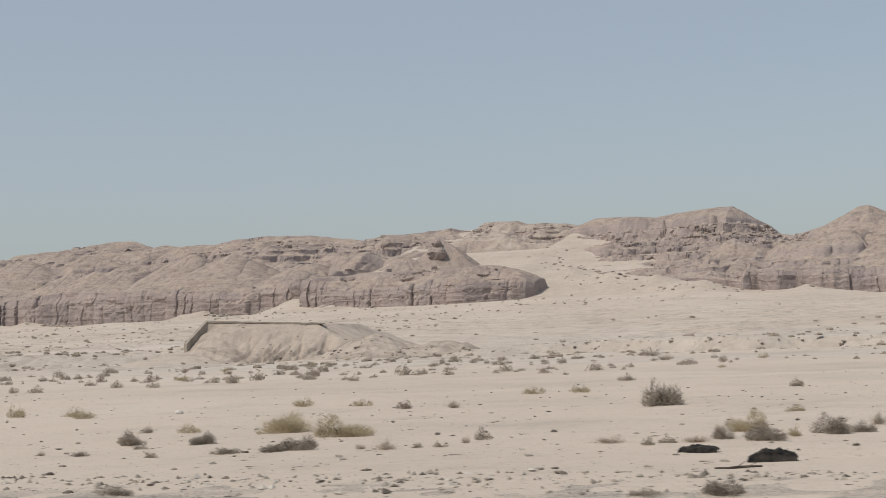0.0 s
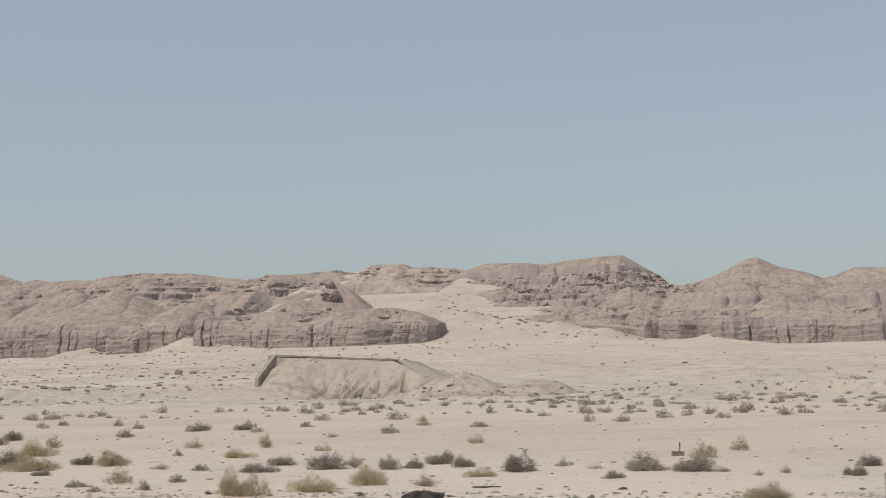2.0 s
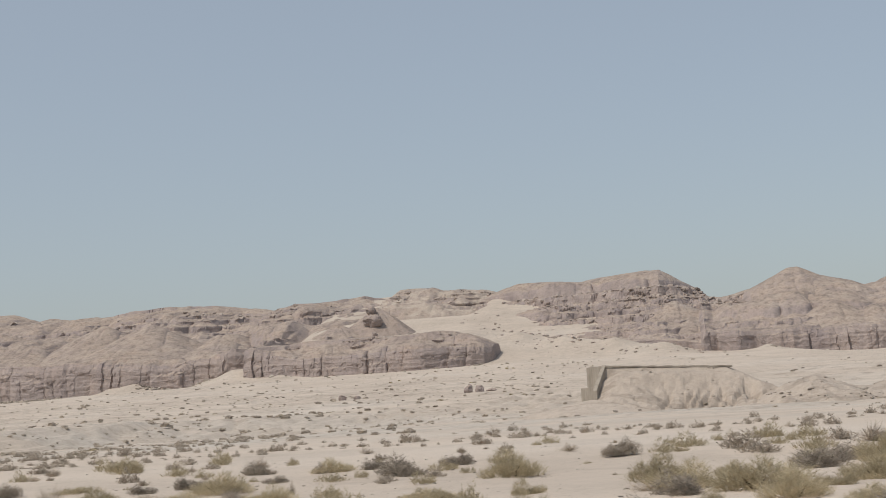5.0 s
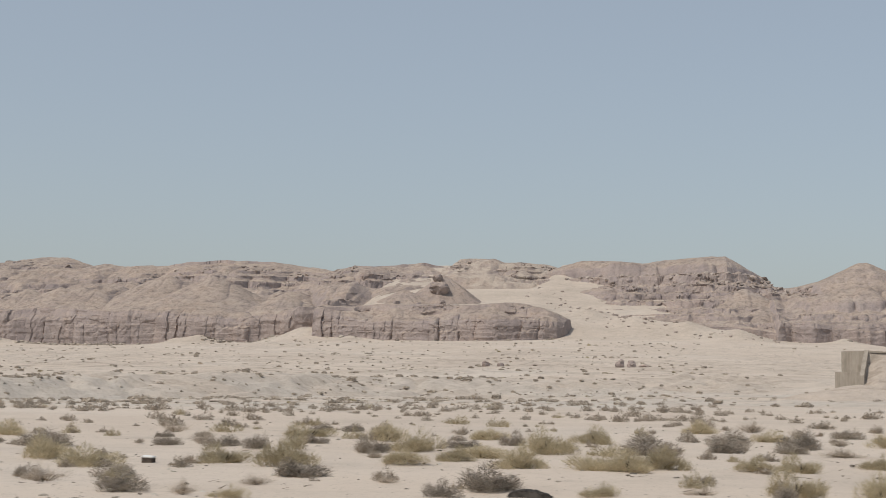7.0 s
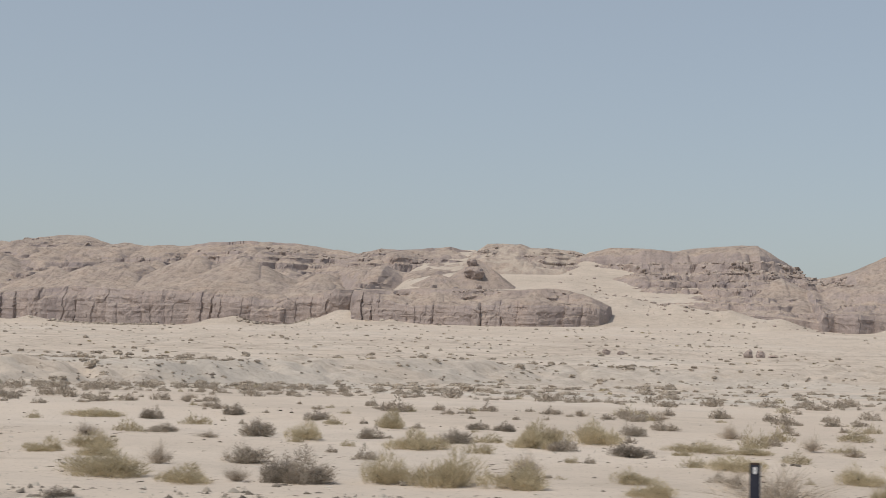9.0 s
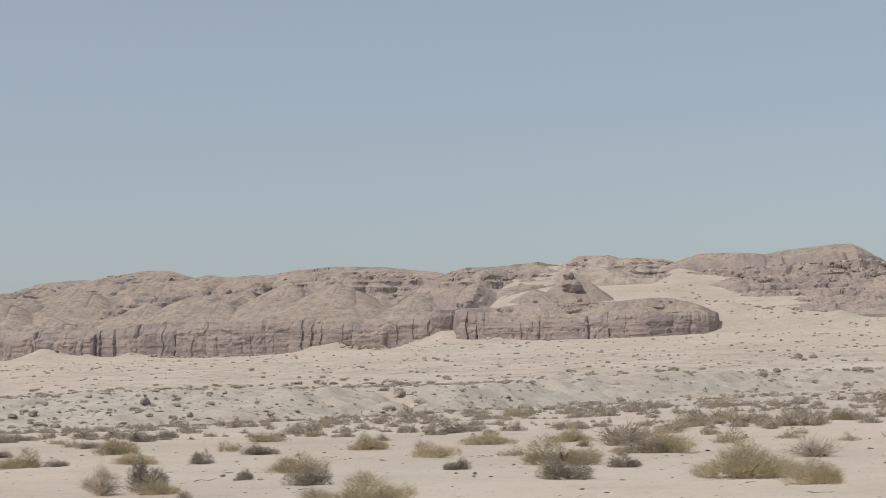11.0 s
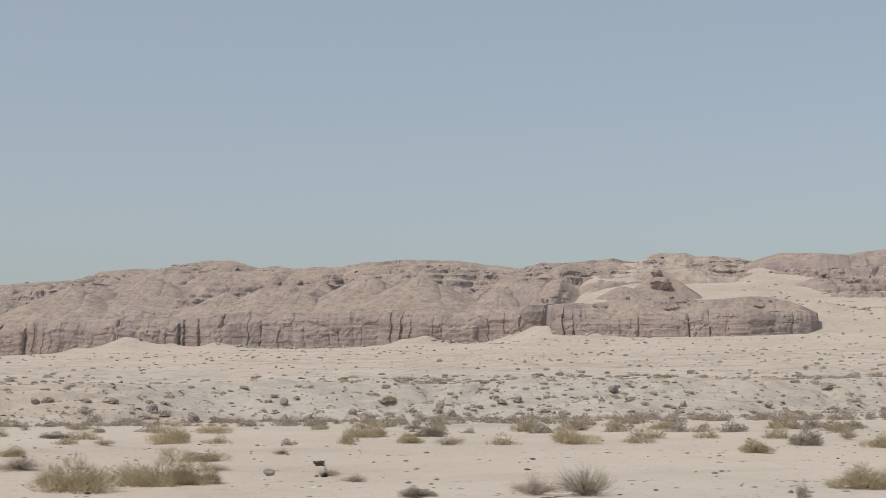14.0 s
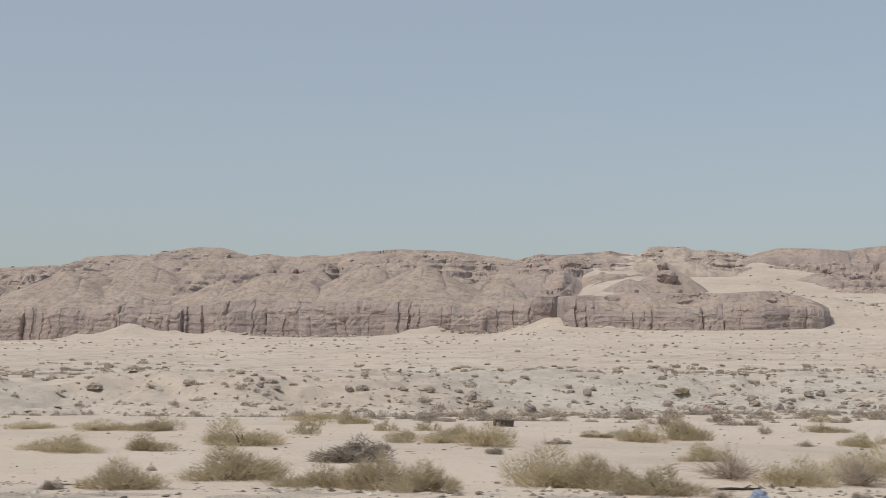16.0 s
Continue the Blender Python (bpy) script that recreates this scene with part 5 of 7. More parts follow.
shrub("d", -304.9, 86.2, 0.96, 0.33)
shrub("o", -305.2, 45.5, 1.01, 0.45)
shrub("g", -306.9, 46.2, 0.86, 0.42)
shrub("o", -307.1, 42.5, 1.42, 0.42)
shrub("d", -307.7, 30.2, 0.90, 0.69)
shrub("g", -308.2, 33.8, 1.88, 0.82)
shrub("d", -308.9, 45.8, 0.68, 0.38)
shrub("d", -309.0, 42.0, 0.62, 0.41)
shrub("d", -309.5, 34.8, 0.77, 0.26)
shrub("o", -310.0, 61.2, 1.59, 0.51)
shrub("o", -310.2, 47.8, 1.06, 0.43)
shrub("g", -310.7, 36.0, 1.07, 0.46)
shrub("g", -311.3, 33.5, 1.61, 0.51)
shrub("o", -312.0, 62.0, 2.30, 0.61)
shrub("g", -312.4, 38.5, 0.86, 0.26)
shrub("o", -312.7, 32.8, 1.34, 0.50)
shrub("d", -313.0, 45.5, 1.18, 0.55)
shrub("d", -313.7, 39.2, 1.02, 0.65)
shrub("o", -314.0, 63.2, 1.88, 0.53)
shrub("d", -314.4, 36.5, 1.76, 0.55)
shrub("g", -315.5, 36.2, 0.67, 0.38)
shrub("g", -315.8, 29.8, 0.66, 0.18)
shrub("g", -316.0, 33.8, 0.75, 0.38)
shrub("d", -316.3, 91.5, 1.36, 0.41)
shrub("g", -316.6, 77.2, 1.72, 0.47)
shrub("o", -316.7, 55.0, 2.24, 0.75)
shrub("g", -317.1, 65.8, 0.98, 0.75)
shrub("o", -317.4, 29.8, 1.21, 0.74)
shrub("g", -317.9, 41.8, 0.93, 0.47)
shrub("d", -318.9, 60.2, 1.79, 0.77)
shrub("g", -319.0, 39.0, 0.72, 0.32)
shrub("d", -319.5, 84.8, 1.26, 0.38)
shrub("g", -320.0, 34.0, 0.76, 0.72)
shrub("o", -320.3, 30.5, 1.81, 0.81)
shrub("d", -320.3, 38.2, 1.28, 0.49)
shrub("o", -321.0, 73.2, 1.36, 0.39)
shrub("o", -321.9, 35.5, 1.18, 0.59)
shrub("g", -322.1, 50.8, 0.94, 0.54)
shrub("d", -323.2, 36.8, 2.04, 0.64)
shrub("o", -323.2, 33.2, 1.73, 0.80)
shrub("o", -323.8, 52.5, 1.17, 0.52)
shrub("d", -323.9, 71.2, 1.32, 0.38)
shrub("d", -324.3, 77.5, 1.15, 0.41)
shrub("d", -325.5, 69.5, 1.29, 0.47)
shrub("o", -326.1, 30.0, 3.11, 0.57)
shrub("o", -326.2, 52.5, 1.17, 0.60)
shrub("o", -326.4, 44.5, 1.15, 0.84)
shrub("g", -328.0, 39.5, 1.03, 0.45)
shrub("g", -329.3, 29.8, 0.55, 0.18)
shrub("d", -329.8, 52.0, 1.16, 0.47)
shrub("o", -330.4, 35.0, 1.69, 0.48)
shrub("g", -330.7, 30.2, 0.90, 0.18)
shrub("d", -332.1, 44.5, 0.99, 0.87)
shrub("o", -332.7, 40.8, 0.91, 0.40)
shrub("o", -332.7, 35.8, 1.19, 0.65)
shrub("g", -332.7, 29.8, 0.55, 0.11)
shrub("g", -333.1, 57.5, 0.85, 0.43)
shrub("g", -335.2, 40.8, 1.06, 0.37)
shrub("o", -335.5, 59.2, 2.20, 0.76)
shrub("o", -335.6, 32.5, 2.17, 0.74)
shrub("o", -336.3, 54.8, 1.62, 0.66)
shrub("g", -337.8, 41.5, 0.55, 0.41)
shrub("o", -339.7, 35.0, 1.56, 0.79)
shrub("d", -340.5, 87.0, 1.29, 0.39)
shrub("g", -340.9, 30.8, 0.57, 0.23)
shrub("o", -341.4, 42.8, 1.43, 0.55)
shrub("o", -341.5, 60.8, 1.13, 0.51)
shrub("g", -342.1, 68.2, 0.76, 0.46)
shrub("o", -343.4, 36.5, 0.95, 0.55)
shrub("d", -344.2, 62.2, 1.15, 0.71)
shrub("o", -344.4, 35.8, 1.33, 0.49)
shrub("o", -346.3, 54.0, 1.20, 0.45)
shrub("g", -350.3, 33.2, 1.23, 0.70)
shrub("o", -350.3, 88.0, 1.63, 0.53)
shrub("g", -351.4, 33.2, 0.99, 0.45)
shrub("o", -353.4, 64.0, 1.90, 0.68)
shrub("d", -353.6, 31.8, 0.71, 0.24)
shrub("g", -356.3, 37.8, 0.70, 0.23)
shrub("g", -357.3, 39.0, 0.58, 0.29)
shrub("g", -358.1, 62.5, 1.16, 0.43)
shrub("o", -359.7, 35.8, 1.06, 0.49)
shrub("o", -360.1, 64.2, 1.19, 0.44)
shrub("o", -360.6, 35.5, 1.71, 0.81)
shrub("d", -360.8, 73.0, 1.62, 0.55)
shrub("g", -361.2, 41.8, 1.08, 0.22)
shrub("o", -361.7, 33.5, 1.61, 0.76)
shrub("g", -361.7, 50.5, 0.56, 0.23)
shrub("o", -362.9, 46.2, 1.20, 0.31)
shrub("o", -363.3, 70.5, 1.57, 0.64)
shrub("g", -364.6, 49.8, 0.66, 0.23)
shrub("g", -365.2, 42.0, 0.47, 0.16)
shrub("g", -366.9, 41.8, 1.39, 0.44)
shrub("o", -367.1, 31.5, 2.57, 0.69)
shrub("g", -368.4, 29.8, 0.33, 0.22)
shrub("o", -370.1, 63.5, 2.12, 0.82)
shrub("o", -370.8, 49.8, 1.11, 0.34)
shrub("g", -372.3, 61.5, 0.91, 0.33)
shrub("o", -372.7, 77.2, 1.72, 0.41)
shrub("g", -374.0, 35.8, 0.93, 0.41)
shrub("d", -375.5, 43.8, 1.62, 0.40)
shrub("g", -375.6, 34.0, 0.50, 0.31)
shrub("o", -377.2, 33.5, 1.49, 0.58)
shrub("o", -378.5, 33.5, 0.87, 0.28)
shrub("d", -378.5, 71.0, 1.32, 0.32)
shrub("o", -378.9, 61.5, 1.60, 0.46)
shrub("g", -379.8, 45.2, 1.01, 0.51)
shrub("o", -380.4, 42.5, 1.42, 0.90)
shrub("o", -380.6, 52.5, 0.97, 0.32)
shrub("o", -381.3, 57.8, 1.50, 0.65)
shrub("g", -381.7, 30.8, 0.46, 0.40)
shrub("o", -381.9, 33.0, 1.47, 0.62)
shrub("g", -382.4, 44.5, 0.49, 0.27)
shrub("g", -382.9, 38.8, 1.15, 0.67)
shrub("o", -383.0, 30.8, 1.25, 0.77)
shrub("g", -384.2, 40.5, 0.75, 0.46)
shrub("g", -384.3, 33.2, 0.49, 0.33)
shrub("g", -384.8, 61.2, 0.82, 0.51)
shrub("d", -385.2, 30.2, 0.79, 0.46)
shrub("g", -385.3, 34.0, 0.50, 0.26)
shrub("g", -385.5, 52.2, 0.58, 0.32)
shrub("o", -386.4, 34.8, 1.03, 0.45)
shrub("o", -387.1, 35.2, 1.44, 0.88)
shrub("d", -387.4, 31.8, 0.42, 0.24)
shrub("o", -388.2, 33.8, 1.25, 0.56)
shrub("o", -388.6, 40.8, 1.66, 0.71)
shrub("g", -389.6, 34.0, 1.01, 0.51)
shrub("g", -390.2, 38.2, 0.71, 0.38)
shrub("o", -390.5, 67.8, 1.76, 0.36)
shrub("o", -390.7, 55.0, 1.22, 0.46)
shrub("g", -392.1, 31.5, 0.70, 0.52)
shrub("o", -392.5, 37.8, 2.10, 0.66)
shrub("g", -392.5, 54.2, 0.80, 0.25)
shrub("g", -393.2, 64.5, 0.57, 0.49)
shrub("g", -393.3, 34.0, 1.39, 0.77)
shrub("d", -393.8, 30.0, 0.44, 0.23)
shrub("o", -394.6, 33.8, 1.38, 0.59)
shrub("g", -395.9, 35.5, 1.58, 0.72)
shrub("o", -396.1, 44.8, 1.33, 0.51)
shrub("g", -396.3, 30.0, 0.44, 0.23)
shrub("o", -396.5, 59.2, 1.67, 0.81)
shrub("o", -397.5, 30.8, 1.60, 0.53)
shrub("o", -398.1, 57.8, 1.50, 0.61)
shrub("o", -398.7, 32.5, 1.45, 0.69)
shrub("g", -399.0, 64.8, 0.96, 0.29)
shrub("o", -399.6, 33.0, 1.84, 0.82)
shrub("o", -399.6, 59.8, 1.33, 0.27)
shrub("d", -400.1, 37.0, 0.55, 0.22)
shrub("d", -400.8, 53.2, 0.79, 0.20)
shrub("o", -402.0, 30.8, 1.25, 0.58)
shrub("d", -402.3, 46.8, 0.52, 0.25)
shrub("o", -403.0, 51.5, 1.53, 0.78)
shrub("o", -403.3, 32.2, 1.43, 0.73)
shrub("o", -404.6, 32.5, 1.57, 0.49)
shrub("o", -404.6, 53.0, 1.57, 0.44)
shrub("o", -405.0, 58.8, 1.31, 0.53)
shrub("d", -405.6, 41.5, 2.00, 0.63)
shrub("d", -405.8, 47.5, 0.53, 0.25)
shrub("o", -406.6, 33.8, 2.00, 0.77)
shrub("o", -406.8, 58.0, 1.08, 0.35)
shrub("o", -408.1, 30.5, 1.47, 0.58)
shrub("d", -409.4, 30.0, 0.44, 0.23)
shrub("o", -410.5, 48.8, 2.35, 0.81)
shrub("o", -411.7, 72.8, 1.62, 0.55)
shrub("o", -412.7, 45.8, 1.36, 0.52)
shrub("o", -414.9, 44.8, 2.16, 0.47)
shrub("o", -415.2, 80.5, 2.39, 0.49)
shrub("o", -418.8, 65.5, 1.94, 0.59)
shrub("o", -421.1, 65.2, 2.18, 0.44)
shrub("o", -425.0, 67.0, 1.99, 0.35)
small_shrub("o", -0.9, 36.5, 0.38, 0.22)
small_shrub("o", -1.9, 50.0, 0.56, 0.19)
small_shrub("d", -3.5, 34.5, 0.36, 0.16)
small_shrub("d", -3.8, 75.8, 0.62, 0.34)
small_shrub("d", -3.8, 33.8, 0.23, 0.20)
small_shrub("d", -8.5, 37.3, 0.41, 0.28)
small_shrub("d", -8.9, 35.0, 0.31, 0.11)
small_shrub("d", -9.5, 35.2, 0.24, 0.13)
small_shrub("o", -13.2, 71.2, 0.90, 0.32)
small_shrub("d", -14.7, 91.5, 0.88, 0.35)
small_shrub("o", -15.4, 71.0, 0.90, 0.32)
small_shrub("d", -15.7, 33.8, 0.28, 0.15)
small_shrub("d", -17.2, 133.0, 1.97, 0.50)
small_shrub("d", -17.2, 36.2, 0.40, 0.16)
small_shrub("d", -17.3, 57.8, 0.51, 0.31)
small_shrub("o", -19.6, 43.8, 0.65, 0.26)
small_shrub("o", -21.5, 64.5, 0.81, 0.29)
small_shrub("o", -24.8, 65.8, 0.88, 0.35)
small_shrub("o", -30.9, 57.2, 0.81, 0.39)
small_shrub("d", -31.7, 150.0, 1.00, 0.57)
small_shrub("o", -32.0, 51.0, 0.57, 0.31)
small_shrub("o", -32.5, 59.2, 0.83, 0.40)
small_shrub("o", -34.8, 52.5, 0.66, 0.40)
small_shrub("o", -35.1, 59.0, 0.79, 0.45)
small_shrub("o", -36.6, 38.2, 0.71, 0.23)
small_shrub("o", -38.0, 47.5, 0.67, 0.25)
small_shrub("d", -38.6, 127.3, 0.85, 0.48)
small_shrub("d", -44.5, 42.0, 0.37, 0.32)
small_shrub("d", -48.3, 161.0, 1.31, 0.49)
small_shrub("d", -48.5, 110.2, 1.23, 0.50)
small_shrub("o", -51.4, 58.5, 0.61, 0.44)
small_shrub("o", -52.6, 53.8, 1.00, 0.45)
small_shrub("d", -52.6, 105.2, 1.17, 0.40)
small_shrub("d", -55.3, 121.5, 1.17, 0.46)
small_shrub("o", -55.4, 44.5, 0.56, 0.17)
small_shrub("d", -56.5, 46.5, 0.45, 0.21)
small_shrub("d", -56.5, 106.8, 1.19, 0.56)
small_shrub("d", -58.7, 99.0, 1.25, 0.45)
small_shrub("d", -60.9, 99.5, 0.89, 0.45)
small_shrub("d", -61.8, 151.0, 1.12, 0.57)
small_shrub("o", -62.0, 33.8, 0.63, 0.51)
small_shrub("o", -62.6, 67.0, 0.65, 0.35)
small_shrub("o", -63.9, 126.5, 1.41, 0.67)
small_shrub("d", -65.1, 35.2, 0.31, 0.24)
small_shrub("d", -66.0, 39.8, 0.38, 0.21)
small_shrub("d", -66.4, 91.0, 1.01, 0.34)
small_shrub("o", -67.2, 58.8, 0.65, 0.27)
small_shrub("o", -67.5, 39.5, 0.73, 0.45)
small_shrub("d", -67.5, 45.8, 0.41, 0.21)
small_shrub("d", -69.1, 79.0, 0.82, 0.36)
small_shrub("o", -70.4, 62.0, 0.64, 0.52)
small_shrub("o", -70.7, 95.8, 0.99, 0.43)
small_shrub("d", -71.6, 55.0, 0.33, 0.25)
small_shrub("o", -71.7, 35.5, 0.58, 0.46)
small_shrub("d", -72.5, 133.0, 1.28, 0.70)
small_shrub("o", -73.9, 63.2, 0.70, 0.38)
small_shrub("d", -74.3, 113.2, 1.01, 0.43)
small_shrub("o", -76.9, 115.5, 1.97, 0.61)
small_shrub("d", -78.2, 95.5, 0.78, 0.36)
small_shrub("o", -79.1, 88.2, 0.98, 0.33)
small_shrub("d", -80.4, 42.0, 0.31, 0.22)
small_shrub("o", -81.4, 65.8, 0.83, 0.50)
small_shrub("d", -82.2, 40.8, 0.36, 0.25)
small_shrub("d", -82.4, 97.2, 0.72, 0.44)
small_shrub("d", -82.7, 116.0, 1.46, 0.53)
small_shrub("d", -83.5, 79.2, 0.76, 0.42)
small_shrub("o", -84.8, 43.5, 0.55, 0.23)
small_shrub("o", -86.1, 40.5, 0.66, 0.46)
small_shrub("o", -87.3, 56.2, 0.63, 0.51)
small_shrub("d", -90.2, 97.8, 0.72, 0.37)
small_shrub("o", -91.5, 72.5, 1.08, 0.49)
small_shrub("o", -91.9, 36.8, 0.68, 0.33)
small_shrub("o", -92.0, 62.0, 1.15, 0.52)
small_shrub("d", -92.3, 50.2, 0.48, 0.27)
small_shrub("o", -93.7, 76.0, 1.13, 0.52)
small_shrub("o", -95.5, 57.0, 1.06, 0.34)
small_shrub("d", -95.9, 73.0, 0.70, 0.33)
small_shrub("d", -96.0, 108.5, 0.97, 0.57)
small_shrub("d", -98.4, 77.0, 0.57, 0.35)
small_shrub("d", -99.7, 103.8, 1.00, 0.47)
small_shrub("d", -100.9, 109.8, 0.98, 0.41)
small_shrub("d", -102.6, 98.7, 0.73, 0.37)
small_shrub("d", -103.7, 78.0, 0.69, 0.24)
small_shrub("d", -104.4, 97.8, 0.87, 0.44)
small_shrub("d", -108.6, 124.8, 1.20, 0.57)
small_shrub("d", -109.2, 152.0, 1.58, 0.69)
small_shrub("d", -126.6, 117.8, 1.31, 0.45)
small_shrub("o", -135.1, 68.5, 1.27, 0.52)
small_shrub("o", -135.8, 98.0, 1.45, 0.52)
small_shrub("o", -136.1, 54.5, 0.85, 0.41)
small_shrub("o", -136.1, 42.2, 0.78, 0.42)
small_shrub("o", -137.2, 66.0, 1.22, 0.40)
small_shrub("d", -137.6, 126.2, 1.31, 0.48)
small_shrub("o", -137.8, 47.2, 0.88, 0.32)
small_shrub("d", -140.4, 52.8, 0.27, 0.36)
small_shrub("o", -140.9, 61.0, 1.13, 0.51)
small_shrub("d", -141.0, 106.8, 1.19, 0.48)
small_shrub("d", -143.4, 69.5, 0.77, 0.42)
small_shrub("o", -144.4, 60.0, 0.89, 0.41)
small_shrub("d", -144.6, 127.5, 1.13, 0.48)
small_shrub("o", -145.5, 41.0, 0.76, 0.53)
small_shrub("g", -148.4, 102.8, 1.14, 0.47)
small_shrub("o", -151.3, 72.8, 1.19, 0.60)
small_shrub("o", -153.1, 38.2, 0.71, 0.29)
small_shrub("o", -153.2, 52.5, 0.97, 0.48)
small_shrub("d", -154.5, 88.5, 0.98, 0.33)
small_shrub("o", -156.3, 95.8, 1.78, 0.80)
small_shrub("d", -159.5, 116.8, 0.87, 0.44)
small_shrub("d", -160.8, 103.2, 1.53, 0.47)
small_shrub("o", -161.0, 76.8, 1.14, 0.52)
small_shrub("o", -163.3, 95.0, 1.76, 0.79)
small_shrub("d", -168.1, 95.5, 1.20, 0.43)
small_shrub("o", -168.4, 115.8, 1.29, 0.44)
small_shrub("o", -178.0, 77.5, 0.86, 0.41)
small_shrub("o", -178.4, 53.5, 0.99, 0.32)
small_shrub("d", -180.3, 76.5, 0.68, 0.29)
small_shrub("o", -186.5, 89.5, 1.33, 0.47)
small_shrub("d", -189.0, 41.0, 0.46, 0.28)
small_shrub("o", -189.1, 53.8, 0.88, 0.73)
small_shrub("o", -189.8, 95.0, 1.41, 0.50)
small_shrub("o", -190.3, 68.8, 1.02, 0.47)
small_shrub("d", -193.6, 39.2, 0.44, 0.24)
small_shrub("d", -197.5, 88.0, 0.98, 0.40)
small_shrub("d", -197.7, 126.8, 1.88, 0.48)
small_shrub("o", -198.6, 76.0, 1.41, 0.46)
small_shrub("d", -201.2, 85.0, 0.95, 0.45)
small_shrub("o", -204.0, 52.0, 0.77, 0.31)
small_shrub("o", -204.4, 70.5, 0.94, 0.43)
small_shrub("o", -204.5, 47.8, 0.53, 0.40)
small_shrub("o", -204.9, 102.8, 1.52, 0.54)
small_shrub("d", -207.0, 51.5, 0.57, 0.27)
small_shrub("d", -208.2, 124.8, 1.11, 0.47)
small_shrub("d", -208.2, 102.2, 1.52, 0.54)
small_shrub("d", -209.7, 113.8, 1.10, 0.43)
small_shrub("d", -210.8, 69.5, 0.67, 0.21)
small_shrub("d", -212.4, 105.0, 1.56, 0.56)
small_shrub("o", -213.3, 64.5, 1.20, 0.44)
small_shrub("o", -215.7, 36.0, 0.67, 0.33)
small_shrub("d", -215.7, 97.0, 1.08, 0.37)
small_shrub("o", -216.6, 52.0, 0.77, 0.35)
small_shrub("d", -217.1, 138.0, 2.25, 0.73)
small_shrub("o", -217.9, 63.5, 1.18, 0.48)
small_shrub("d", -218.7, 30.2, 0.27, 0.27)
small_shrub("o", -219.4, 52.5, 0.97, 0.24)
small_shrub("d", -219.6, 89.5, 0.80, 0.41)
small_shrub("o", -220.5, 29.5, 0.55, 0.40)
small_shrub("o", -221.0, 61.0, 1.13, 0.55)
small_shrub("d", -221.4, 57.2, 0.55, 0.35)
small_shrub("o", -221.6, 43.8, 0.75, 0.30)
small_shrub("d", -221.8, 131.0, 1.94, 0.79)
small_shrub("o", -222.2, 54.0, 1.00, 0.57)
small_shrub("o", -224.7, 45.8, 0.51, 0.24)
small_shrub("o", -225.5, 123.8, 2.11, 0.56)
small_shrub("d", -226.7, 76.2, 0.85, 0.40)
small_shrub("d", -227.5, 84.2, 0.81, 0.45)
small_shrub("o", -228.2, 63.5, 1.18, 0.43)
small_shrub("o", -231.0, 52.2, 0.97, 0.28)
small_shrub("o", -238.7, 63.2, 0.84, 0.33)
small_shrub("o", -242.8, 50.2, 0.93, 0.38)
small_shrub("o", -244.0, 61.5, 1.14, 0.37)
small_shrub("o", -251.5, 63.0, 0.70, 0.29)
small_shrub("o", -280.6, 52.0, 0.96, 0.28)
small_shrub("o", -281.5, 150.0, 3.34, 0.79)
small_shrub("o", -285.4, 138.0, 2.56, 0.73)
small_shrub("d", -285.6, 33.5, 0.37, 0.20)
small_shrub("o", -292.1, 142.0, 3.16, 0.75)
small_shrub("o", -293.2, 60.8, 0.90, 0.37)
small_shrub("d", -295.1, 113.8, 1.18, 0.34)
small_shrub("d", -297.8, 104.8, 1.17, 0.48)
small_shrub("d", -300.3, 95.5, 1.06, 0.36)
small_shrub("o", -304.4, 58.5, 0.95, 0.44)
small_shrub("o", -304.8, 72.2, 0.80, 0.38)
small_shrub("o", -305.3, 158.0, 2.93, 1.19)
small_shrub("o", -307.3, 76.2, 0.85, 0.29)
small_shrub("d", -308.4, 99.8, 1.48, 0.45)
small_shrub("d", -310.0, 71.8, 0.69, 0.49)
small_shrub("d", -312.6, 80.2, 0.89, 0.42)
small_shrub("d", -313.8, 95.2, 1.41, 0.58)
small_shrub("d", -317.6, 98.5, 1.24, 0.52)
small_shrub("o", -319.3, 67.0, 0.99, 0.46)
small_shrub("o", -321.3, 84.2, 0.94, 0.64)
small_shrub("d", -321.6, 98.7, 1.24, 0.45)
small_shrub("d", -325.8, 97.8, 1.45, 0.37)
small_shrub("o", -328.8, 63.0, 0.93, 0.62)
small_shrub("o", -329.1, 80.8, 1.50, 0.24)
small_shrub("o", -329.2, 73.0, 0.81, 0.28)
small_shrub("d", -330.8, 95.2, 1.41, 0.36)
small_shrub("o", -331.2, 66.8, 0.74, 0.40)
small_shrub("d", -332.0, 60.2, 0.67, 0.32)
small_shrub("o", -332.3, 82.0, 1.22, 0.50)
small_shrub("o", -334.7, 77.8, 1.15, 0.41)
small_shrub("o", -335.2, 93.5, 1.39, 0.35)
small_shrub("d", -337.9, 132.0, 1.47, 0.50)
small_shrub("o", -338.9, 62.2, 0.92, 0.38)
small_shrub("o", -341.9, 75.5, 1.12, 0.68)
small_shrub("o", -342.2, 177.0, 2.62, 0.67)
small_shrub("o", -342.4, 38.2, 0.71, 0.32)
small_shrub("o", -343.3, 101.0, 1.50, 0.92)
small_shrub("o", -343.7, 125.0, 2.32, 0.57)
small_shrub("o", -344.1, 85.2, 1.58, 0.64)
small_shrub("o", -345.0, 69.0, 1.02, 0.52)
small_shrub("d", -345.9, 32.5, 0.24, 0.29)
small_shrub("o", -347.9, 69.0, 1.02, 0.42)
small_shrub("d", -348.3, 145.0, 2.15, 0.55)
small_shrub("o", -350.4, 69.2, 1.28, 0.47)
small_shrub("o", -350.7, 64.2, 1.19, 0.44)
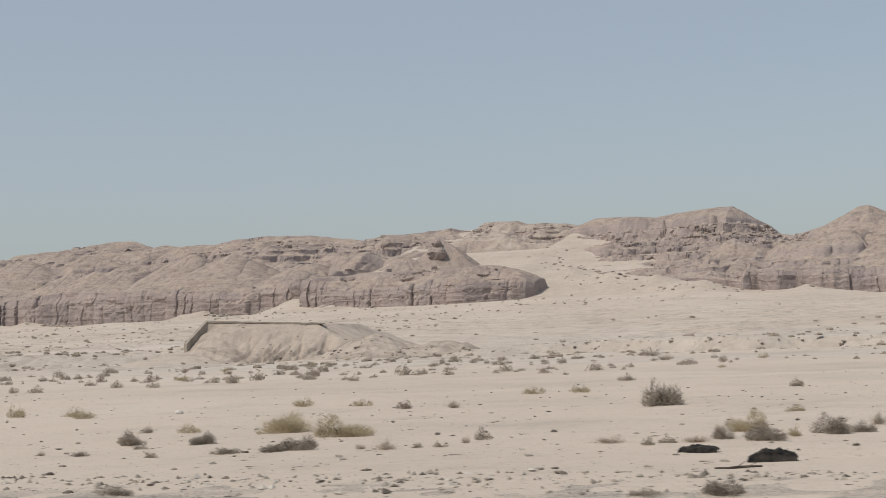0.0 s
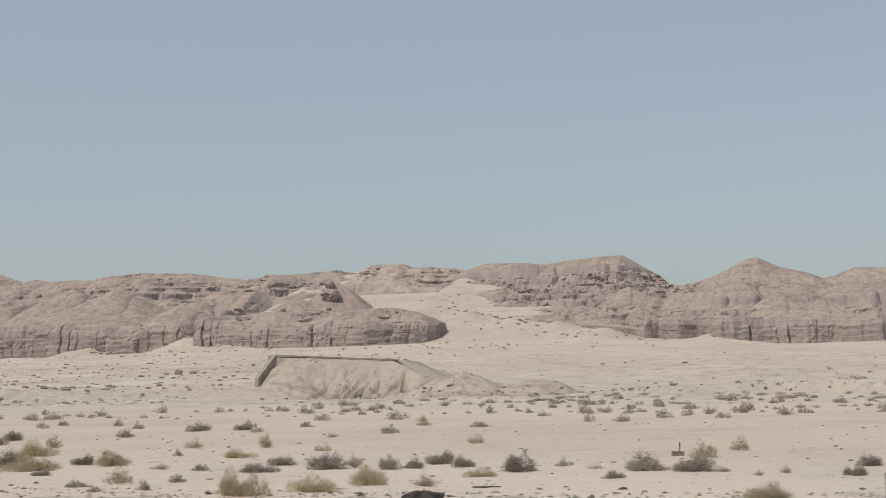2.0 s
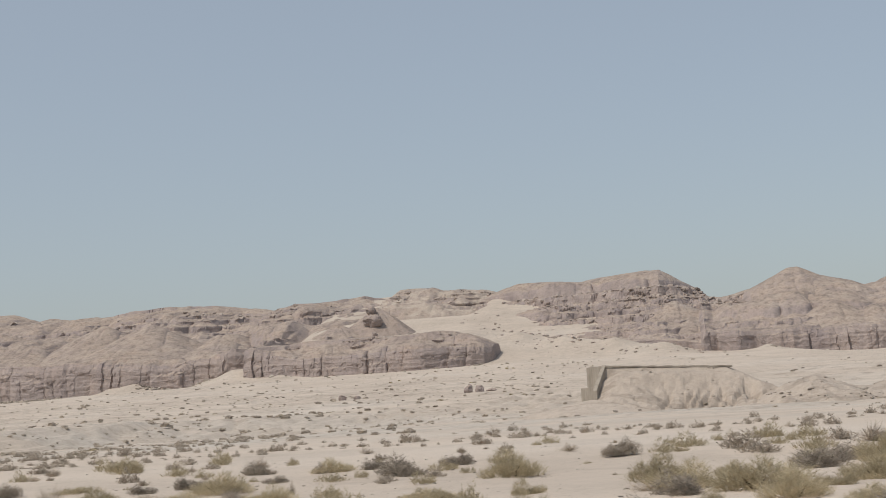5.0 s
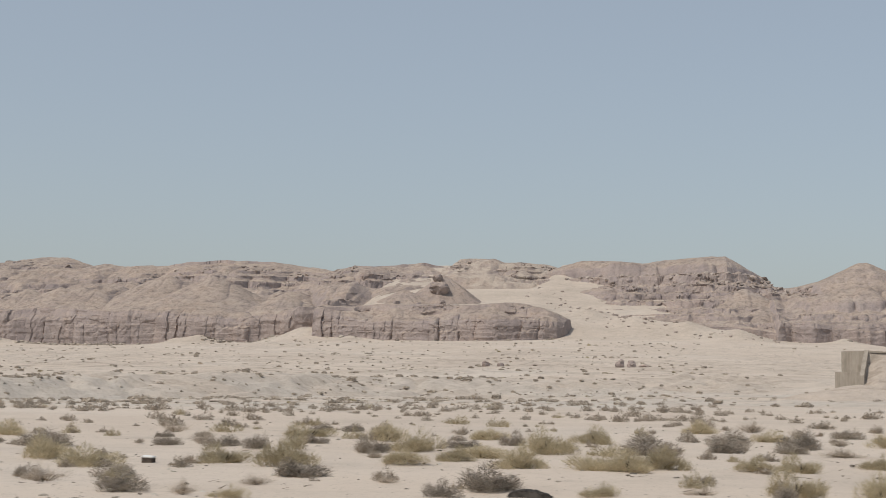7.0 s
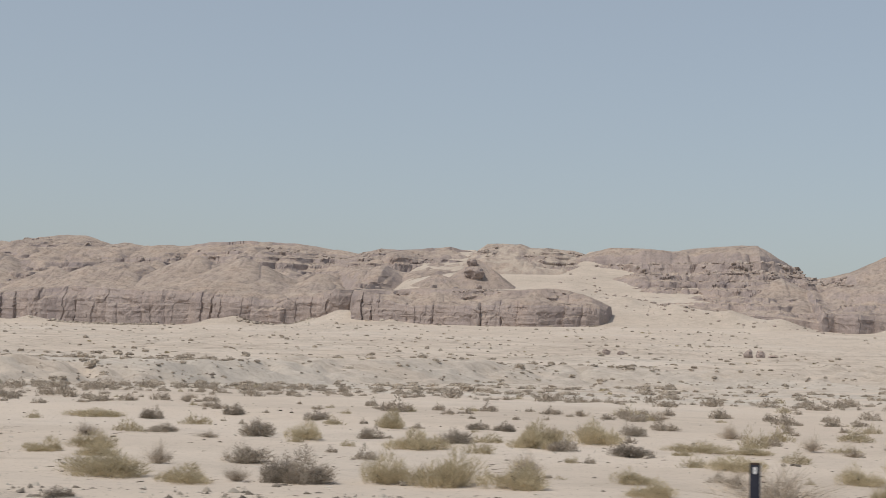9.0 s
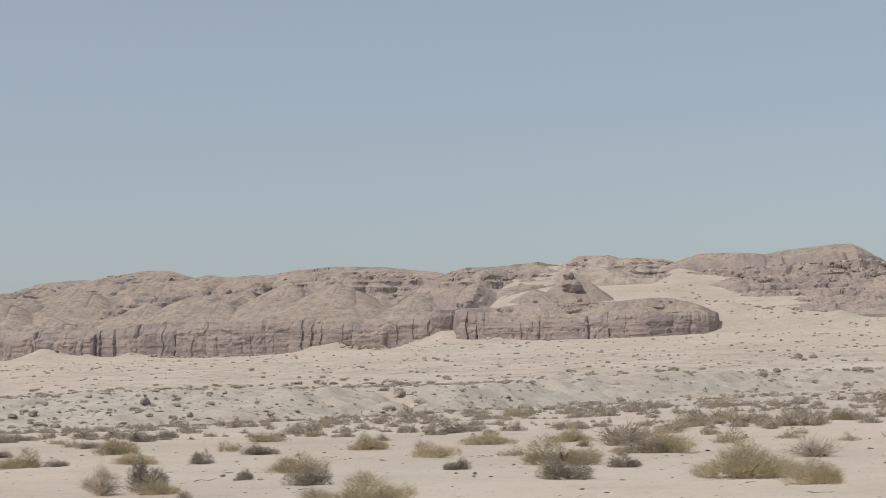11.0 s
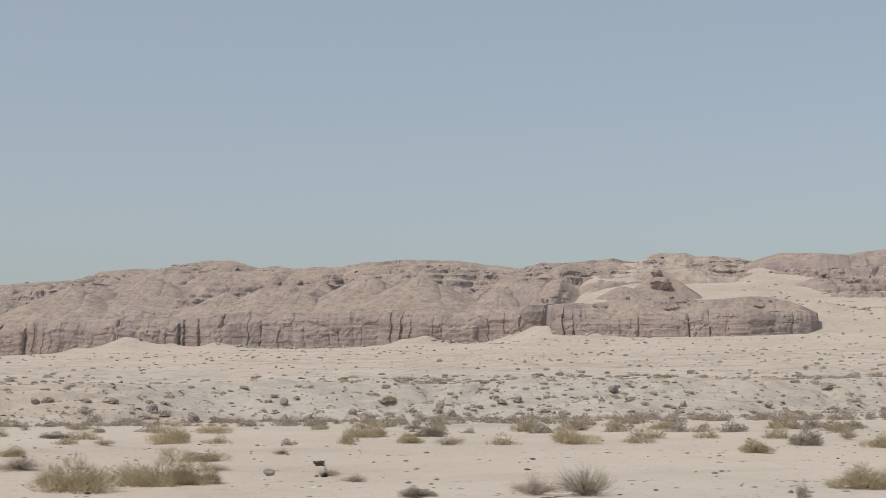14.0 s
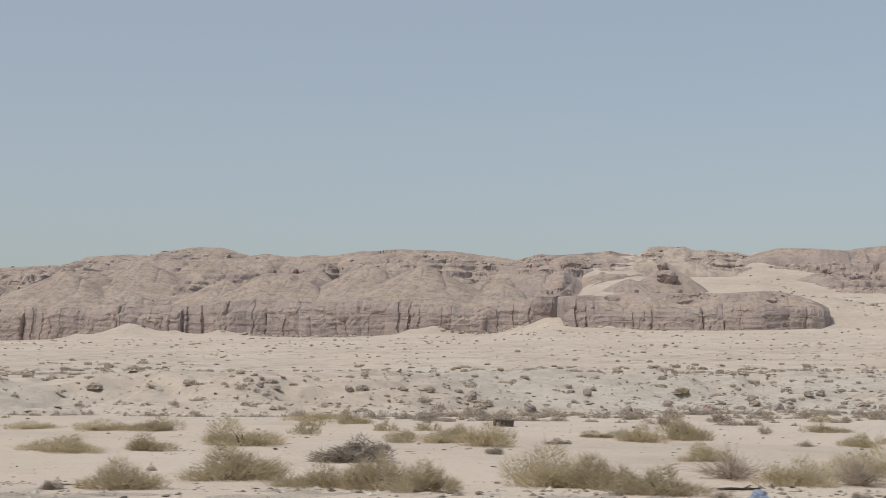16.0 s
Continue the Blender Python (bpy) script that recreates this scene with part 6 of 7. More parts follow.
small_shrub("o", -350.8, 114.5, 2.12, 0.69)
small_shrub("o", -352.6, 83.0, 1.23, 0.63)
small_shrub("o", -353.5, 119.8, 1.78, 0.63)
small_shrub("d", -353.7, 98.8, 1.46, 0.45)
small_shrub("d", -353.9, 165.0, 1.84, 0.87)
small_shrub("o", -354.3, 146.0, 2.17, 0.77)
small_shrub("o", -356.0, 63.0, 1.17, 0.43)
small_shrub("o", -356.9, 111.8, 2.49, 0.59)
small_shrub("o", -357.7, 86.0, 1.59, 0.78)
small_shrub("d", -360.2, 107.2, 1.59, 0.49)
small_shrub("d", -360.8, 128.0, 1.42, 0.58)
small_shrub("o", -362.4, 62.8, 0.93, 0.52)
small_shrub("o", -363.7, 91.8, 1.02, 0.49)
small_shrub("o", -363.7, 126.2, 2.34, 0.57)
small_shrub("d", -364.8, 62.5, 0.60, 0.24)
small_shrub("d", -365.9, 96.0, 1.07, 0.44)
small_shrub("o", -367.4, 141.0, 3.66, 0.75)
small_shrub("o", -367.7, 113.2, 2.10, 0.68)
small_shrub("o", -368.0, 63.2, 1.17, 0.33)
small_shrub("d", -368.5, 179.0, 2.92, 0.81)
small_shrub("o", -368.8, 95.8, 1.78, 0.51)
small_shrub("o", -369.4, 105.0, 1.95, 0.48)
small_shrub("o", -370.1, 35.2, 0.47, 0.32)
small_shrub("o", -372.1, 96.8, 1.08, 0.51)
small_shrub("o", -372.7, 50.5, 0.94, 0.34)
small_shrub("o", -373.8, 61.2, 1.00, 0.42)
small_shrub("o", -375.9, 77.5, 1.44, 0.41)
small_shrub("o", -375.9, 68.0, 1.26, 0.46)
small_shrub("d", -377.5, 49.0, 0.44, 0.22)
small_shrub("o", -377.8, 45.5, 0.84, 0.31)
small_shrub("o", -379.2, 123.5, 2.29, 0.75)
small_shrub("o", -381.8, 64.5, 0.96, 0.39)
small_shrub("o", -381.9, 72.0, 1.07, 0.38)
small_shrub("o", -382.9, 52.8, 0.70, 0.32)
small_shrub("o", -386.4, 64.5, 0.96, 0.34)
small_shrub("o", -387.2, 57.2, 1.06, 0.52)
small_shrub("o", -387.8, 96.0, 1.42, 0.44)
small_shrub("o", -389.3, 58.5, 0.87, 0.35)
small_shrub("o", -396.5, 64.2, 0.95, 0.39)
small_shrub("o", -396.6, 73.2, 1.09, 0.44)
small_shrub("o", -406.2, 53.2, 0.99, 0.32)
small_shrub("o", -407.3, 67.0, 0.99, 0.41)
small_shrub("o", -409.1, 67.0, 0.99, 0.46)
small_shrub("d", -409.3, 36.0, 0.21, 0.16)
small_shrub("o", -411.7, 63.0, 1.17, 0.52)
small_shrub("o", -413.0, 70.0, 1.04, 0.32)
# shrubs between the stretches seen, and the scrub that thins out towards the hills
fill = random.Random(21)
for y_lo, x_left, x_right, lean_l, lean_r, count in ((29, -138.6, -77.4, 0.147, -0.490, 95), (29, -285.5, -225.0, 0.108, -0.443, 110)):
    made = 0
    while made < count:
        y = y_lo * (100 / y_lo) ** (fill.random() ** 1.15)
        a, b = x_left + lean_l * y, x_right + lean_r * y
        if b - a < 1:
            made += 1
            continue
        x = fill.uniform(a, b)
        kind = fill.choice("ooooddg")
        w = fill.choice((0.6, 0.8, 1.0, 1.2, 1.5, 2.0)) * fill.uniform(0.85, 1.15)
        if y < 58:
            shrub(kind, x, y, w, w * fill.uniform(0.38, 0.55))
        else:
            small_shrub(kind, x, y, w, w * fill.uniform(0.35, 0.5))
        made += 1
made = 0
while made < 7600:
    y = 80 * (1150 / 80) ** (fill.random() ** 1.1)
    x = fill.uniform(-0.62 * y - 410, 0.18 * y + 10)
    thick = float(fbm(x / 40, y / 60, 2, 3)) + (0.45 if x < -175 else -0.25) - (0.35 if y > 470 else 0) - (0.5 if y < 120 else 0)
    thick += (0.5 if 170 < y < 330 and x < -300 else 0) + (0.2 if 130 < y < 420 else 0)
    if -148 < x < -72 and 280 < y < 350 or fill.random() > 0.45 + 0.9 * thick:
        made += 0.05
        continue
    w = fill.choice((0.4, 0.5, 0.6, 0.75, 0.95, 1.3)) * (1 + y / 1100) * fill.uniform(0.8, 1.2)
    small_shrub(fill.choice("ddddddddgo"), x, y, w, w * fill.uniform(0.28, 0.5))
    made += 1
for _ in range(7000):
    y = fill.uniform(118, 470)
    x = fill.uniform(-0.42 * y - 405, -225)
    streak = float(fbm(x / 55, y / 13, 4, 3)) + 0.35 * float(fbm(x / 9, y / 9, 6, 2))
    if fill.random() > (0.08 + 1.25 * streak) * (0.22 if y < 165 else 1.0):
        continue
    w = fill.choice((0.5, 0.6, 0.8, 1.0, 1.3, 1.7)) * (0.75 + y / 500) * fill.uniform(0.8, 1.2)
    small_shrub(fill.choice("ddddddog"), x, y, w, w * fill.uniform(0.28, 0.5))
for _ in range(230):
    y = 34 * (98 / 34) ** (fill.random() ** 0.8)
    x = fill.uniform(-0.48 * y - 215, 0.10 * y - 135)
    w = fill.choice((0.25, 0.3, 0.4, 0.5, 0.65)) * (0.8 + y / 160) * fill.uniform(0.8, 1.2)
    small_shrub(fill.choice("oodddgg"), x, y, w, w * fill.uniform(0.35, 0.6))
grow_small("o", "olive_scrub", "scattered small olive shrubs across the plain")
grow_small("d", "dark_scrub", "scattered small dark shrubs across the plain")
grow_small("g", "dry_scrub", "scattered small dry bushes across the plain")

# ---- stones ----
STONE = material("loose_stone", plain((0.20, 0.17, 0.14), (0.44, 0.39, 0.33), 3.0, 0.3), 0.95)


def island_colours(lo, mid, hi):
    def build(nt):
        g = nt.nodes.new("ShaderNodeNewGeometry")
        return ramp(nt, g.outputs["Random Per Island"], [(0.0, lo), (0.55, mid), (1.0, hi)]), None
    return build


PEBBLE = material("pebbles", island_colours((0.10, 0.085, 0.07), (0.33, 0.29, 0.24), (0.55, 0.51, 0.45)), 0.95)
HILL_BLOCK = material("fallen_sandstone", island_colours((0.27, 0.225, 0.195), (0.345, 0.29, 0.255), (0.42, 0.36, 0.315)), 0.95)
RUBBLE = material("broken_rock", island_colours((0.22, 0.19, 0.16), (0.34, 0.296, 0.246), (0.46, 0.405, 0.342)), 0.95)


def strew(name, label, mat, count, place, size, seed, flat=0.6, chunky=False, surface=ground):
    """Many loose stones in one mesh, each a chipped octahedron."""
    rng = np.random.RandomState(seed)
    xy = np.array([place(rng) for _ in range(count)])
    z = surface(xy[:, 0], xy[:, 1])
    s = size(rng, count)
    if chunky:
        base = np.array([(math.cos(q * 1.2566 + (0.6 if k else 0)) * r, math.sin(q * 1.2566 + (0.6 if k else 0)) * r, h) for k, (r, h) in enumerate(((1.0, -0.3), (0.95, 0.45)))
                         for q in range(5)] + [(0, 0, 0.8), (0, 0, -0.5)], float)
        faces = [q for k in range(5) for q in ((k, (k + 1) % 5, 5 + k), (5 + k, (k + 1) % 5, 5 + (k + 1) % 5), (5 + k, 5 + (k + 1) % 5, 10), ((k + 1) % 5, k, 11))]
    else:
        base = np.array([(1, 0, 0), (-1, 0, 0), (0, 1, 0), (0, -1, 0), (0, 0, 1), (0, 0, -0.5)], float)
        faces = [(0, 2, 4), (2, 1, 4), (1, 3, 4), (3, 0, 4), (2, 0, 5), (1, 2, 5), (3, 1, 5), (0, 3, 5)]
    nv = len(base)
    v = base[None] * (1 + (0.22 if chunky else 0.45) * rng.normal(size=(count, nv, 1)).clip(-1.5, 1.5)) + 0.12 * rng.normal(size=(count, nv, 3))
    a = rng.uniform(0, 6.28, count)
    rot = np.stack([np.stack([np.cos(a), -np.sin(a)], -1), np.stack([np.sin(a), np.cos(a)], -1)], -2)
    v[:, :, :2] = np.einsum("nij,nkj->nki", rot, v[:, :, :2])
    v = v * s[:, None, None] * [0.5, 0.5, 0.5 * flat] + np.column_stack([xy, z])[:, None, :]
    f = [tuple(int(i) + nv * k for i in q) for k in range(count) for q in faces]
    tagged(new(name, raw_mesh(name, v.reshape(-1, 3), f, mat)), label, "stones", kind="stuff")


def near_plain(rng):
    y = 24 * (95 / 24) ** (rng.rand() ** 1.3)
    return rng.uniform(-0.55 * y - 405, 0.15 * y + 8), y


def on_verge(rng):
    x = rng.uniform(-440, 30)
    return x, float(knots(x, VERGE_EDGE)) - 6 * rng.rand() ** 1.8 + 1.4 * rng.rand()


def on_bank(rng):
    x = rng.uniform(-480, -190)
    if rng.rand() < 0.75:
        x = rng.uniform(-470, -310)
    return x, float(knots(x, BANK_FOOT)) + rng.uniform(-4, 62) * rng.rand() ** 0.5


def below_cliff(rng):
    x = rng.choice([rng.uniform(-720, -625), rng.uniform(-560, -500), rng.uniform(-1000, 60)], p=[0.6, 0.2, 0.2])
    y = float(knots(x, [(-921, 1208), (-640, 1190), (-505, 1180), (-440, 1128), (-317, 1118), (-269, 1140), (-118, 1160), (78, 1146)]))
    return x, y - 14 * rng.rand() ** 1.5


def on_embankment(rng):
    x = rng.uniform(-142, -86)
    line = rng.rand()
    if line < 0.4:
        return x, 291 + (x + 142) * 0.02 + rng.normal() * 2.2
    if line < 0.7:
        x = rng.choice([-124.0, -112.0, -107.0]) + rng.normal() * 1.3
        return x, rng.uniform(290, 312)
    return x, rng.uniform(288, 318)


def embankment_top(x, y):
    i, j = np.clip(np.round((y - my[0]) / 0.45).astype(int), 0, len(my) - 1), np.clip(np.round((x - mx[0]) / 0.45).astype(int), 0, len(mx) - 1)
    return np.maximum(MZ[i, j], ground(x, y))


strew("embankment_stones", "dark stones and clods washed out of an earth bank", RUBBLE, 520, on_embankment, lambda r, n: 0.12 + 0.9 * r.rand(n) ** 4, 12, 0.7, True, embankment_top)


def below_mesa(rng):
    x = rng.uniform(-315, -112)
    y = float(knots(x, [(-336, 1440), (-314, 1360), (-280, 1265), (-232, 1204), (-150, 1172), (-112, 1166)]))
    return x + rng.normal() * 6, y + 16 - 60 * rng.rand() ** 2.6


def on_scarp(rng):
    x = rng.uniform(-96, 40)
    return x, float(knots(x, SCARP) + 5 * fbm(np.array(x / 13), np.array(4.0), 5, 4)) + 1.2 + rng.normal() * (1.0 if rng.rand() < 0.6 else 9.0)


def by_mounds(rng):
    x = rng.uniform(-98, -66)
    return x, 296 + rng.choice([-4.0, 0.0, 5.0]) + 0.12 * (x + 80) + 0.8 * rng.normal()


strew("scarp_stones", "dark clods and stones along a low eroded scarp", RUBBLE, 650, on_scarp, lambda r, n: 0.12 + 0.6 * r.rand(n) ** 3, 21, 0.6, True)
strew("spoil_stones", "rows of dark stones beside heaps of spoil", RUBBLE, 260, by_mounds, lambda r, n: 0.2 + 1.2 * r.rand(n) ** 3, 22, 0.6, True, embankment_top)
strew("mesa_talus", "jumbled sandstone blocks along the foot of a mesa", HILL_BLOCK, 420, below_mesa, lambda r, n: 0.5 + 3.4 * r.rand(n) ** 4, 9, 0.8, True)
for k, (count, big) in enumerate(((620, 4.6), (60, 2.4), (760, 5.0), (140, 3.6))):
    bx, by, bz, bare_rock = (q.ravel() for q in HILL_ROCK[k])
    pick = np.random.RandomState(60 + k).choice(len(bx), count, p=bare_rock / bare_rock.sum())
    spots = iter(np.column_stack([bx, by])[pick])
    strew("hill_blocks", "broken sandstone blocks on a hillside below its ledges", HILL_BLOCK, count, lambda r: next(spots), lambda r, n: 0.8 + big * r.rand(n) ** 3, 60 + k, 0.8, True, lambda x, y: bz[pick])
strew("pebbles", "loose dark and pale pebbles on the sand", PEBBLE, 22000, near_plain, lambda r, n: 0.03 + 0.16 * r.rand(n) ** 5, 1, 0.6, True)
strew("gravel", "coarse loose gravel along the roadside", PEBBLE, 26000, on_verge, lambda r, n: 0.035 + 0.17 * r.rand(n) ** 2.6, 2)
strew("rubble", "broken rock lying on a gullied bank", RUBBLE, 6500, on_bank, lambda r, n: 0.15 + 0.95 * r.rand(n) ** 4.5, 3, 0.5)
strew("talus", "fallen sandstone blocks below the cliff", RUBBLE, 420, below_cliff, lambda r, n: 0.8 + 3.4 * r.rand(n) ** 2, 4, 0.8, True)

# ---- dead twigs on the sand ----
def dead_twigs(count, seed):
    rng = np.random.RandomState(seed)
    spots = np.array([near_plain(rng) for _ in range(count // 3)])
    spots = spots[spots[:, 1] < 62].repeat(3, 0)
    n = len(spots)
    xy = spots + 0.35 * rng.normal(size=(n, 2))
    turn, length = rng.normal(size=n) * 0.7, rng.uniform(0.08, 0.32, n) * (0.5 + rng.rand(n))
    a = np.column_stack([xy, ground(xy[:, 0], xy[:, 1]) + 0.015])
    b = a + np.column_stack([length * np.cos(turn), length * np.sin(turn), 0.25 * length * rng.rand(n)])
    side = np.column_stack([-np.sin(turn), np.cos(turn), 0.8 + 0 * turn]) * rng.uniform(0.010, 0.03, (n, 1))
    v = np.stack([a - side * [1, 1, 0], a + side, b], 1).reshape(-1, 3)
    tagged(new("dead_twigs", raw_mesh("dead_twigs", v, [(3 * k, 3 * k + 1, 3 * k + 2) for k in range(n)], STEM)), "thin dark dead twigs scattered over the sand", "twigs", kind="stuff")


dead_twigs(3600, 14)

# ---- the slab on the embankment ----
tagged(part("road_slab", deck, CONCRETE), "cracked grey pavement slab along the top of a bank", "slab")

# ---- boulders ----
BOULDER = material("boulder_stone", rock_colour, 0.95, 0.12)
ASPHALT = material("broken_asphalt", plain((0.03, 0.028, 0.027), (0.085, 0.078, 0.07), 8.0), 0.9)
CHALK = material("white_stone", plain((0.55, 0.52, 0.47), (0.74, 0.71, 0.66), 5.0), 0.9)
ROCKS = [rock_mesh("boulder", q + 3, 0.10, 0.75, 3, True, 11) for q in range(6)]


def boulder(x, y, w, h, q, turn, label="weathered brown boulder on a gullied bank", group="boulders on the bank"):
    me = ROCKS[q % 6]
    thing("boulder", me, BOULDER, x, y, (w, w * 0.9, h * 1.5), turn, label, "boulder", group, sink=0.08 * h)


for bx, by, bw, bh, bq in ((-406.8, 213, 1.5, 1.1, 0), (-412.8, 192, 1.8, 1.4, 1), (-420.8, 199, 1.9, 1.5, 2), (-362.4, 235, 2.0, 1.1, 3), (-401, 205, 1.3, 1.0, 4),
                           (-396, 209, 1.7, 1.0, 5), (-385, 214, 1.4, 0.9, 0), (-375, 222, 1.6, 1.0, 2), (-436, 196, 1.5, 0.9, 1), (-352, 226, 1.3, 0.8, 3),
                           (-340, 228, 1.5, 0.9, 4), (-446, 190, 1.4, 0.8, 5), (-391, 196, 2.2, 1.5, 1), (-382, 206, 1.8, 1.2, 3)):
    boulder(bx, by, bw, bh, bq, 37 * bq + bx)
for bx, by, bw, bh, bq in ((-201.5, 516, 4.2, 3.4, 2), (-197.6, 515, 4.6, 2.6, 5), (-193.5, 514, 4.0, 1.6, 4), (-247.7, 531, 3.6, 2.4, 1), (-243.0, 532, 3.0, 1.4, 0), (-47.0, 262, 2.2, 0.7, 5), (-33.5, 250, 2.6, 0.7, 3), (-31.0, 250, 1.6, 0.5, 1)):
    boulder(bx, by, bw, bh, bq, 50 * bq, "brown rock outcrop standing out of the sand", "rock outcrops on the plain")
knob = rock_mesh("boulder", 31, 0.12, 0.9, 3, True, 9)
for kx, ky, kz, kw, kh in ((-391, 1283, 85.0, 10, 8), (-387.5, 1273, 74.0, 18, 12.5), (-413, 1215, 60, 7, 7), (-396, 1220, 61, 5.5, 4.5), (-379, 1232, 63, 5.5, 5.5)):
    if not knob.materials:
        knob.materials.append(ROCK)
    ob = new("boulder", knob)
    ob.matrix_basis = pose(kx, ky, kz, 0, 0, kx * 7) @ Matrix.Diagonal((kw, kw, kh * 1.3, 1))
    tagged(ob, "great dark sandstone block on a sandy hillside", "boulder", "blocks on the hillside")

# ---- roadside marker posts ----
POST = material("dark_blue_plastic", plain((0.018, 0.020, 0.032), (0.035, 0.038, 0.055), 4.0, 0.05), 0.5)
CAP = material("brown_cap_plastic", plain((0.045, 0.03, 0.022), (0.075, 0.05, 0.038), 6.0, 0.05), 0.6)
REFLECTOR = material("white_reflector", plain((0.62, 0.62, 0.62), (0.78, 0.78, 0.78), 20.0, 0.05), 0.35)
# paler copy of the post's plastic: sunlight on its right edge, put in as colour
LIT_SIDE = material("lit_post_edge", plain((0.30, 0.30, 0.31), (0.42, 0.42, 0.43), 6.0, 0.05), 0.6)


def marker_post(x, y, top):
    z = settle(x, y, 0.0)
    h = top - z
    root = tagged(new("marker_post"), "dark blue plastic roadside marker post with white reflector", "post", "marker posts along the road")
    root.location = (x, y, z)
    bm = bmesh.new()
    prism(bm, [(-0.075, -0.01), (-0.05, -0.028), (0.05, -0.028), (0.075, -0.01), (0.06, 0.012), (-0.06, 0.012)], -0.15, [h - 0.035] * 2 + [h - 0.02] * 2 + [h - 0.02, h - 0.035])
    part("body", bevelled(bm, 0.003), POST, root)
    bm = bmesh.new()
    prism(bm, [(-0.078, -0.014), (-0.05, -0.032), (0.05, -0.032), (0.078, -0.014), (0.063, 0.015), (-0.063, 0.015)], h - 0.04, h - 0.012)
    part("cap", bevelled(bm, 0.003), CAP, root)
    bm = bmesh.new()
    ring = [(0.024 * math.cos(a), 0.022 * math.sin(a) + (0.032 if math.sin(a) > 0 else -0.032)) for a in (2 * math.pi * (k + 0.5) / 20 for k in range(20))]
    f0 = [bm.verts.new((p, -0.0285, q + h - 0.12)) for p, q in ring]
    f1 = [bm.verts.new((p, -0.034, q + h - 0.12)) for p, q in ring]
    bm.faces.new(f1)
    bm.faces.new(f0[::-1])
    for k in range(20):
        bm.faces.new((f0[k], f0[(k + 1) % 20], f1[(k + 1) % 20], f1[k]))
    bmesh.ops.recalc_face_normals(bm, faces=bm.faces)
    part("reflector", bm, REFLECTOR, root, "small white pill-shaped reflector")
    # added strip that paints the post's right edge as lit
    bm = bmesh.new()
    prism(bm, [(0.0765, -0.008), (0.084, -0.006), (0.070, 0.014), (0.0625, 0.013)], -0.1, h - 0.05)
    part("edge_strip", bm, LIT_SIDE, root, "right edge of the post, coloured pale as if lit")


marker_post(-49.18, 23.6, 1.15)
marker_post(-223.79, 23.0, 1.25)

# ---- things lying about ----
RUBBER = material("black_rubber", plain((0.010, 0.010, 0.010), (0.085, 0.075, 0.066), 7.0), 0.8)
TIMBER = material("grey_timber", plain((0.16, 0.13, 0.10), (0.30, 0.25, 0.20), 9.0), 0.9)
CHAR = material("dark_timber", plain((0.035, 0.028, 0.024), (0.10, 0.08, 0.065), 9.0), 0.9)
WHITE = material("white_plastic", plain((0.62, 0.62, 0.60), (0.80, 0.80, 0.78), 9.0), 0.5)
BLUE = material("blue_plastic", plain((0.16, 0.20, 0.30), (0.34, 0.40, 0.50), 14.0), 0.5)


def tyre_scrap(x, y, length, height, turn, seed, label):
    """A torn arch of tyre tread lying on the sand: tread with ribs, and the ragged side wall."""
    root = tagged(new("tyre_scrap"), label, "tyre", "torn tyres by the road")
    root.matrix_basis = pose(x, y, settle(x, y, 0.02), 0, 0, turn)
    rng = np.random.RandomState(seed)
    u, w = np.linspace(0, 1, 44), np.linspace(-1, 1, 12)
    U, Wd = np.meshgrid(u, w, indexing="ij")
    lift = height * np.sin(math.pi * np.clip(U * (0.9 + 0.2 * rng.rand()), 0, 1)) ** (0.28 + 0.2 * rng.rand())
    lift = lift * (1 + 0.35 * fbm(U * 6, Wd * 1.5 + seed, 5, 3) * (length > 0.6)) - 0.10 * height * (fbm(U * 14, Wd * 2, 6, 2) > 0.25)
    rib = 0.010 * (np.sin(U * 90) > 0) * (np.abs(Wd) < 0.8)
    half = 0.13 * (1 + 0.25 * fbm(U * 5, Wd * 0 + seed, 1, 2))
    X = (U - 0.5) * length
    Y = Wd * half + 0.10 * fbm(U * 3, 0 * U + seed, 2, 2)
    Z = lift * (1 - 0.22 * Wd ** 2) + rib + 0.02 * fbm(U * 9, Wd * 3, 3, 2)
    tread = mesh_grid("tread", X, Y, Z + 0.02, RUBBER, root, smooth=False)
    sol = tread.modifiers.new("thickness", "SOLIDIFY")
    sol.thickness = 0.022
    w2 = np.linspace(0, 1, 5)
    U, Wd = np.meshgrid(u, w2, indexing="ij")
    lift = np.interp(U, u, lift[:, 0])
    side = mesh_grid("side_wall", (U - 0.5) * length, -half[:, :1] * (1 + 0.1 * Wd) + 0.10 * fbm(U * 3, 0 * U + seed, 2, 2),
                     np.maximum(lift * 0.88 * (1 - Wd) * (1 + 0.25 * fbm(U * 8, 0 * U, 4, 2)), -0.03) - 0.04 * Wd + 0.02, RUBBER, root, smooth=False)
    sol = side.modifiers.new("thickness", "SOLIDIFY")
    sol.thickness = 0.012


tyre_scrap(-0.88, 30.5, 0.92, 0.22, 8, 1, "torn black tyre tread lying on pale sand")
tyre_scrap(-2.5, 32.2, 0.80, 0.12, -4, 2, "flat strip of black tyre tread on sand")
tyre_scrap(-371.9, 36.8, 1.75, 0.31, 6, 3, "large torn black tyre carcass beside a bush")
tyre_scrap(-190.75, 32.2, 0.75, 0.44, -10, 4, "black tyre half buried beside shrubs")
tyre_scrap(-57.9, 32.6, 0.9, 0.14, 5, 5, "strip of black tyre tread at the gravel edge")
tyre_scrap(-178.7, 33.7, 0.90, 0.13, -8, 6, "twisted strip of black tyre on sand")
tyre_scrap(-343.7, 30.5, 0.48, 0.12, 15, 7, "small scrap of black tyre on sand")
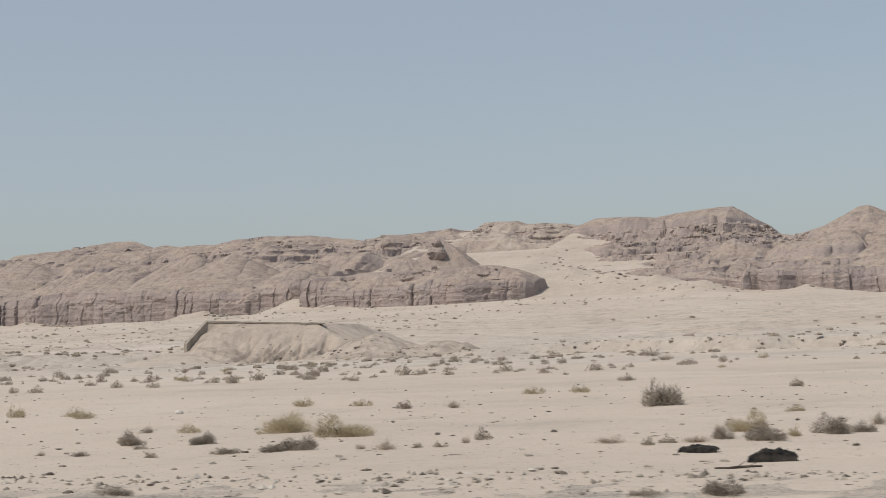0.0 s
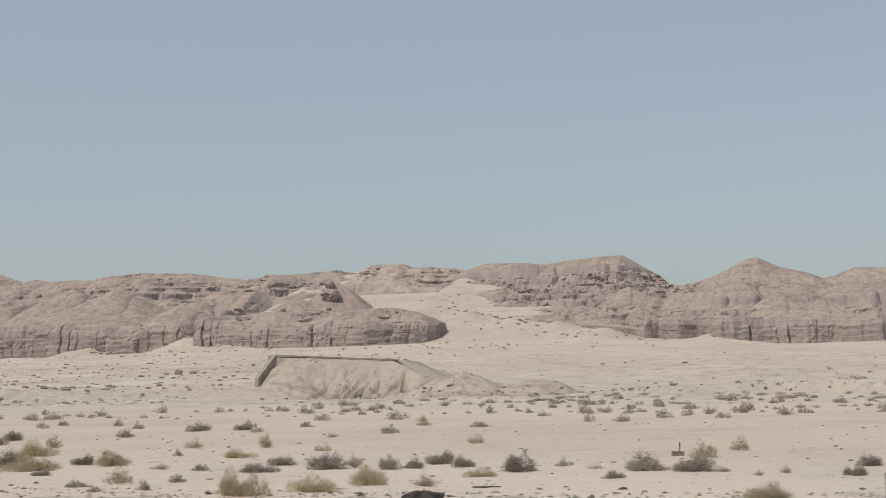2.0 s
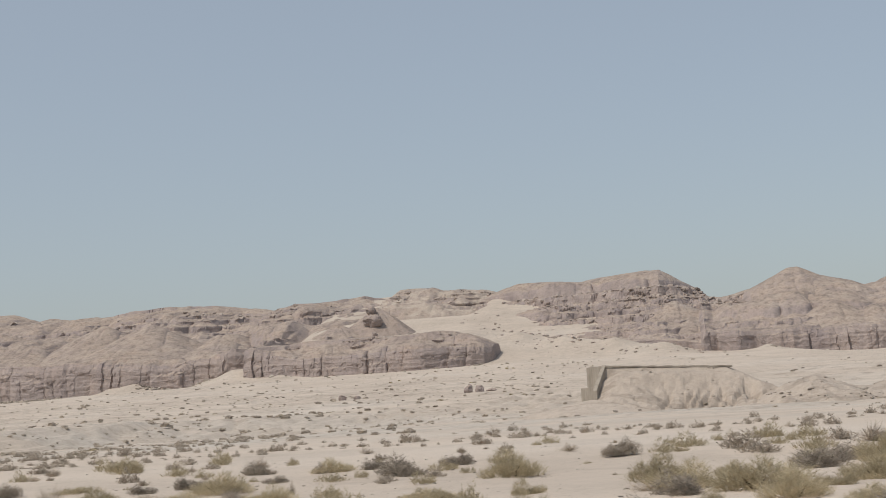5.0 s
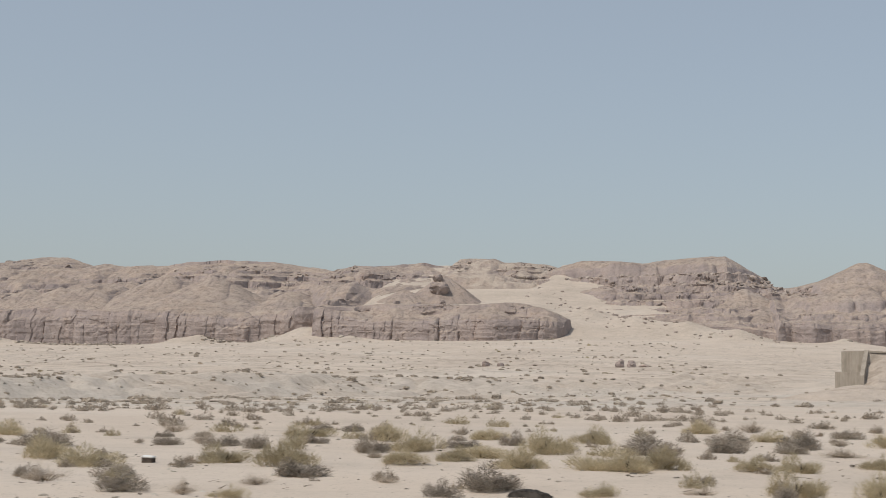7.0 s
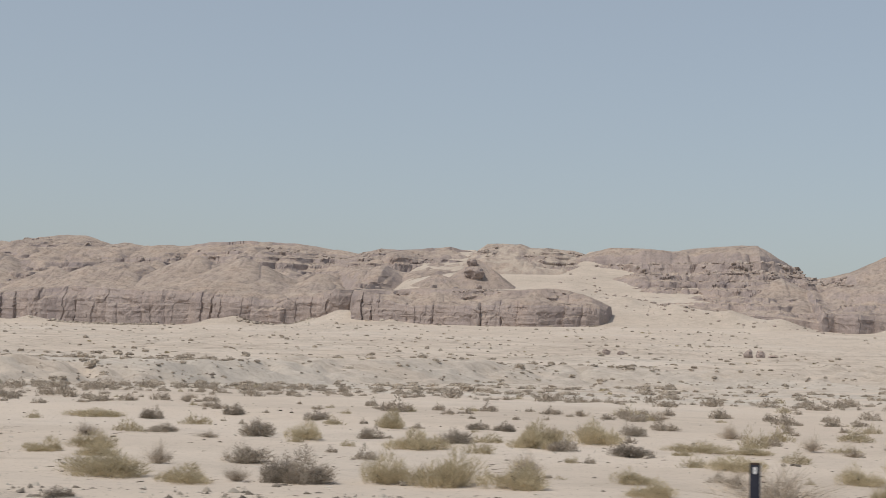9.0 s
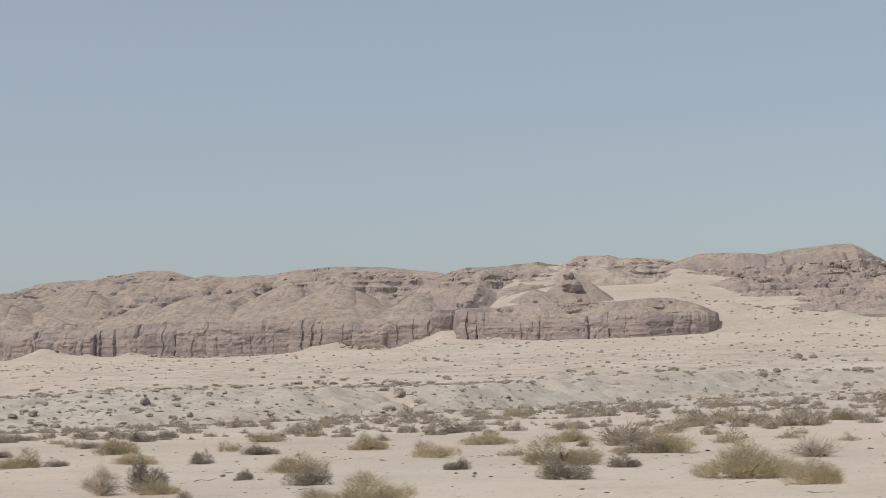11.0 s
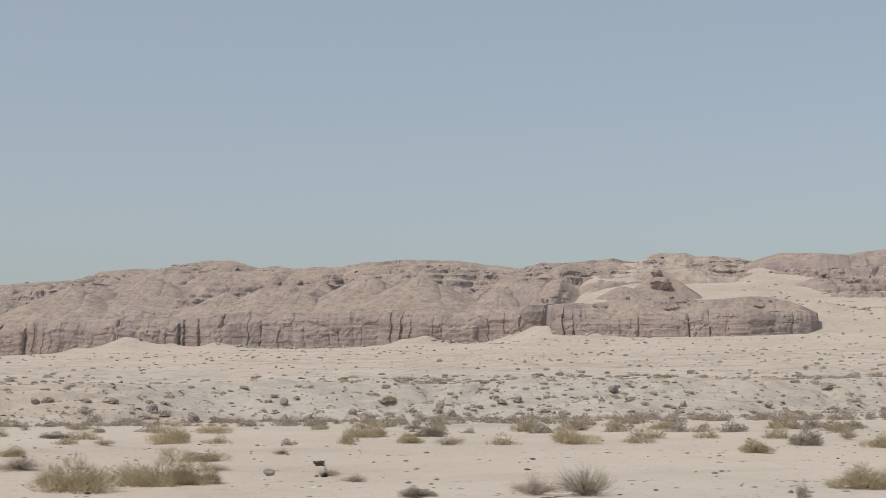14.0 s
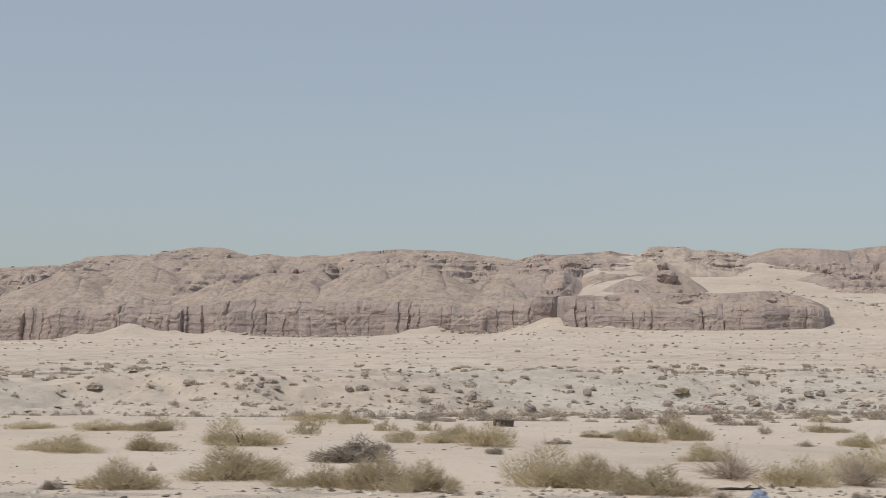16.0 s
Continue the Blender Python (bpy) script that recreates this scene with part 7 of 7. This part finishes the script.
tyre_scrap(-379.8, 41.0, 0.45, 0.30, 20, 8, "curled scrap of black tyre standing on sand")

CHUNKS = [rock_mesh("asphalt_chunk", q + 20, 1.1, 0.5, 2) for q in range(6)]
SPREAD = random.Random(77)
for ax, ay, aw, ah, aq in ((-40.72, 42.7, 0.34, 0.16, 0), (-40.55, 43.0, 0.36, 0.22, 1), (-40.42, 44.0, 0.42, 0.24, 2), (-40.15, 44.2, 0.36, 0.12, 3), (-39.68, 43.0, 0.26, 0.14, 1),
                           (-39.2, 37.5, 0.34, 0.2, 2), (-39.0, 37.6, 0.36, 0.22, 0), (-38.95, 39.0, 0.34, 0.16, 3), (-38.8, 39.4, 0.32, 0.16, 1), (-38.58, 38.0, 0.44, 0.2, 0),
                           (-40.0, 37.0, 0.42, 0.12, 2), (-39.7, 37.2, 0.30, 0.08, 3), (-36.99, 36.0, 0.42, 0.24, 1), (-37.36, 35.7, 0.16, 0.09, 4), (-38.74, 35.7, 0.14, 0.08, 5),
                           (-39.08, 34.0, 0.14, 0.07, 3), (-38.05, 37.8, 0.30, 0.22, 5), (-358.7, 43.7, 0.38, 0.2, 2), (-357.3, 38.6, 0.24, 0.16, 0)):
    for share, off in ((0.95, 0.0), (0.45, 0.22)):
        thing("asphalt_chunk", CHUNKS[(aq + int(off * 10)) % 6], ASPHALT, ax + off * SPREAD.uniform(-1, 1), ay + off * SPREAD.uniform(-1, 1),
              (aw * share * 1.1, aw * share * 0.8, ah * 2.4 * share), SPREAD.uniform(0, 360), "broken lump of black asphalt dumped on sand", "asphalt", "dumped asphalt lumps",
              tilt=(SPREAD.uniform(-18, 18), SPREAD.uniform(-18, 18)))
GREYROCK = [rock_mesh("field_stone", q + 40, 0.3, 0.7) for q in range(3)]
for ax, ay, aw, ah, aq in ((-358.74, 38.75, 0.33, 0.2, 0), (-300.6, 39.5, 0.43, 0.2, 1), (-299.85, 40.0, 0.43, 0.2, 2), (-380.8, 40.25, 0.85, 0.32, 0), (-285.0, 76.0, 0.55, 0.33, 1)):
    thing("field_stone", GREYROCK[aq], STONE, ax, ay, (aw, aw * 0.8, ah * 1.6), 80 * aq + ax, "rounded grey stone lying on the sand", "stone", "stones on the plain")
WHITES = [rock_mesh("white_stone", q + 50, 0.4, 0.5) for q in range(2)]
for ax, ay, aw, ah, aq in ((-138.2, 34.2, 0.5, 0.17, 0), (-139.3, 32.7, 0.55, 0.12, 1), (-138.8, 32.9, 0.4, 0.12, 0), (-209.2, 35.2, 0.25, 0.08, 1), (-204.6, 31.7, 0.18, 0.11, 0), (-345.8, 33.0, 0.3, 0.12, 1),
                           (-28.0, 60.0, 0.4, 0.2, 0), (-7.5, 62.0, 0.45, 0.22, 1), (-356.5, 34.6, 0.2, 0.1, 0), (-358.4, 37.0, 0.16, 0.08, 1)):
    thing("white_stone", WHITES[aq], CHALK, ax, ay, (aw, aw * 0.7, ah * 2), 60 * aq + ax * 5, "white chalky stone lying on the sand", "stone", "white stones on the plain")


def log(x, y, length, thick, turn, mat, label, seed=0):
    """A crooked dead limb with stubs."""
    root = tagged(new("dead_branch"), label, "branch", "dead wood on the plain")
    root.matrix_basis = pose(x, y, settle(x, y, 0.0) + thick * 0.3, 0, 0, turn)
    r = random.Random(seed + int(length * 100))

    def limb(name, a, b, r0, r1, wob):
        bm = bmesh.new()
        rings = []
        for k in range(8):
            t = k / 7
            c = a.lerp(b, t) + Vector((0, r.uniform(-wob, wob), r.uniform(-wob, wob) * 0.4))
            rad = r0 + (r1 - r0) * t
            rings.append([bm.verts.new(c + Vector((0, rad * math.cos(q * math.pi / 3), rad * math.sin(q * math.pi / 3)))) for q in range(6)])
        for u, v in zip(rings, rings[1:]):
            for q in range(6):
                bm.faces.new((u[q], u[(q + 1) % 6], v[(q + 1) % 6], v[q]))
        bm.faces.new(rings[0][::-1])
        bm.faces.new(rings[-1])
        part(name, bm, mat, root)
    limb("limb", Vector((-length / 2, 0, 0)), Vector((length / 2, 0.05, 0.02)), thick / 2, thick / 3, thick * 0.35)
    for k in range(2):
        s = r.uniform(-0.3, 0.3) * length
        limb("stub", Vector((s, 0, 0)), Vector((s + 0.22 * length, r.choice((-1, 1)) * 0.16 * length, 0.13 * length)), thick / 5, thick / 12, thick * 0.1)


log(-1.3, 28.5, 0.85, 0.06, 10, CHAR, "thin dead branch lying on sand", 1)
log(-33.9, 37.0, 1.1, 0.10, 0, TIMBER, "bleached dead branch lying on sand", 2)
# stands for a dark grey slab, though built as a limb with stubs
log(-37.45, 38.3, 1.2, 0.24, -6, TIMBER, "dark grey slab lying on sand, shaped as a log", 3)
log(-164.2, 49.2, 1.6, 0.08, 3, CHAR, "thin charred branch lying on sand", 4)
log(-305.5, 51.0, 1.85, 0.22, 12, TIMBER, "bleached log among dry bushes", 5)
log(-339.2, 58.5, 1.1, 0.09, -2, CHAR, "dark branch lying on sand", 6)
log(-395.9, 32.0, 0.85, 0.07, -5, CHAR, "dark twisted branch at the gravel edge", 7)
log(-57.2, 36.5, 0.7, 0.05, -14, CHAR, "thin dark branch beside a shrub", 8)


def crate(name, x, y, w, d, h, turn, mat, label, category, lid=None):
    """A battered box: body, and a proud lid or edge."""
    root = tagged(new(name), label, category)
    root.matrix_basis = pose(x, y, settle(x, y, 0.02), 2, 3, turn)
    bm = bmesh.new()
    prism(bm, [(-w / 2, -d / 2), (w / 2, -d / 2), (w / 2, d / 2), (-w / 2, d / 2)], 0, h * 0.8)
    part("body", bevelled(bm, 0.012), mat, root)
    bm = bmesh.new()
    k = 0.53
    prism(bm, [(-w * k, -d * k), (w * k, -d * k), (w * k, d * k), (-w * k, d * k)], h * 0.803, h)
    part("lid", bevelled(bm, 0.012), lid or mat, root)
    return root


crate("wooden_box", -322.4, 49.7, 0.32, 0.25, 0.19, 8, CHAR, "small dark wooden box among shrubs", "box")
crate("box", -190.5, 42.7, 0.32, 0.25, 0.24, -6, CHAR, "small dark box with a white lid on sand", "box", WHITE)
crate("concrete_block", -404.4, 71.5, 0.92, 0.4, 0.27, 2, CHAR, "long dark block lying on pale sand", "block")
crate("plank_stack", -341.8, 38.2, 0.5, 0.2, 0.15, -16, TIMBER, "short weathered plank lying on sand", "plank")
crate("plank_stack", -382.4, 41.5, 0.36, 0.2, 0.12, 5, CHAR, "short dark plank lying on sand", "plank")
crate("rubber_slab", -153.0, 29.6, 0.78, 0.3, 0.13, 3, RUBBER, "flat black slab on the gravel edge", "slab")
staked = crate("staked_block", -53.5, 54.7, 0.42, 0.25, 0.2, 4, TIMBER, "low grey block with a thin upright stake", "block")
part("stake", bevelled(prism(bmesh.new(), [(0.03, -0.02), (0.07, -0.02), (0.07, 0.02), (0.03, 0.02)], 0.2, 0.52), 0.006), CHAR, staked, "thin dark stake")


def bag(x, y, w, h, mat, label, seed):
    bm = bmesh.new()
    bmesh.ops.create_icosphere(bm, subdivisions=3, radius=0.5)
    for v in bm.verts:
        v.co *= 1 + 0.5 * noise.noise(v.co * 4 + Vector((seed, 0, 0)))
        v.co = Vector((v.co.x * w, v.co.y * w * 0.7, max(-0.1, v.co.z) * h * 1.6))
    ob = part("plastic_bag", bm, mat)
    ob.location = (x, y, settle(x, y, -0.02))
    tagged(ob, label, "bag", "litter by the road")


bag(-366.0, 33.0, 0.26, 0.22, BLUE, "crumpled pale blue plastic bag caught beside a bush", 1)
bag(-395.6, 30.4, 0.34, 0.16, BLUE, "crumpled pale blue plastic bag on gravel", 2)
bag(-374.5, 33.5, 0.2, 0.1, WHITE, "crumpled white plastic bag on sand", 3)
bag(-301.5, 37.5, 0.4, 0.14, WHITE, "crumpled white plastic sheet on sand", 4)
bag(-379.0, 33.5, 0.25, 0.12, WHITE, "crumpled white plastic bag among dry bushes", 5)
